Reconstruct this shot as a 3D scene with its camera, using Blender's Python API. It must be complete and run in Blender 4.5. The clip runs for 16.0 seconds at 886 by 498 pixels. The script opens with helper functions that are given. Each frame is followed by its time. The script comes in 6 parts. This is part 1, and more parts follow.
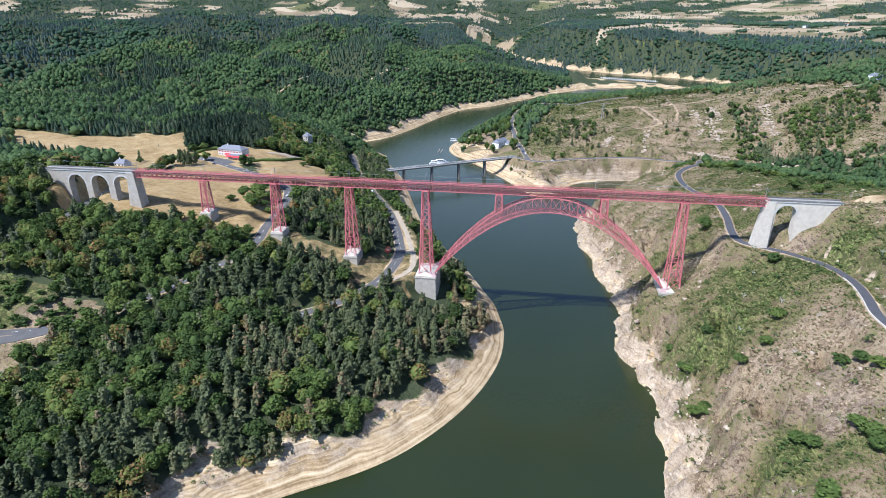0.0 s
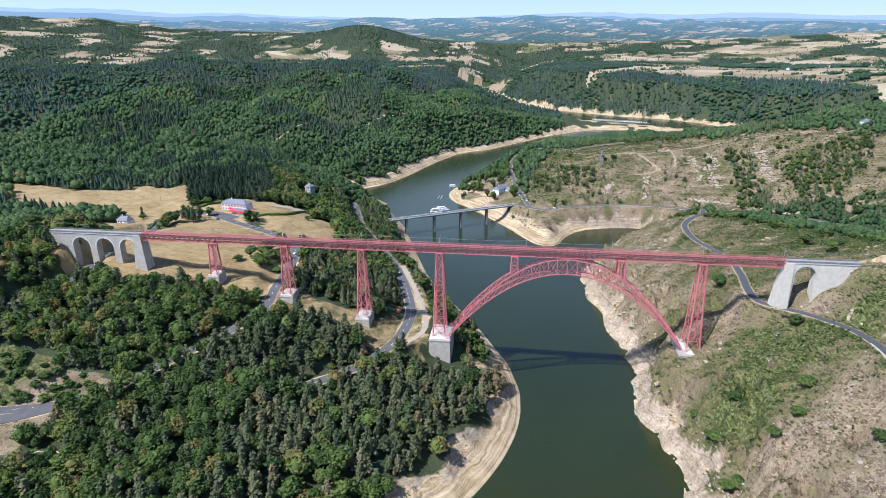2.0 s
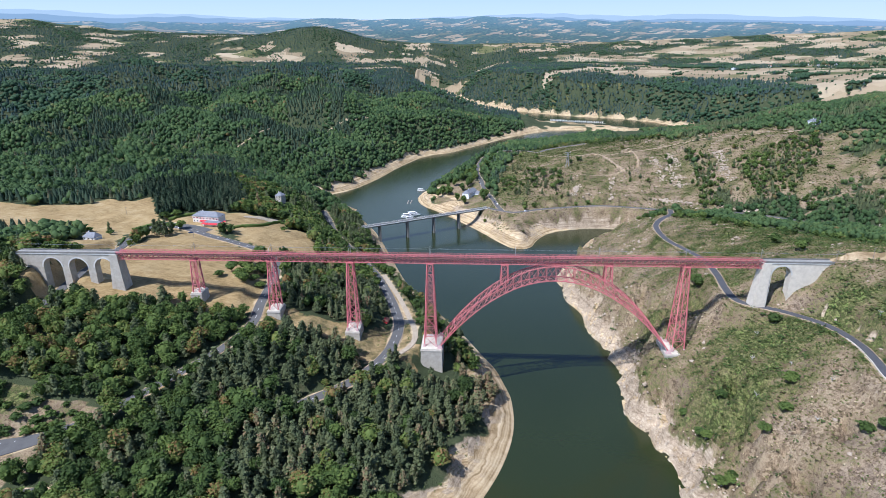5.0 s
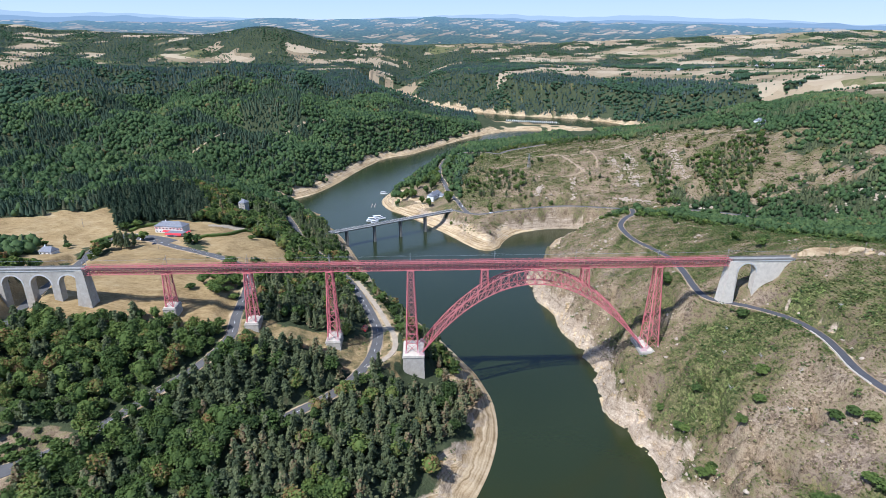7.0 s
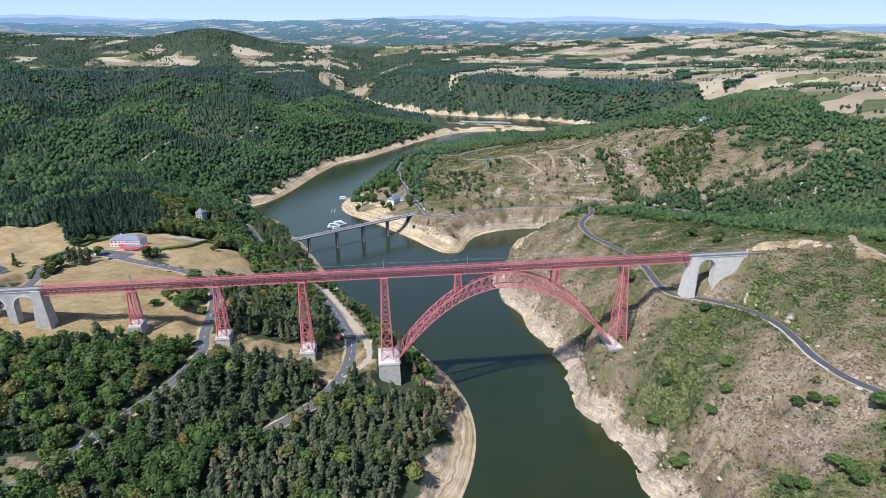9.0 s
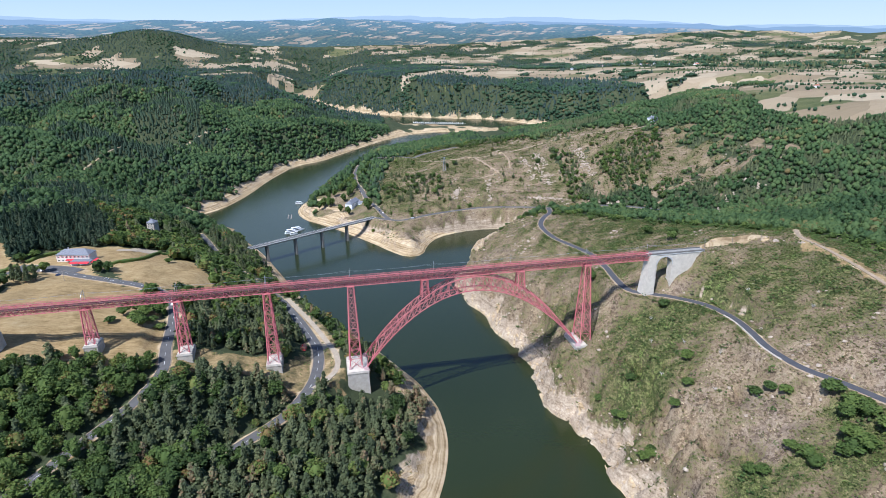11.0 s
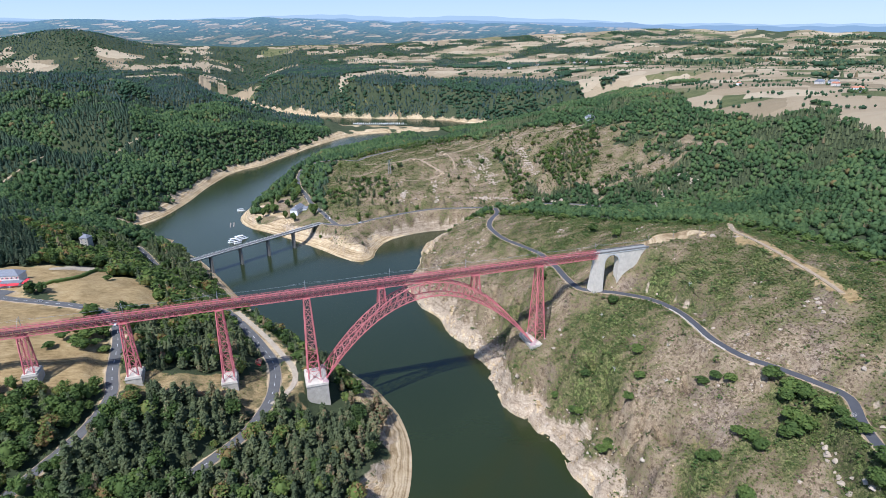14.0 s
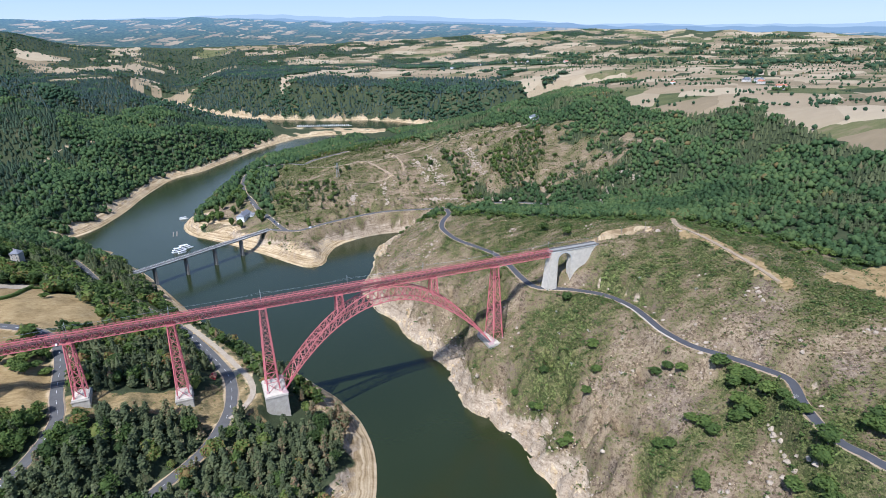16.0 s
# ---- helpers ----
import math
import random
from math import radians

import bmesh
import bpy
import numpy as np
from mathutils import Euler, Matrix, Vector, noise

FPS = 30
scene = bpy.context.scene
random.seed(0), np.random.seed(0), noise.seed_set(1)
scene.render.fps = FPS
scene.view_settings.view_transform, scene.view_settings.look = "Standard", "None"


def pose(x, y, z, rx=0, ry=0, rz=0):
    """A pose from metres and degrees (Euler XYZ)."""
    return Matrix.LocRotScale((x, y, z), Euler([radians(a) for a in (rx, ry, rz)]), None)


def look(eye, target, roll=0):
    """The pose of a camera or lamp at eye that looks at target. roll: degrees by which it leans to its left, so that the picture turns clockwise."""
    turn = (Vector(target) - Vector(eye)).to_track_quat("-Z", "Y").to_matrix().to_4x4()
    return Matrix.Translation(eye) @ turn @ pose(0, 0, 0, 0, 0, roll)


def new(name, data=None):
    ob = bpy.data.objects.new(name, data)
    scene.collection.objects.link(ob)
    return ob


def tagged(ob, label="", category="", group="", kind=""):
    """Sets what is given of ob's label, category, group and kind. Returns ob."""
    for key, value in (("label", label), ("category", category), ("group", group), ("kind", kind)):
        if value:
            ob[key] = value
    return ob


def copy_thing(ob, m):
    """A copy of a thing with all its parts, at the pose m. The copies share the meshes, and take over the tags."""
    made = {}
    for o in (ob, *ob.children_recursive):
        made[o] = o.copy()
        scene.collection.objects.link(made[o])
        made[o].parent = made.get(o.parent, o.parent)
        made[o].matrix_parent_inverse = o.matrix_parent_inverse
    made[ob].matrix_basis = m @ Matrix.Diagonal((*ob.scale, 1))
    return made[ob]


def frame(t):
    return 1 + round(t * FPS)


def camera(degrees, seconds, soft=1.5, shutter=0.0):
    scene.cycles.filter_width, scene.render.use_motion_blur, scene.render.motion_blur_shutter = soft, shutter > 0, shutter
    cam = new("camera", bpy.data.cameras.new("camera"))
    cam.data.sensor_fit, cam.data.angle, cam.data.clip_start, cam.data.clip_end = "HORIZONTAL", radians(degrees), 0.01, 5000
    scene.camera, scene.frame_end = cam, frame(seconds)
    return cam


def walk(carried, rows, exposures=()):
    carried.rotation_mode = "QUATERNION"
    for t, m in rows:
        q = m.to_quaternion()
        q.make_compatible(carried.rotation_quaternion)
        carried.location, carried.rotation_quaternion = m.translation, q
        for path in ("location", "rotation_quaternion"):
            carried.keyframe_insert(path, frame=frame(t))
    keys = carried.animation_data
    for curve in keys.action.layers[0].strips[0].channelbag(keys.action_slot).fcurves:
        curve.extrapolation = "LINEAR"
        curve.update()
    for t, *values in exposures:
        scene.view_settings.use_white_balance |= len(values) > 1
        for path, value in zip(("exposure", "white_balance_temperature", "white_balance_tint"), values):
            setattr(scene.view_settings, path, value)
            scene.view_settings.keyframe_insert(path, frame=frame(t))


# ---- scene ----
cam = camera(74.98, 16.0, soft=0.5)
PATH = [
    (0, (71.57, -387.96, 230.63), (57.812, -296.932, 191.575), 0.08),
    (0.5, (71.24, -385.34, 232.97), (57.414, -294.345, 193.882), 0.10),
    (1, (69.81, -383.25, 235.08), (56.082, -292.183, 196.112), 0.13),
    (1.4667, (69.08, -381.38, 236.83), (55.226, -289.929, 198.809), 0.06),
    (1.5, (68.08, -381.12, 237.41), (54.307, -289.536, 199.678), 0.05),
    (1.5333, (67.08, -380.85, 237.99), (53.389, -289.145, 200.547), 0.04),
    (1.567, (66.08, -380.59, 238.58), (52.471, -288.755, 201.417), 0.03),
    (1.6, (65.08, -380.33, 239.16), (51.554, -288.365, 202.287), 0.01),
    (1.633, (64.08, -380.07, 239.74), (50.637, -287.977, 203.157), -0.00),
    (1.667, (63.08, -379.81, 240.32), (49.721, -287.590, 204.028), -0.01),
    (1.7, (62.08, -379.55, 240.91), (48.805, -287.203, 204.899), -0.03),
    (1.733, (61.08, -379.29, 241.49), (47.889, -286.817, 205.770), -0.04),
    (1.767, (60.08, -379.02, 242.07), (46.973, -286.433, 206.642), -0.05),
    (1.8, (59.08, -378.76, 242.65), (46.058, -286.049, 207.514), -0.06),
    (1.833, (58.08, -378.50, 243.24), (45.144, -285.667, 208.386), -0.08),
    (1.867, (57.08, -378.24, 243.82), (44.230, -285.285, 209.259), -0.09),
    (1.9, (56.08, -377.98, 244.40), (43.316, -284.904, 210.131), -0.10),
    (1.933, (55.07, -377.72, 244.98), (42.402, -284.524, 211.005), -0.12),
    (1.967, (54.07, -377.46, 245.57), (41.489, -284.146, 211.878), -0.13),
    (2, (53.07, -377.19, 246.15), (40.576, -283.768, 212.752), -0.14),
    (2.033, (52.07, -376.93, 246.73), (39.664, -283.391, 213.627), -0.15),
    (2.5, (49.04, -376.96, 247.66), (37.201, -283.356, 214.524), -0.19),
    (3, (45.55, -377.29, 248.95), (34.440, -283.625, 215.718), -0.24),
    (3.5, (41.69, -377.66, 249.99), (31.496, -283.923, 216.682), -0.22),
    (4, (37.91, -377.71, 251.06), (29.232, -283.831, 217.716), -0.24),
    (6.5, (17.18, -378.05, 257.11), (17.765, -283.823, 223.631), -0.28),
    (7, (12.57, -378.02, 258.46), (15.184, -283.833, 224.959), -0.24),
    (7.5, (8.63, -378.40, 259.82), (13.282, -284.294, 226.320), -0.33),
    (8, (5.17, -378.06, 261.11), (11.710, -284.074, 227.588), -0.39),
    (8.5, (2.01, -377.98, 261.96), (10.468, -284.132, 228.471), -0.46),
    (9, (-0.34, -377.95, 263.07), (10.141, -284.303, 229.587), -0.54),
    (9.5, (-2.46, -377.64, 264.38), (10.092, -284.256, 230.876), -0.64),
    (12, (-10.99, -376.05, 269.57), (9.603, -284.173, 235.872), -0.78),
    (12.5, (-12.27, -376.06, 271.05), (9.260, -284.434, 237.264), -0.86),
    (13, (-13.00, -375.41, 271.85), (10.424, -284.275, 238.010), -0.89),
    (13.5, (-14.54, -374.92, 272.53), (11.187, -284.411, 238.662), -0.88),
    (14, (-16.06, -374.32, 273.78), (11.526, -284.412, 239.795), -0.92),
    (14.5, (-17.42, -374.13, 274.91), (12.051, -284.852, 240.849), -0.96),
    (15, (-19.34, -373.16, 276.13), (12.021, -284.562, 241.984), -0.94),
    (15.5, (-20.88, -372.62, 276.93), (12.849, -284.916, 242.721), -0.95),
    (16, (-22.08, -372.54, 276.80), (13.922, -285.728, 242.633), -1.06),
]
walk(cam, [(t, look(eye, target, roll)) for t, eye, target, roll in PATH], [(0, 0.86, 5480, 14), (1.5, 0.82, 5480, 14), (2.3, 0.72, 5480, 14), (6, 0.66, 5480, 14), (16, 0.62, 5480, 14)])

# ---------------------------------------------------------------- world and sun
SUN_TO = Vector((-55, -58, 108)).normalized()
world = bpy.data.worlds.new("sky")
scene.world = world
world.use_nodes = True
wt = world.node_tree
sky = wt.nodes.new("ShaderNodeTexSky")
sky.sky_type, sky.sun_disc = "NISHITA", False
sky.sun_elevation = math.asin(SUN_TO.z)
sky.sun_rotation = math.atan2(SUN_TO.x, SUN_TO.y)
sky.altitude, sky.air_density, sky.dust_density, sky.ozone_density = 900, 0.8, 0.35, 1.5
wt.nodes["Background"].inputs["Strength"].default_value = 0.115
wt.links.new(sky.outputs["Color"], wt.nodes["Background"].inputs["Color"])
sun = new("sun", bpy.data.lights.new("sun", "SUN"))
sun.data.energy, sun.data.angle, sun.data.color = 4.2, radians(0.55), (1.0, 0.95, 0.87)
sun.matrix_world = look(SUN_TO * 900, (0, 0, 0))

# ---------------------------------------------------------------- materials


class Nodes:
    """Small helper round a node tree."""

    def __init__(self, name):
        self.mat = bpy.data.materials.new(name)
        self.mat.use_nodes = True
        self.tree = self.mat.node_tree
        self.bsdf = self.tree.nodes["Principled BSDF"]

    def add(self, kind, **values):
        node = self.tree.nodes.new(kind)
        for key, value in values.items():
            node.inputs[key.replace("_", " ")].default_value = value
        return node

    def link(self, a, b):
        self.tree.links.new(a, b)

    def place(self):
        return self.add("ShaderNodeNewGeometry").outputs["Position"]

    def noise(self, scale, detail=4.0, rough=0.6, stretch=None):
        node = self.add("ShaderNodeTexNoise", Scale=scale, Detail=detail, Roughness=rough)
        source = self.place()
        if stretch:
            mapping = self.add("ShaderNodeMapping")
            mapping.inputs["Scale"].default_value = stretch
            self.link(source, mapping.inputs["Vector"])
            source = mapping.outputs["Vector"]
        self.link(source, node.inputs["Vector"])
        return node.outputs["Fac"]

    def ramp(self, source, *stops):
        node = self.add("ShaderNodeValToRGB")
        ramp = node.color_ramp
        while len(ramp.elements) < len(stops):
            ramp.elements.new(0.5)
        for element, (at, colour) in zip(ramp.elements, stops):
            element.position = at
            element.color = (*colour, 1) if len(colour) == 3 else colour
        self.link(source, node.inputs["Fac"])
        return node.outputs["Color"]

    def mix(self, factor, a, b, kind="MIX"):
        node = self.tree.nodes.new("ShaderNodeMix")
        node.data_type, node.blend_type = "RGBA", kind
        for value, socket in ((factor, node.inputs[0]), (a, node.inputs[6]), (b, node.inputs[7])):
            if isinstance(value, (int, float)):
                socket.default_value = value
            elif isinstance(value, tuple):
                socket.default_value = (*value, 1)
            else:
                self.link(value, socket)
        return node.outputs[2]

    def math(self, kind, a, b=0.0):
        node = self.tree.nodes.new("ShaderNodeMath")
        node.operation, node.use_clamp = kind, False
        for value, socket in ((a, node.inputs[0]), (b, node.inputs[1])):
            if isinstance(value, (int, float)):
                socket.default_value = value
            else:
                self.link(value, socket)
        return node.outputs[0]

    def grey(self, source, low, high):
        node = self.add("ShaderNodeMapRange")
        node.inputs["From Min"].default_value, node.inputs["From Max"].default_value = low, high
        self.link(source, node.inputs["Value"])
        return node.outputs["Result"]

    def bump(self, source, strength, distance):
        node = self.add("ShaderNodeBump", Strength=strength, Distance=distance)
        self.link(source, node.inputs["Height"])
        self.link(node.outputs["Normal"], self.bsdf.inputs["Normal"])

    def attribute(self, name):
        node = self.add("ShaderNodeAttribute")
        node.attribute_name = name
        return node

    def done(self, colour, rough=0.8, metal=0.0, spec=0.3):
        self.bsdf.inputs["Roughness"].default_value = rough
        self.bsdf.inputs["Metallic"].default_value = metal
        self.bsdf.inputs["Specular IOR Level"].default_value = spec
        if isinstance(colour, tuple):
            self.bsdf.inputs["Base Color"].default_value = (*colour, 1)
        else:
            self.link(colour, self.bsdf.inputs["Base Color"])
        return self.mat


def plain(name, low, high, scale=1.5, rough=0.8, metal=0.0, bump=0.0, spec=0.3):
    """Two tones by a coarse and a fine noise."""
    n = Nodes(name)
    both = n.math("ADD", n.math("MULTIPLY", n.noise(scale), 0.6), n.math("MULTIPLY", n.noise(scale * 9), 0.4))
    if bump:
        n.bump(both, 0.6, bump)
    return n.done(n.ramp(both, (0.32, low), (0.68, high)), rough, metal, spec)


def foliage(name, dark, mid, light, odd):
    """Leaves: a tone for each tree, another for each clump."""
    n = Nodes(name)
    tree = n.attribute("tone").outputs["Fac"]
    single = n.math("MULTIPLY", n.math("LESS_THAN", tree, 0.0005), n.math("ADD", n.math("MULTIPLY", n.add("ShaderNodeObjectInfo").outputs["Random"], 0.55), 0.2))
    tone = n.math("ADD", tree, single)
    island = n.add("ShaderNodeNewGeometry").outputs["Random Per Island"]
    both = n.math("ADD", n.math("MULTIPLY", tone, 0.7), n.math("MULTIPLY", island, 0.3))
    colour = n.ramp(both, (0.1, dark), (0.45, mid), (0.78, light), (0.93, odd))
    through_leaf = n.add("ShaderNodeBsdfTranslucent")
    n.link(n.mix(1.0, colour, (1.0, 1.0, 0.7), "MULTIPLY"), through_leaf.inputs["Color"])
    both_sides = n.add("ShaderNodeMixShader")
    both_sides.inputs["Fac"].default_value = 0.38
    n.link(n.bsdf.outputs[0], both_sides.inputs[1])
    n.link(through_leaf.outputs[0], both_sides.inputs[2])
    n.link(both_sides.outputs[0], n.tree.nodes["Material Output"].inputs["Surface"])
    return n.done(colour, 0.75, 0.0, 0.15)


IRON = plain("painted_iron", (0.43, 0.112, 0.115), (0.56, 0.185, 0.185), 0.25, 0.55, 0.0, 0.0, 0.4)
IRON_PALE = plain("sunbleached_iron", (0.42, 0.25, 0.24), (0.56, 0.41, 0.39), 0.5, 0.6)
GRATING = plain("rusty_grating", (0.1, 0.055, 0.05), (0.2, 0.1, 0.09), 0.8, 0.8)
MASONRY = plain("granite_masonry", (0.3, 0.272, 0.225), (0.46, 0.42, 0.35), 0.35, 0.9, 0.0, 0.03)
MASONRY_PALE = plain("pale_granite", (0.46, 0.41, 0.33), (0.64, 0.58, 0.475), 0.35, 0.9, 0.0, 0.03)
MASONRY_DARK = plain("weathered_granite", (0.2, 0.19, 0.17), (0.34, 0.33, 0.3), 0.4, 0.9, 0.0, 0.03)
CONCRETE = plain("pale_concrete", (0.42, 0.41, 0.38), (0.55, 0.54, 0.5), 0.3, 0.85, 0.0, 0.02)
CONCRETE_DARK = plain("stained_concrete", (0.12, 0.115, 0.1), (0.22, 0.21, 0.19), 0.3, 0.85, 0.0, 0.02)
ASPHALT = plain("asphalt", (0.06, 0.061, 0.065), (0.09, 0.09, 0.095), 0.2, 0.85, 0.0, 0.01)
ASPHALT_OLD = plain("worn_asphalt", (0.082, 0.08, 0.077), (0.125, 0.121, 0.115), 0.2, 0.9, 0.0, 0.01)
GRAVEL = plain("pale_gravel", (0.3, 0.245, 0.175), (0.44, 0.37, 0.275), 0.4, 0.95, 0.0, 0.05)
EARTH = plain("dusty_earth", (0.24, 0.18, 0.115), (0.38, 0.295, 0.2), 0.3, 0.95, 0.0, 0.05)
PAINT_WHITE = plain("white_road_paint", (0.62, 0.62, 0.6), (0.75, 0.75, 0.73), 2.0, 0.7)
PLASTER = plain("cream_plaster", (0.6, 0.54, 0.47), (0.7, 0.65, 0.57), 0.4, 0.9)
WHITE = plain("white_paint", (0.68, 0.68, 0.67), (0.8, 0.8, 0.79), 0.8, 0.5)
SLATE = plain("grey_slate", (0.13, 0.135, 0.15), (0.23, 0.24, 0.26), 0.8, 0.6, 0.0, 0.02)
RED = plain("red_awning", (0.5, 0.03, 0.04), (0.62, 0.06, 0.07), 1.0, 0.8)
TILE_RED = plain("clay_tiles", (0.36, 0.14, 0.08), (0.5, 0.24, 0.15), 0.6, 0.85)
GLASS = plain("dark_window", (0.02, 0.025, 0.03), (0.05, 0.055, 0.06), 0.5, 0.08, 0.0, 0.0, 0.6)
BARK = plain("bark", (0.09, 0.07, 0.05), (0.18, 0.14, 0.1), 1.5, 0.95, 0.0, 0.03)
STEEL = plain("galvanised_steel", (0.3, 0.31, 0.32), (0.45, 0.46, 0.47), 0.6, 0.45, 0.6)
WOOD_POLE = plain("grey_timber", (0.2, 0.17, 0.14), (0.32, 0.28, 0.24), 1.0, 0.9)
DRY_WOOD = plain("bleached_wood", (0.4, 0.37, 0.33), (0.58, 0.55, 0.5), 1.0, 0.9)
ROCK = plain("pale_rock", (0.26, 0.208, 0.15), (0.5, 0.41, 0.31), 0.3, 0.95, 0.0, 0.2)
RUBBER = plain("tyre_rubber", (0.015, 0.015, 0.016), (0.03, 0.03, 0.03), 3.0, 0.85)
LEAF = foliage("broad_leaves", (0.05, 0.08, 0.027), (0.095, 0.144, 0.038), (0.175, 0.228, 0.058), (0.27, 0.165, 0.07))
NEEDLE = foliage("pine_needles", (0.082, 0.104, 0.052), (0.132, 0.158, 0.074), (0.19, 0.208, 0.1), (0.29, 0.2, 0.115))
# Far spruce and fir: the blue of distance haze is mixed into the leaf colour
HAZED_SPRUCE = foliage("hazed_spruce_and_fir", (0.044, 0.076, 0.068), (0.065, 0.104, 0.09), (0.094, 0.138, 0.112), (0.15, 0.16, 0.1))
BEECH = foliage("hillside_beech", (0.045, 0.084, 0.035), (0.08, 0.135, 0.051), (0.135, 0.195, 0.068), (0.22, 0.17, 0.07))
DARK_FIR = foliage("dark_spruce", (0.028, 0.05, 0.03), (0.045, 0.072, 0.042), (0.07, 0.1, 0.058), (0.1, 0.12, 0.07))
FIR = foliage("hillside_fir", (0.046, 0.078, 0.05), (0.07, 0.108, 0.066), (0.104, 0.148, 0.086), (0.17, 0.16, 0.09))
# Far oak, beech and hedges: cooler green, with distance haze put into the colour
HAZED_OAK = foliage("hazed_hill_oak_and_beech", (0.04, 0.076, 0.042), (0.058, 0.108, 0.056), (0.088, 0.145, 0.069), (0.2, 0.17, 0.075))
THICKET = foliage("green_thicket", (0.05, 0.085, 0.028), (0.085, 0.135, 0.04), (0.14, 0.2, 0.055), (0.24, 0.25, 0.08))
SCRUB = foliage("heath_and_broom", (0.06, 0.085, 0.022), (0.125, 0.145, 0.045), (0.28, 0.215, 0.12), (0.58, 0.47, 0.31))
GOLD = plain("yellow_broom", (0.42, 0.24, 0.05), (0.55, 0.34, 0.08), 2.0, 0.9)

n = Nodes("lake_water")
ripple = n.noise(0.35, 3.0, 0.5)
n.bump(ripple, 0.35, 0.2)
WATER = n.done(n.ramp(n.noise(0.006, 2.0), (0.3, (0.017, 0.025, 0.0075)), (0.7, (0.023, 0.032, 0.0105))), 0.2, 0.0, 0.42)

# Ground: cover.r bare bank, cover.g dry meadow, cover.b heath; fields.r field mask, fields.b how green the heath is
n = Nodes("ground")
cover, fields = n.attribute("cover"), n.attribute("fields")
split, fsplit = n.add("ShaderNodeSeparateColor"), n.add("ShaderNodeSeparateColor")
n.link(cover.outputs["Color"], split.inputs[0])
n.link(fields.outputs["Color"], fsplit.inputs[0])
big, mid, fine = n.noise(0.02, 5.0, 0.65), n.noise(0.11, 5.0, 0.7), n.noise(0.7, 4.0, 0.7)
strata = n.noise(0.3, 3.0, 0.6, (0.08, 0.08, 2.4))
patch = n.math("ADD", n.math("MULTIPLY", big, 0.45), n.math("ADD", n.math("MULTIPLY", mid, 0.3), n.math("MULTIPLY", fine, 0.25)))
woods = n.ramp(patch, (0.35, (0.034, 0.046, 0.022)), (0.55, (0.058, 0.07, 0.034)), (0.7, (0.13, 0.115, 0.062)))
bank_mix = n.math("ADD", n.math("MULTIPLY", strata, 0.34), n.math("MULTIPLY", n.math("ADD", mid, fine), 0.33))
rock_face = n.ramp(bank_mix, (0.38, (0.14, 0.102, 0.066)), (0.46, (0.28, 0.215, 0.145)), (0.54, (0.4, 0.318, 0.222)), (0.62, (0.54, 0.45, 0.33)))
sand_mix = n.math("ADD", n.math("MULTIPLY", n.noise(0.3, 2.0, 0.5, (0.05, 0.05, 4.0)), 0.55), n.math("ADD", n.math("MULTIPLY", mid, 0.3), n.math("MULTIPLY", fine, 0.15)))
sand = n.ramp(sand_mix, (0.4, (0.22, 0.152, 0.076)), (0.47, (0.36, 0.262, 0.145)), (0.54, (0.48, 0.365, 0.215)), (0.62, (0.58, 0.465, 0.3)))
steep = n.add("ShaderNodeSeparateXYZ")
n.link(n.add("ShaderNodeNewGeometry").outputs["True Normal"], steep.inputs[0])
bank = n.mix(n.grey(steep.outputs["Z"], 0.7, 0.86), rock_face, sand)
straw = n.math("ADD", n.math("MULTIPLY", big, 0.3), n.math("ADD", n.math("MULTIPLY", mid, 0.3), n.math("MULTIPLY", n.noise(0.9, 5.0, 0.75, (0.1, 1.0, 1.0)), 0.4)))
meadow = n.ramp(straw, (0.4, (0.175, 0.12, 0.052)), (0.48, (0.285, 0.2, 0.092)), (0.55, (0.35, 0.255, 0.125)), (0.62, (0.43, 0.335, 0.185)))
cells = n.add("ShaderNodeTexVoronoi", Scale=0.62)
n.link(n.place(), cells.inputs["Vector"])
cushion = n.add("ShaderNodeSeparateColor")
n.link(cells.outputs["Color"], cushion.inputs[0])
grain = n.math("ADD", n.math("MULTIPLY", n.noise(1.25, 4.0, 0.68), 0.75), n.math("MULTIPLY", cushion.outputs[0], 0.25))
soil = n.ramp(n.math("ADD", n.math("MULTIPLY", grain, 0.62), n.math("MULTIPLY", mid, 0.38)), (0.37, (0.1, 0.072, 0.043)), (0.46, (0.205, 0.15, 0.092)), (0.55, (0.315, 0.24, 0.153)), (0.66, (0.47, 0.38, 0.262)))
soil = n.mix(n.math("MULTIPLY", n.grey(n.noise(0.035, 4.0, 0.65), 0.5, 0.62), 0.45), soil, n.ramp(grain, (0.38, (0.06, 0.044, 0.036)), (0.52, (0.17, 0.128, 0.105)), (0.66, (0.32, 0.26, 0.21))))
heather = n.ramp(grain, (0.36, (0.038, 0.05, 0.016)), (0.5, (0.08, 0.092, 0.029)), (0.64, (0.2, 0.165, 0.08)))
spread = n.math("ADD", fsplit.outputs[2], n.math("MULTIPLY", n.math("SUBTRACT", n.math("ADD", n.math("ADD", mid, grain), grain), 1.5), 1.5))
heath = n.mix(n.grey(spread, 0.4, 0.62), soil, heather)
heath = n.mix(n.grey(spread, 1.2, 1.6), heath, n.ramp(grain, (0.36, (0.06, 0.1, 0.022)), (0.6, (0.15, 0.21, 0.05))))
outcrop = n.math("ADD", n.math("MULTIPLY", n.noise(0.045, 4.0, 0.7), 0.6), n.math("MULTIPLY", grain, 0.4))
heath = n.mix(n.grey(outcrop, 0.64, 0.69), heath, n.ramp(fine, (0.4, (0.2, 0.165, 0.13)), (0.6, (0.42, 0.37, 0.3))))
turned = n.add("ShaderNodeMapping")
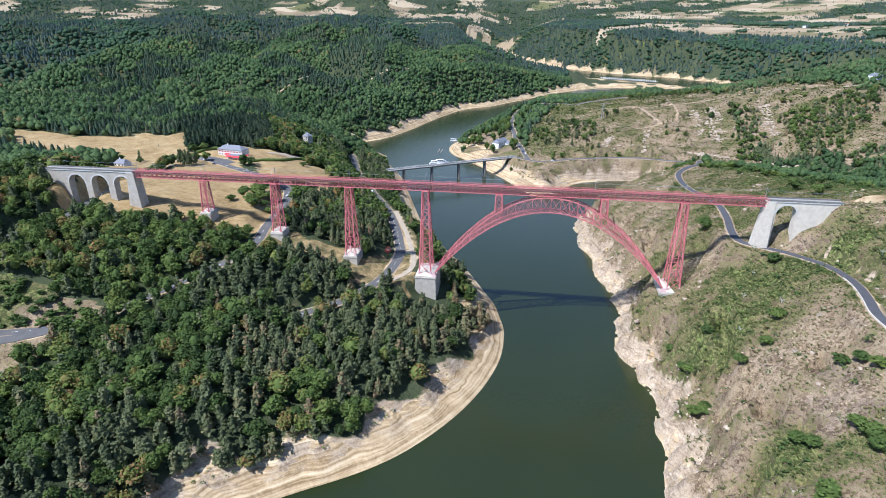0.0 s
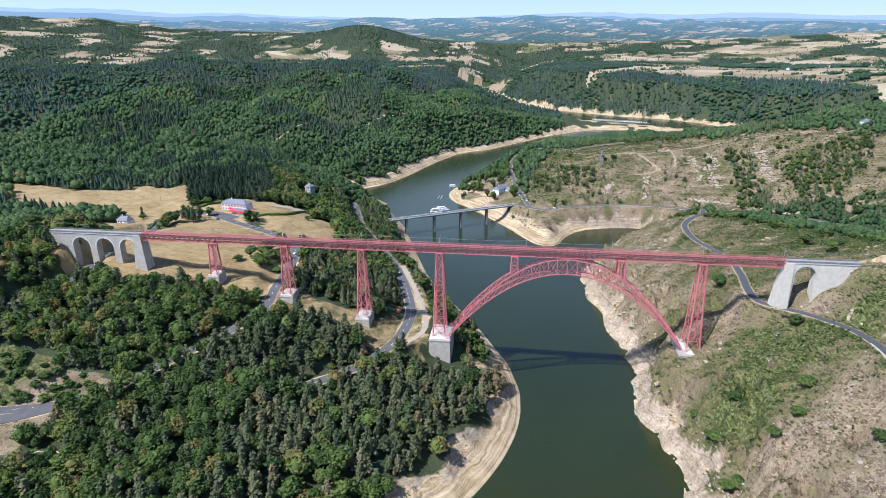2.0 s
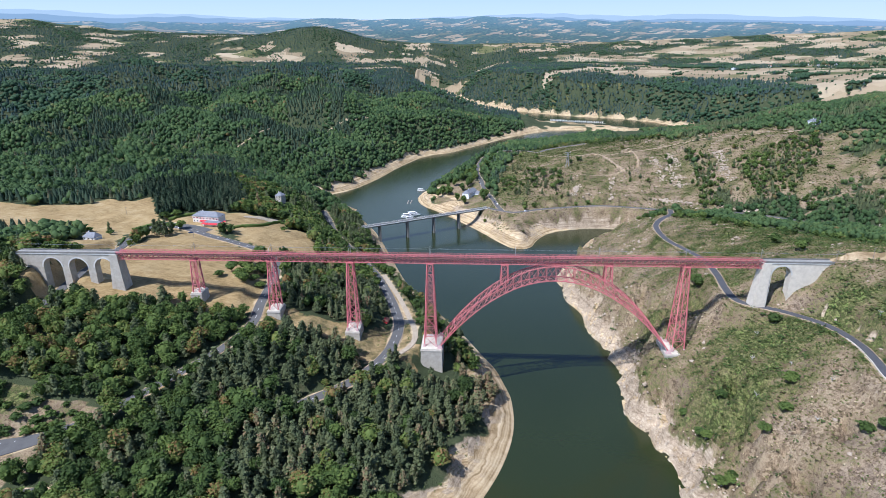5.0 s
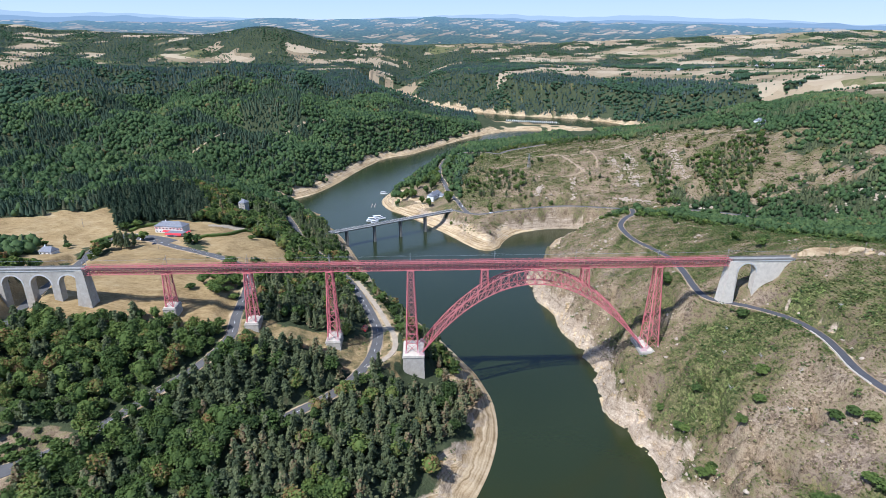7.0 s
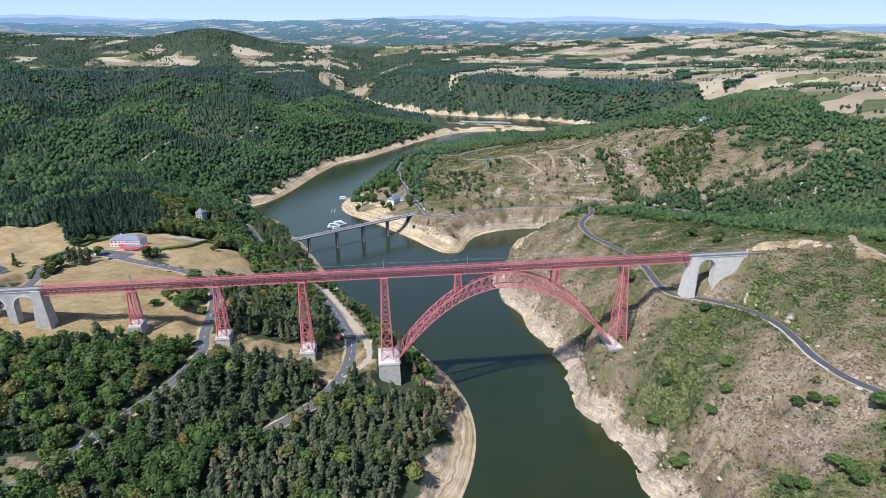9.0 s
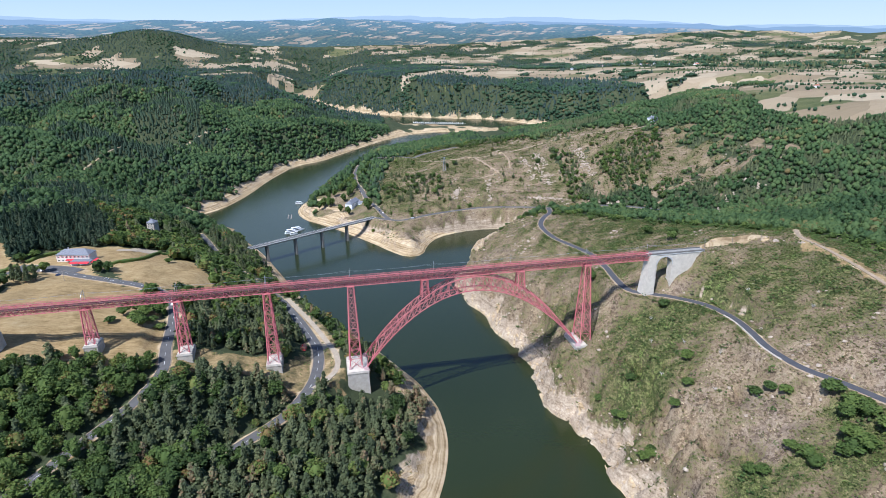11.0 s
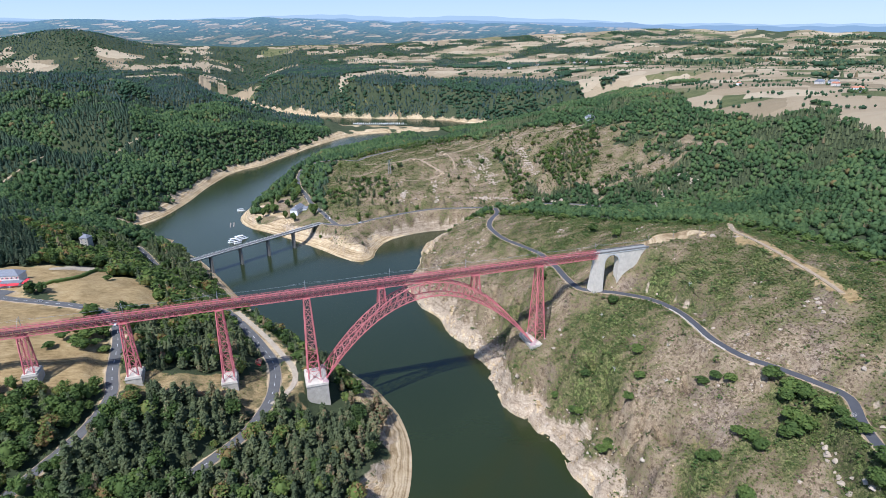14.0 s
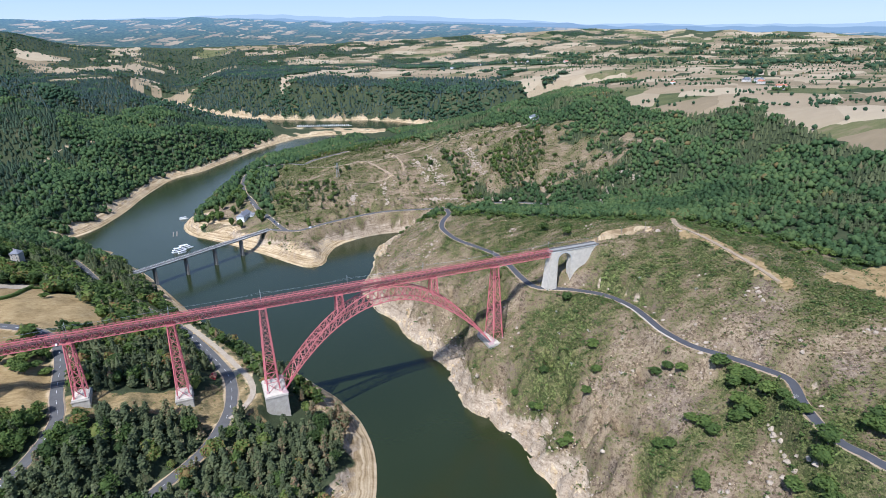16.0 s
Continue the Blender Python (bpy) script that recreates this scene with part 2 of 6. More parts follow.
turned.inputs["Rotation"].default_value, turned.inputs["Scale"].default_value = (0, 0, 0.6), (0.0062, 0.0105, 0.0)
n.link(n.place(), turned.inputs["Vector"])
parcels = n.add("ShaderNodeTexVoronoi", Scale=1.0, Randomness=0.75)
parcels.distance = "CHEBYCHEV"
n.link(turned.outputs["Vector"], parcels.inputs["Vector"])
parcel = n.add("ShaderNodeSeparateColor")
n.link(parcels.outputs["Color"], parcel.inputs[0])
crop = n.math("ADD", n.math("MULTIPLY", parcel.outputs[0], 0.8), n.math("MULTIPLY", n.noise(0.05, 5.0, 0.7, (0.4, 1.4, 1.0)), 0.3))
plough = n.ramp(crop, (0.12, (0.06, 0.08, 0.032)), (0.24, (0.13, 0.13, 0.055)), (0.3, (0.2, 0.158, 0.095)), (0.55, (0.285, 0.22, 0.135)), (0.75, (0.33, 0.262, 0.168)), (0.95, (0.4, 0.325, 0.215)))
ragged = n.math("MULTIPLY", n.math("SUBTRACT", mid, 0.5), 0.9)


def edge(mask):
    return n.grey(n.math("ADD", mask, ragged), 0.35, 0.65)


colour = n.mix(edge(split.outputs[2]), woods, heath)
colour = n.mix(edge(split.outputs[1]), colour, meadow)
colour = n.mix(n.grey(n.math("ADD", fsplit.outputs[0], n.math("MULTIPLY", n.math("SUBTRACT", n.noise(0.014, 5.0, 0.65), 0.5), 1.3)), 0.45, 0.55), colour, plough)
colour = n.mix(edge(split.outputs[0]), colour, bank)
tufted = n.math("SUBTRACT", n.math("ADD", mid, n.math("ADD", fine, grain)), n.math("MULTIPLY", cells.outputs["Distance"], 0.35))
n.bump(n.math("MULTIPLY", tufted, n.math("SUBTRACT", 1.0, n.math("ADD", n.math("MULTIPLY", split.outputs[1], 0.8), n.math("MULTIPLY", split.outputs[0], 0.55)))), 0.6, 0.9)
GROUND = n.done(colour, 0.95, 0.0, 0.1)

# ---------------------------------------------------------------- the lie of the land
# Shoreline of the lake, as runs of bank
WEST_BANK = [(-150, -420), (-105, -260), (-75, -205), (-42, -180), (-12, -162), (8, -145), (24, -125), (38, -103), (52, -71), (60, -37), (60, -2),
             (55, 17), (50, 38), (39, 60), (26, 89), (14, 112), (-8, 150), (-32, 190), (-48, 225), (-79, 316), (-108, 400), (-135, 455), (-165, 500), (-160, 522)]
COVE_WOOD = [(-190, 545), (-235, 590), (-225, 618), (-197, 649), (-161, 748), (-137, 863), (-89, 1004), (-28, 1047), (12, 1116), (56, 1182), (120, 1286), (218, 1404), (300, 1452),
             (400, 1440), (500, 1400), (590, 1385), (560, 1455), (470, 1530), (372, 1595), (290, 1650), (180, 1720), (80, 1850)]
FAR_BANK = [(-20, 2050), (-110, 2300), (-180, 2560), (-140, 2570), (-60, 2400), (60, 2120), (130, 2030), (195, 1979), (390, 1819), (570, 1729), (710, 1521), (840, 1380), (1050, 1250), (1200, 1150), (1180, 1080),
            (1000, 1150), (820, 1260), (680, 1310), (560, 1330), (440, 1360)]
PENINSULA = [(343, 1330), (233, 1190), (143, 1085), (84, 1009), (30, 907), (-22, 768), (-46, 682), (-64, 628), (-66, 588), (-52, 545), (-28, 518), (0, 478), (18, 449), (43, 410),
             (66, 366), (83, 340), (105, 342), (116, 378), (138, 412), (180, 431), (221, 437), (250, 426)]
EAST_BANK = [(240, 412), (216, 404), (191, 380), (174, 346), (158, 300), (140, 262), (126, 232), (128, 187), (140, 145), (139, 109), (150, 74), (151, 51), (148, 17), (145, -25), (154, -46), (157, -60),
             (159, -85), (158, -120), (150, -170), (130, -250), (90, -330), (40, -420)]


def rounded(points, times):
    """Cuts the corners of an open run of points."""
    p = np.array(points, float)
    for _ in range(times):
        q = np.empty((2 * len(p) - 2, 2))
        q[0::2], q[1::2] = 0.75 * p[:-1] + 0.25 * p[1:], 0.25 * p[:-1] + 0.75 * p[1:]
        p = np.vstack([p[:1], q, p[-1:]])
    return p


def ragged_run(points, size, seed):
    """Breaks an open run of points up into a craggy line."""
    r, p = np.random.RandomState(seed), np.array(points, float)
    for _ in range(2):
        mid = 0.5 * (p[:-1] + p[1:]) + r.normal(size=(len(p) - 1, 2)) * size
        out = np.empty((len(p) + len(mid), 2))
        out[0::2], out[1::2] = p, mid
        p, size = out, size * 0.6
    return p


SHORE = np.array(WEST_BANK + COVE_WOOD + FAR_BANK + PENINSULA + EAST_BANK, float)
FINE_SHORE = np.vstack([rounded(WEST_BANK, 2), rounded(COVE_WOOD, 1), np.array(FAR_BANK, float), rounded(PENINSULA, 1), ragged_run(EAST_BANK, 2.6, 3)])

# Spot heights by landform: east, north, metres over the lake
SPOTS_WEST = [(-240, -130, 48), (-196, -119, 46), (-155, -69, 57), (-141, -13, 68), (-171, 2, 80), (-205, 2, 83), (-250, 2, 88), (-300, 0, 108), (-340, -40, 108), (-400, 0, 106),
              (-114, 0, 68), (-57, 0, 54), (-57, -40, 44), (-14, 10, 41), (0, -14, 25), (12, 0, 24), (12, 14, 26), (-9, -20, 29), (-30, 20, 43), (-45, 77, 41), (-45, 105, 38), (-80, 150, 41), (-125, 262, 36),
              (-60, -130, 30), (-120, -160, 36), (-200, -200, 38), (-10, -70, 30), (-100, 90, 62), (-145, 306, 30)]
SPOTS_HOTEL = [(-257, 193, 77), (-200, 133, 76), (-150, 190, 70), (-114, 105, 64), (-232, 220, 76), (-330, 125, 78), (-305, 170, 78), (-360, 240, 82), (-440, 180, 86), (-520, 210, 92),
               (-223, 350, 62), (-300, 330, 80), (-172, 50, 79), (-270, 100, 84), (-236, 26, 86), (-180, 420, 30)]
SPOTS_WOOD = [(-320, 520, 60), (-284, 592, 48), (-400, 700, 85), (-200, 900, 62), (-500, 850, 118), (-300, 1100, 112), (-122, 1300, 90), (-110, 1500, 66), (75, 1400, 42), (230, 1432, 9), (-250, 1500, 104), (-800, 1034, 118),
              (-700, 500, 112), (-900, 300, 130), (-700, 1500, 140), (-500, 2000, 118), (-150, 1700, 28), (0, 1800, 22), (-1300, 1800, 140), (-1500, 900, 135), (-450, 2700, 125)]
SPOTS_PENINSULA = [(15, 515, 13), (37, 550, 20), (60, 440, 24), (60, 490, 25), (46, 604, 28), (36, 699, 30), (60, 785, 36), (114, 739, 50), (136, 500, 46), (147, 679, 60), (230, 640, 72),
                   (275, 554, 58), (307, 563, 64), (340, 680, 82), (436, 600, 100), (90, 424, 24), (138, 436, 27), (211, 450, 30), (301, 478, 34), (291, 422, 29), (394, 408, 33),
                   (240, 860, 52), (470, 760, 100), (300, 1020, 22), (500, 1050, 48), (600, 820, 112), (400, 1200, 14), (620, 1150, 40)]
SPOTS_EAST = [(187, 0, 46), (230, 13, 79), (250, -1, 91), (258, -1, 97), (267, 0, 109), (256, -33, 82), (256, -80, 86), (249, -107, 88), (248, -133, 90), (260, -172, 92), (262, -190, 93), (244, -224, 94), (237, 243, 66), (224, 181, 69),
              (234, 125, 72), (224, 43, 77), (215, -70, 66), (200, -150, 56), (190, -220, 50), (280, -9, 107), (320, 5, 113), (346, -8, 120), (338, -62, 123), (328, -105, 122),
              (318, -138, 120), (300, -190, 112), (300, -260, 105), (360, 90, 96), (300, 180, 80), (290, 300, 60), (215, 300, 52), (190, 200, 48), (180, 120, 44), (170, 330, 20)]
SPOTS_VALE = [(430, 352, 36), (450, 220, 62), (440, 90, 90), (430, -40, 104), (420, -150, 108), (520, 300, 52), (600, 220, 84), (560, 500, 84), (494, 330, 50), (640, 420, 108), (700, 330, 126),
              (520, 100, 92), (620, 30, 128), (560, -100, 116), (680, -50, 146), (740, 160, 158), (770, 260, 160), (800, 420, 162), (700, 600, 142), (780, 700, 160)]
SPOTS_PLATEAU = [(900, 300, 165), (1200, 300, 165), (1500, 700, 162), (1150, 800, 168), (960, 1000, 150), (792, 1110, 84), (700, 950, 108), (1300, 1500, 165), (900, 1850, 130), (742, 1690, 90),
                 (640, 2000, 128), (303, 2100, 118), (450, 2400, 150), (900, 2500, 160), (1600, 2200, 160), (100, 2700, 120), (642, 3500, 155), (-1000, 3000, 140), (2500, 1500, 160)]
SPOTS = np.array(SPOTS_WEST + SPOTS_HOTEL + SPOTS_WOOD + SPOTS_PENINSULA + SPOTS_EAST + SPOTS_VALE + SPOTS_PLATEAU, float)


def ring_distance(x, y, shore):
    best, within = np.full(x.shape, 1e9), np.zeros(x.shape, bool)
    ring = np.vstack([shore, shore[:1]])
    for (ax, ay), (bx, by) in zip(ring[:-1], ring[1:]):
        dx, dy = bx - ax, by - ay
        s = np.clip(((x - ax) * dx + (y - ay) * dy) / (dx * dx + dy * dy), 0, 1)
        best = np.minimum(best, (x - ax - s * dx) ** 2 + (y - ay - s * dy) ** 2)
        within ^= ((ay > y) != (by > y)) & (x < dx * (y - ay) / (by - ay + 1e-12) + ax)
    return np.where(within, -1, 1) * np.sqrt(best)


def shore_distance(x, y):
    """Metres to the shoreline, negative over the lake; exact near the water."""
    d = ring_distance(x, y, SHORE)
    near = np.abs(d) < 70
    d[near] = ring_distance(x[near], y[near], FINE_SHORE)
    return d


def smooth(t):
    t = np.clip(t, 0, 1)
    return t * t * (3 - 2 * t)


def wave(x, y, size, seed=0):
    """Cheap smooth noise, about -1 to 1."""
    rng = np.random.RandomState(seed)
    total = np.zeros(np.shape(x))
    for k in range(7):
        a, p, s = rng.uniform(0, 2 * np.pi), rng.uniform(0, 2 * np.pi), 2 * np.pi / size * rng.uniform(0.55, 1.8)
        total = total + np.sin(s * (np.cos(a) * x + np.sin(a) * y) + p)
    return total / 3.2


def skyline(azimuth):
    """Height of the far ring of hills, by degrees east of north."""
    return 255 + 4750 * np.tan(np.radians(np.interp(azimuth, [-60, -43, -29, -19, -13.5, -8, 2, 9, 23, 39, 58, 75], [1.7, 1.75, 1.7, 1.75, 2.1, 2.0, 2.2, 1.8, 1.5, 0.65, 0.0, 0.0])))


_pts = SPOTS[:, :2] / 1000


def _kernel(r2):
    return np.sqrt(r2 + 0.004)


_gap = ((_pts[:, None] - _pts[None]) ** 2).sum(-1)
_weights = np.linalg.solve(np.block([[_kernel(_gap) - 0.012 * np.eye(len(_pts)), np.ones((len(_pts), 1))], [np.ones((1, len(_pts))), np.zeros((1, 1))]]), np.r_[SPOTS[:, 2], 0])


# Side valleys (from, to, drop, width) and rounded hills (centre, rise, widths)
VALLEYS = [((-1500, 1150), (-800, 1480), 70, 170), ((-800, 1480), (-480, 1640), 60, 130), ((-480, 1640), (-160, 1780), 40, 100), ((-1000, 560), (-640, 700), 40, 110), ((-640, 700), (-330, 640), 34, 80),
           ((-700, 1130), (-420, 960), 30, 70), ((-420, 960), (-220, 900), 24, 60), ((-1600, 2300), (-500, 2250), 60, 160)]
HILLS = [(-930, 3300, 105, 330, 300), (-1500, 3350, 40, 500, 300), (-620, 1960, 34, 260, 150), (-1150, 1820, 40, 300, 170), (-330, 2250, 26, 160, 140), (-540, 1290, 26, 190, 120), (-900, 1050, 26, 220, 140)]


def height(x, y, d=None):
    x, y = np.asarray(x, float), np.asarray(y, float)
    d = shore_distance(x, y) if d is None else d
    land = np.full(x.shape, _weights[-1])
    for (px, py), w in zip(_pts, _weights[:-1]):
        land = land + w * _kernel((x / 1000 - px) ** 2 + (y / 1000 - py) ** 2)
    radius = np.hypot(x, y + 380)
    far = smooth((radius - 1900) / 1400)
    bearing = np.degrees(np.arctan2(x, y + 380))
    plateau = 154 + 4 * wave(x, y, 1700, 3) + 1.5 * wave(x, y, 800, 4)
    rim = skyline(bearing) * (1 + 0.008 * wave(bearing * 10, bearing * 3, 90, 5)) + 5 * wave(bearing * 10, 0 * x, 45, 6)
    plateau = plateau + (rim - plateau) * np.clip((radius - 3300) / 1500, 0, 1.15) ** 1.15
    gorge = np.exp(-(((bearing + 3 - (radius - 2300) * 0.002) / 3.0) ** 2)) * smooth((radius - 2300) / 300) * smooth((4100 - radius) / 700)
    plateau = plateau - 70 * gorge
    land = land + (plateau - land) * far
    for (ax, ay), (bx, by), drop, wide in VALLEYS:
        dx, dy = bx - ax, by - ay
        s = np.clip(((x - ax) * dx + (y - ay) * dy) / (dx * dx + dy * dy), 0, 1)
        land = land - drop * np.exp(-((x - ax - s * dx) ** 2 + (y - ay - s * dy) ** 2) / wide**2)
    for cx, cy, rise, wide, deep in HILLS:
        land = land + rise * np.exp(-(((x - cx) / wide) ** 2) - (((y - cy) / deep) ** 2))
    land = np.maximum(land, 6) + 1.1 * wave(x, y, 38, 7) * smooth(d / 40) + 2.2 * wave(x, y, 110, 8) * smooth((d - 60) / 60) * smooth((radius - 700) / 300) * smooth((2300 - radius) / 400) * smooth((660 - x) / 60)
    woods_relief = smooth((d - 70) / 160) * (smooth((y - 330) / 150) * smooth((150 - x) / 100) + 0.6 * smooth((x - 450) / 80) * smooth((760 - x) / 90) * smooth((x + y - 700) / 200)) * smooth((3000 - radius) / 800)
    land = land + woods_relief * (17 * wave(x, y, 430, 12) + 11 * wave(x, y, 190, 13))
    spit = smooth((x - 190) / 60) * smooth((y - 1330) / 40) * smooth((1700 - y) / 60) * smooth((680 - x) / 50)
    land = land + (7 - land) * spit
    east = smooth((x - 105) / 25) * smooth((330 - y) / 60)
    slope = 0.52 + 0.75 * east + 0.9 * east * np.exp(-(((y + 4) / 24) ** 2))
    slope = slope * (1 - 0.6 * smooth((y - 1950) / 100) * smooth((400 - x) / 100))
    jag = d + east * (2.2 * wave(x, y, 19, 18) + 1.8 * wave(x, y, 8.5, 19)) * smooth((40 - d) / 20)
    bank = 0.6 + jag * slope * (1 + (0.18 + 0.1 * east) * wave(x, y, 30, 9) + (0.1 + 0.1 * east) * wave(x, y, 11, 10)) + (d / 42) ** 2 * 6
    land = np.minimum(land, bank)
    return np.where(d > 0, land, np.maximum(-14, 0.6 + d * 0.5))


def inside(x, y, ring):
    x, y = np.asarray(x, float), np.asarray(y, float)
    hit = np.zeros(x.shape, bool)
    for (ax, ay), (bx, by) in zip(ring, ring[1:] + ring[:1]):
        hit ^= ((ay > y) != (by > y)) & (x < (bx - ax) * (y - ay) / (by - ay + 1e-12) + ax)
    return hit

# ---------------------------------------------------------------- mesh helpers


def mesh_from(name, verts, faces, material=None, smooth_faces=False):
    me = bpy.data.meshes.new(name)
    me.from_pydata([tuple(v) for v in verts], [], faces)
    if material:
        me.materials.append(material)
    if smooth_faces:
        me.polygons.foreach_set("use_smooth", [True] * len(me.polygons))
    return me


def big_mesh(name, verts, quads, material, tris=None, tone=None):
    """A large mesh from number arrays: quads (n, 4) and tris (m, 3)."""
    me = bpy.data.meshes.new(name)
    tris = np.zeros((0, 3), int) if tris is None else tris
    loops = np.concatenate([np.asarray(quads, int).ravel(), np.asarray(tris, int).ravel()])
    starts = np.concatenate([np.arange(len(quads)) * 4, len(quads) * 4 + np.arange(len(tris)) * 3])
    me.vertices.add(len(verts))
    me.vertices.foreach_set("co", np.asarray(verts, np.float32).ravel())
    me.loops.add(len(loops))
    me.loops.foreach_set("vertex_index", loops.astype(np.int32))
    me.polygons.add(len(starts))
    me.polygons.foreach_set("loop_start", starts.astype(np.int32))
    me.update(calc_edges=True)
    me.validate()
    if tone is not None:
        me.attributes.new("tone", "FLOAT", "POINT").data.foreach_set("value", np.asarray(tone, np.float32))
    me.materials.append(material)
    return me


BOX_FACES = [(0, 3, 2, 1), (4, 5, 6, 7), (0, 1, 5, 4), (1, 2, 6, 5), (2, 3, 7, 6), (3, 0, 4, 7)]


class Build:
    """Collects boxes, beams and prisms into one mesh."""

    def __init__(self):
        self.verts, self.faces = [], []

    def raw(self, verts, faces):
        base = len(self.verts)
        self.verts += [Vector(v) for v in verts]
        self.faces += [tuple(base + i for i in f) for f in faces]
        return self

    def box(self, x0, y0, z0, x1, y1, z1):
        return self.raw([(x0, y0, z0), (x1, y0, z0), (x1, y1, z0), (x0, y1, z0), (x0, y0, z1), (x1, y0, z1), (x1, y1, z1), (x0, y1, z1)], BOX_FACES)

    def frustum(self, cx, cy, z0, z1, ax, ay, bx, by):
        """A tapered block: half widths ax, ay below and bx, by above."""
        low = [(cx + sx * ax, cy + sy * ay, z0) for sx, sy in ((-1, -1), (1, -1), (1, 1), (-1, 1))]
        high = [(cx + sx * bx, cy + sy * by, z1) for sx, sy in ((-1, -1), (1, -1), (1, 1), (-1, 1))]
        return self.raw(low + high, BOX_FACES)

    def beam(self, a, b, w, h=None):
        a, b = Vector(a), Vector(b)
        h = h or w
        along = (b - a).normalized()
        side = along.cross(Vector((0, 0, 1)))
        side = side.normalized() if side.length > 1e-3 else Vector((1, 0, 0))
        up = side.cross(along)
        ring = [(-1, -1), (1, -1), (1, 1), (-1, 1)]
        return self.raw([p + side * (s * w / 2) + up * (u * h / 2) for p in (a, b) for s, u in ring], [(0, 3, 2, 1), (4, 5, 6, 7), (0, 1, 5, 4), (1, 2, 6, 5), (2, 3, 7, 6), (3, 0, 4, 7)])

    def tube(self, a, b, ra, rb, sides=7):
        a, b = Vector(a), Vector(b)
        along = (b - a).normalized()
        side = along.orthogonal().normalized()
        up = along.cross(side)
        verts = [p + (side * math.cos(2 * math.pi * k / sides) + up * math.sin(2 * math.pi * k / sides)) * r for p, r in ((a, ra), (b, rb)) for k in range(sides)]
        faces = [(k, (k + 1) % sides, sides + (k + 1) % sides, sides + k) for k in range(sides)] + [tuple(range(sides))[::-1], tuple(range(sides, 2 * sides))]
        return self.raw(verts, faces)

    def mesh(self, name, material, smooth_faces=False):
        return mesh_from(name, self.verts, self.faces, material, smooth_faces)


def thing(name, place=(0, 0, 0), label="", category="", group="", kind="", turn=0.0):
    ob = new(name)
    ob.empty_display_size = 1
    ob.matrix_world = pose(*place, 0, 0, turn)
    return tagged(ob, label, category, group, kind)


def part(name, shape, material, parent, label="", smooth_faces=False):
    """Links a Build (or a mesh) as one mesh object under a thing or a part; the shape is in the parent's own axes."""
    me = shape.mesh(name, material, smooth_faces) if isinstance(shape, Build) else shape
    ob = new(name, me)
    ob.parent = parent
    return tagged(ob, label)


UNIT = {}


def member(name, a, b, w, material, parent, h=None):
    """A straight iron member from a to b: an object of its own on a shared unit bar."""
    if material.name not in UNIT:
        UNIT[material.name] = Build().box(-0.5, -0.5, 0, 0.5, 0.5, 1).mesh("bar_" + material.name, material)
    a, b = Vector(a), Vector(b)
    ob = new(name, UNIT[material.name])
    ob.parent = parent
    along = b - a
    ob.matrix_basis = Matrix.Translation(a) @ along.to_track_quat("Z", "Y").to_matrix().to_4x4() @ Matrix.Diagonal((w, h or w, along.length, 1))
    return ob


def spline(points, step=5.0):
    """A smooth run through the points (any dimension), as an array."""
    p = np.array(points, float)
    p = np.vstack([2 * p[0] - p[1], p, 2 * p[-1] - p[-2]])
    out = []
    for i in range(1, len(p) - 2):
        count = max(2, int(np.linalg.norm(p[i + 1][:2] - p[i][:2]) / step))
        for t in np.arange(count) / count:
            out.append(0.5 * (2 * p[i] + (p[i + 1] - p[i - 1]) * t + (2 * p[i - 1] - 5 * p[i] + 4 * p[i + 1] - p[i + 2]) * t**2 + (3 * p[i] - p[i - 1] - 3 * p[i + 1] + p[i + 2]) * t**3))
    return np.array(out + [p[-2]])


# ---------------------------------------------------------------- roads: east, north, height over the lake
def on_land(points):
    """Lays a run of points on the land."""
    x, y = np.array(points, float).T
    return np.stack([x, y, height(x, y) + 0.3], -1)


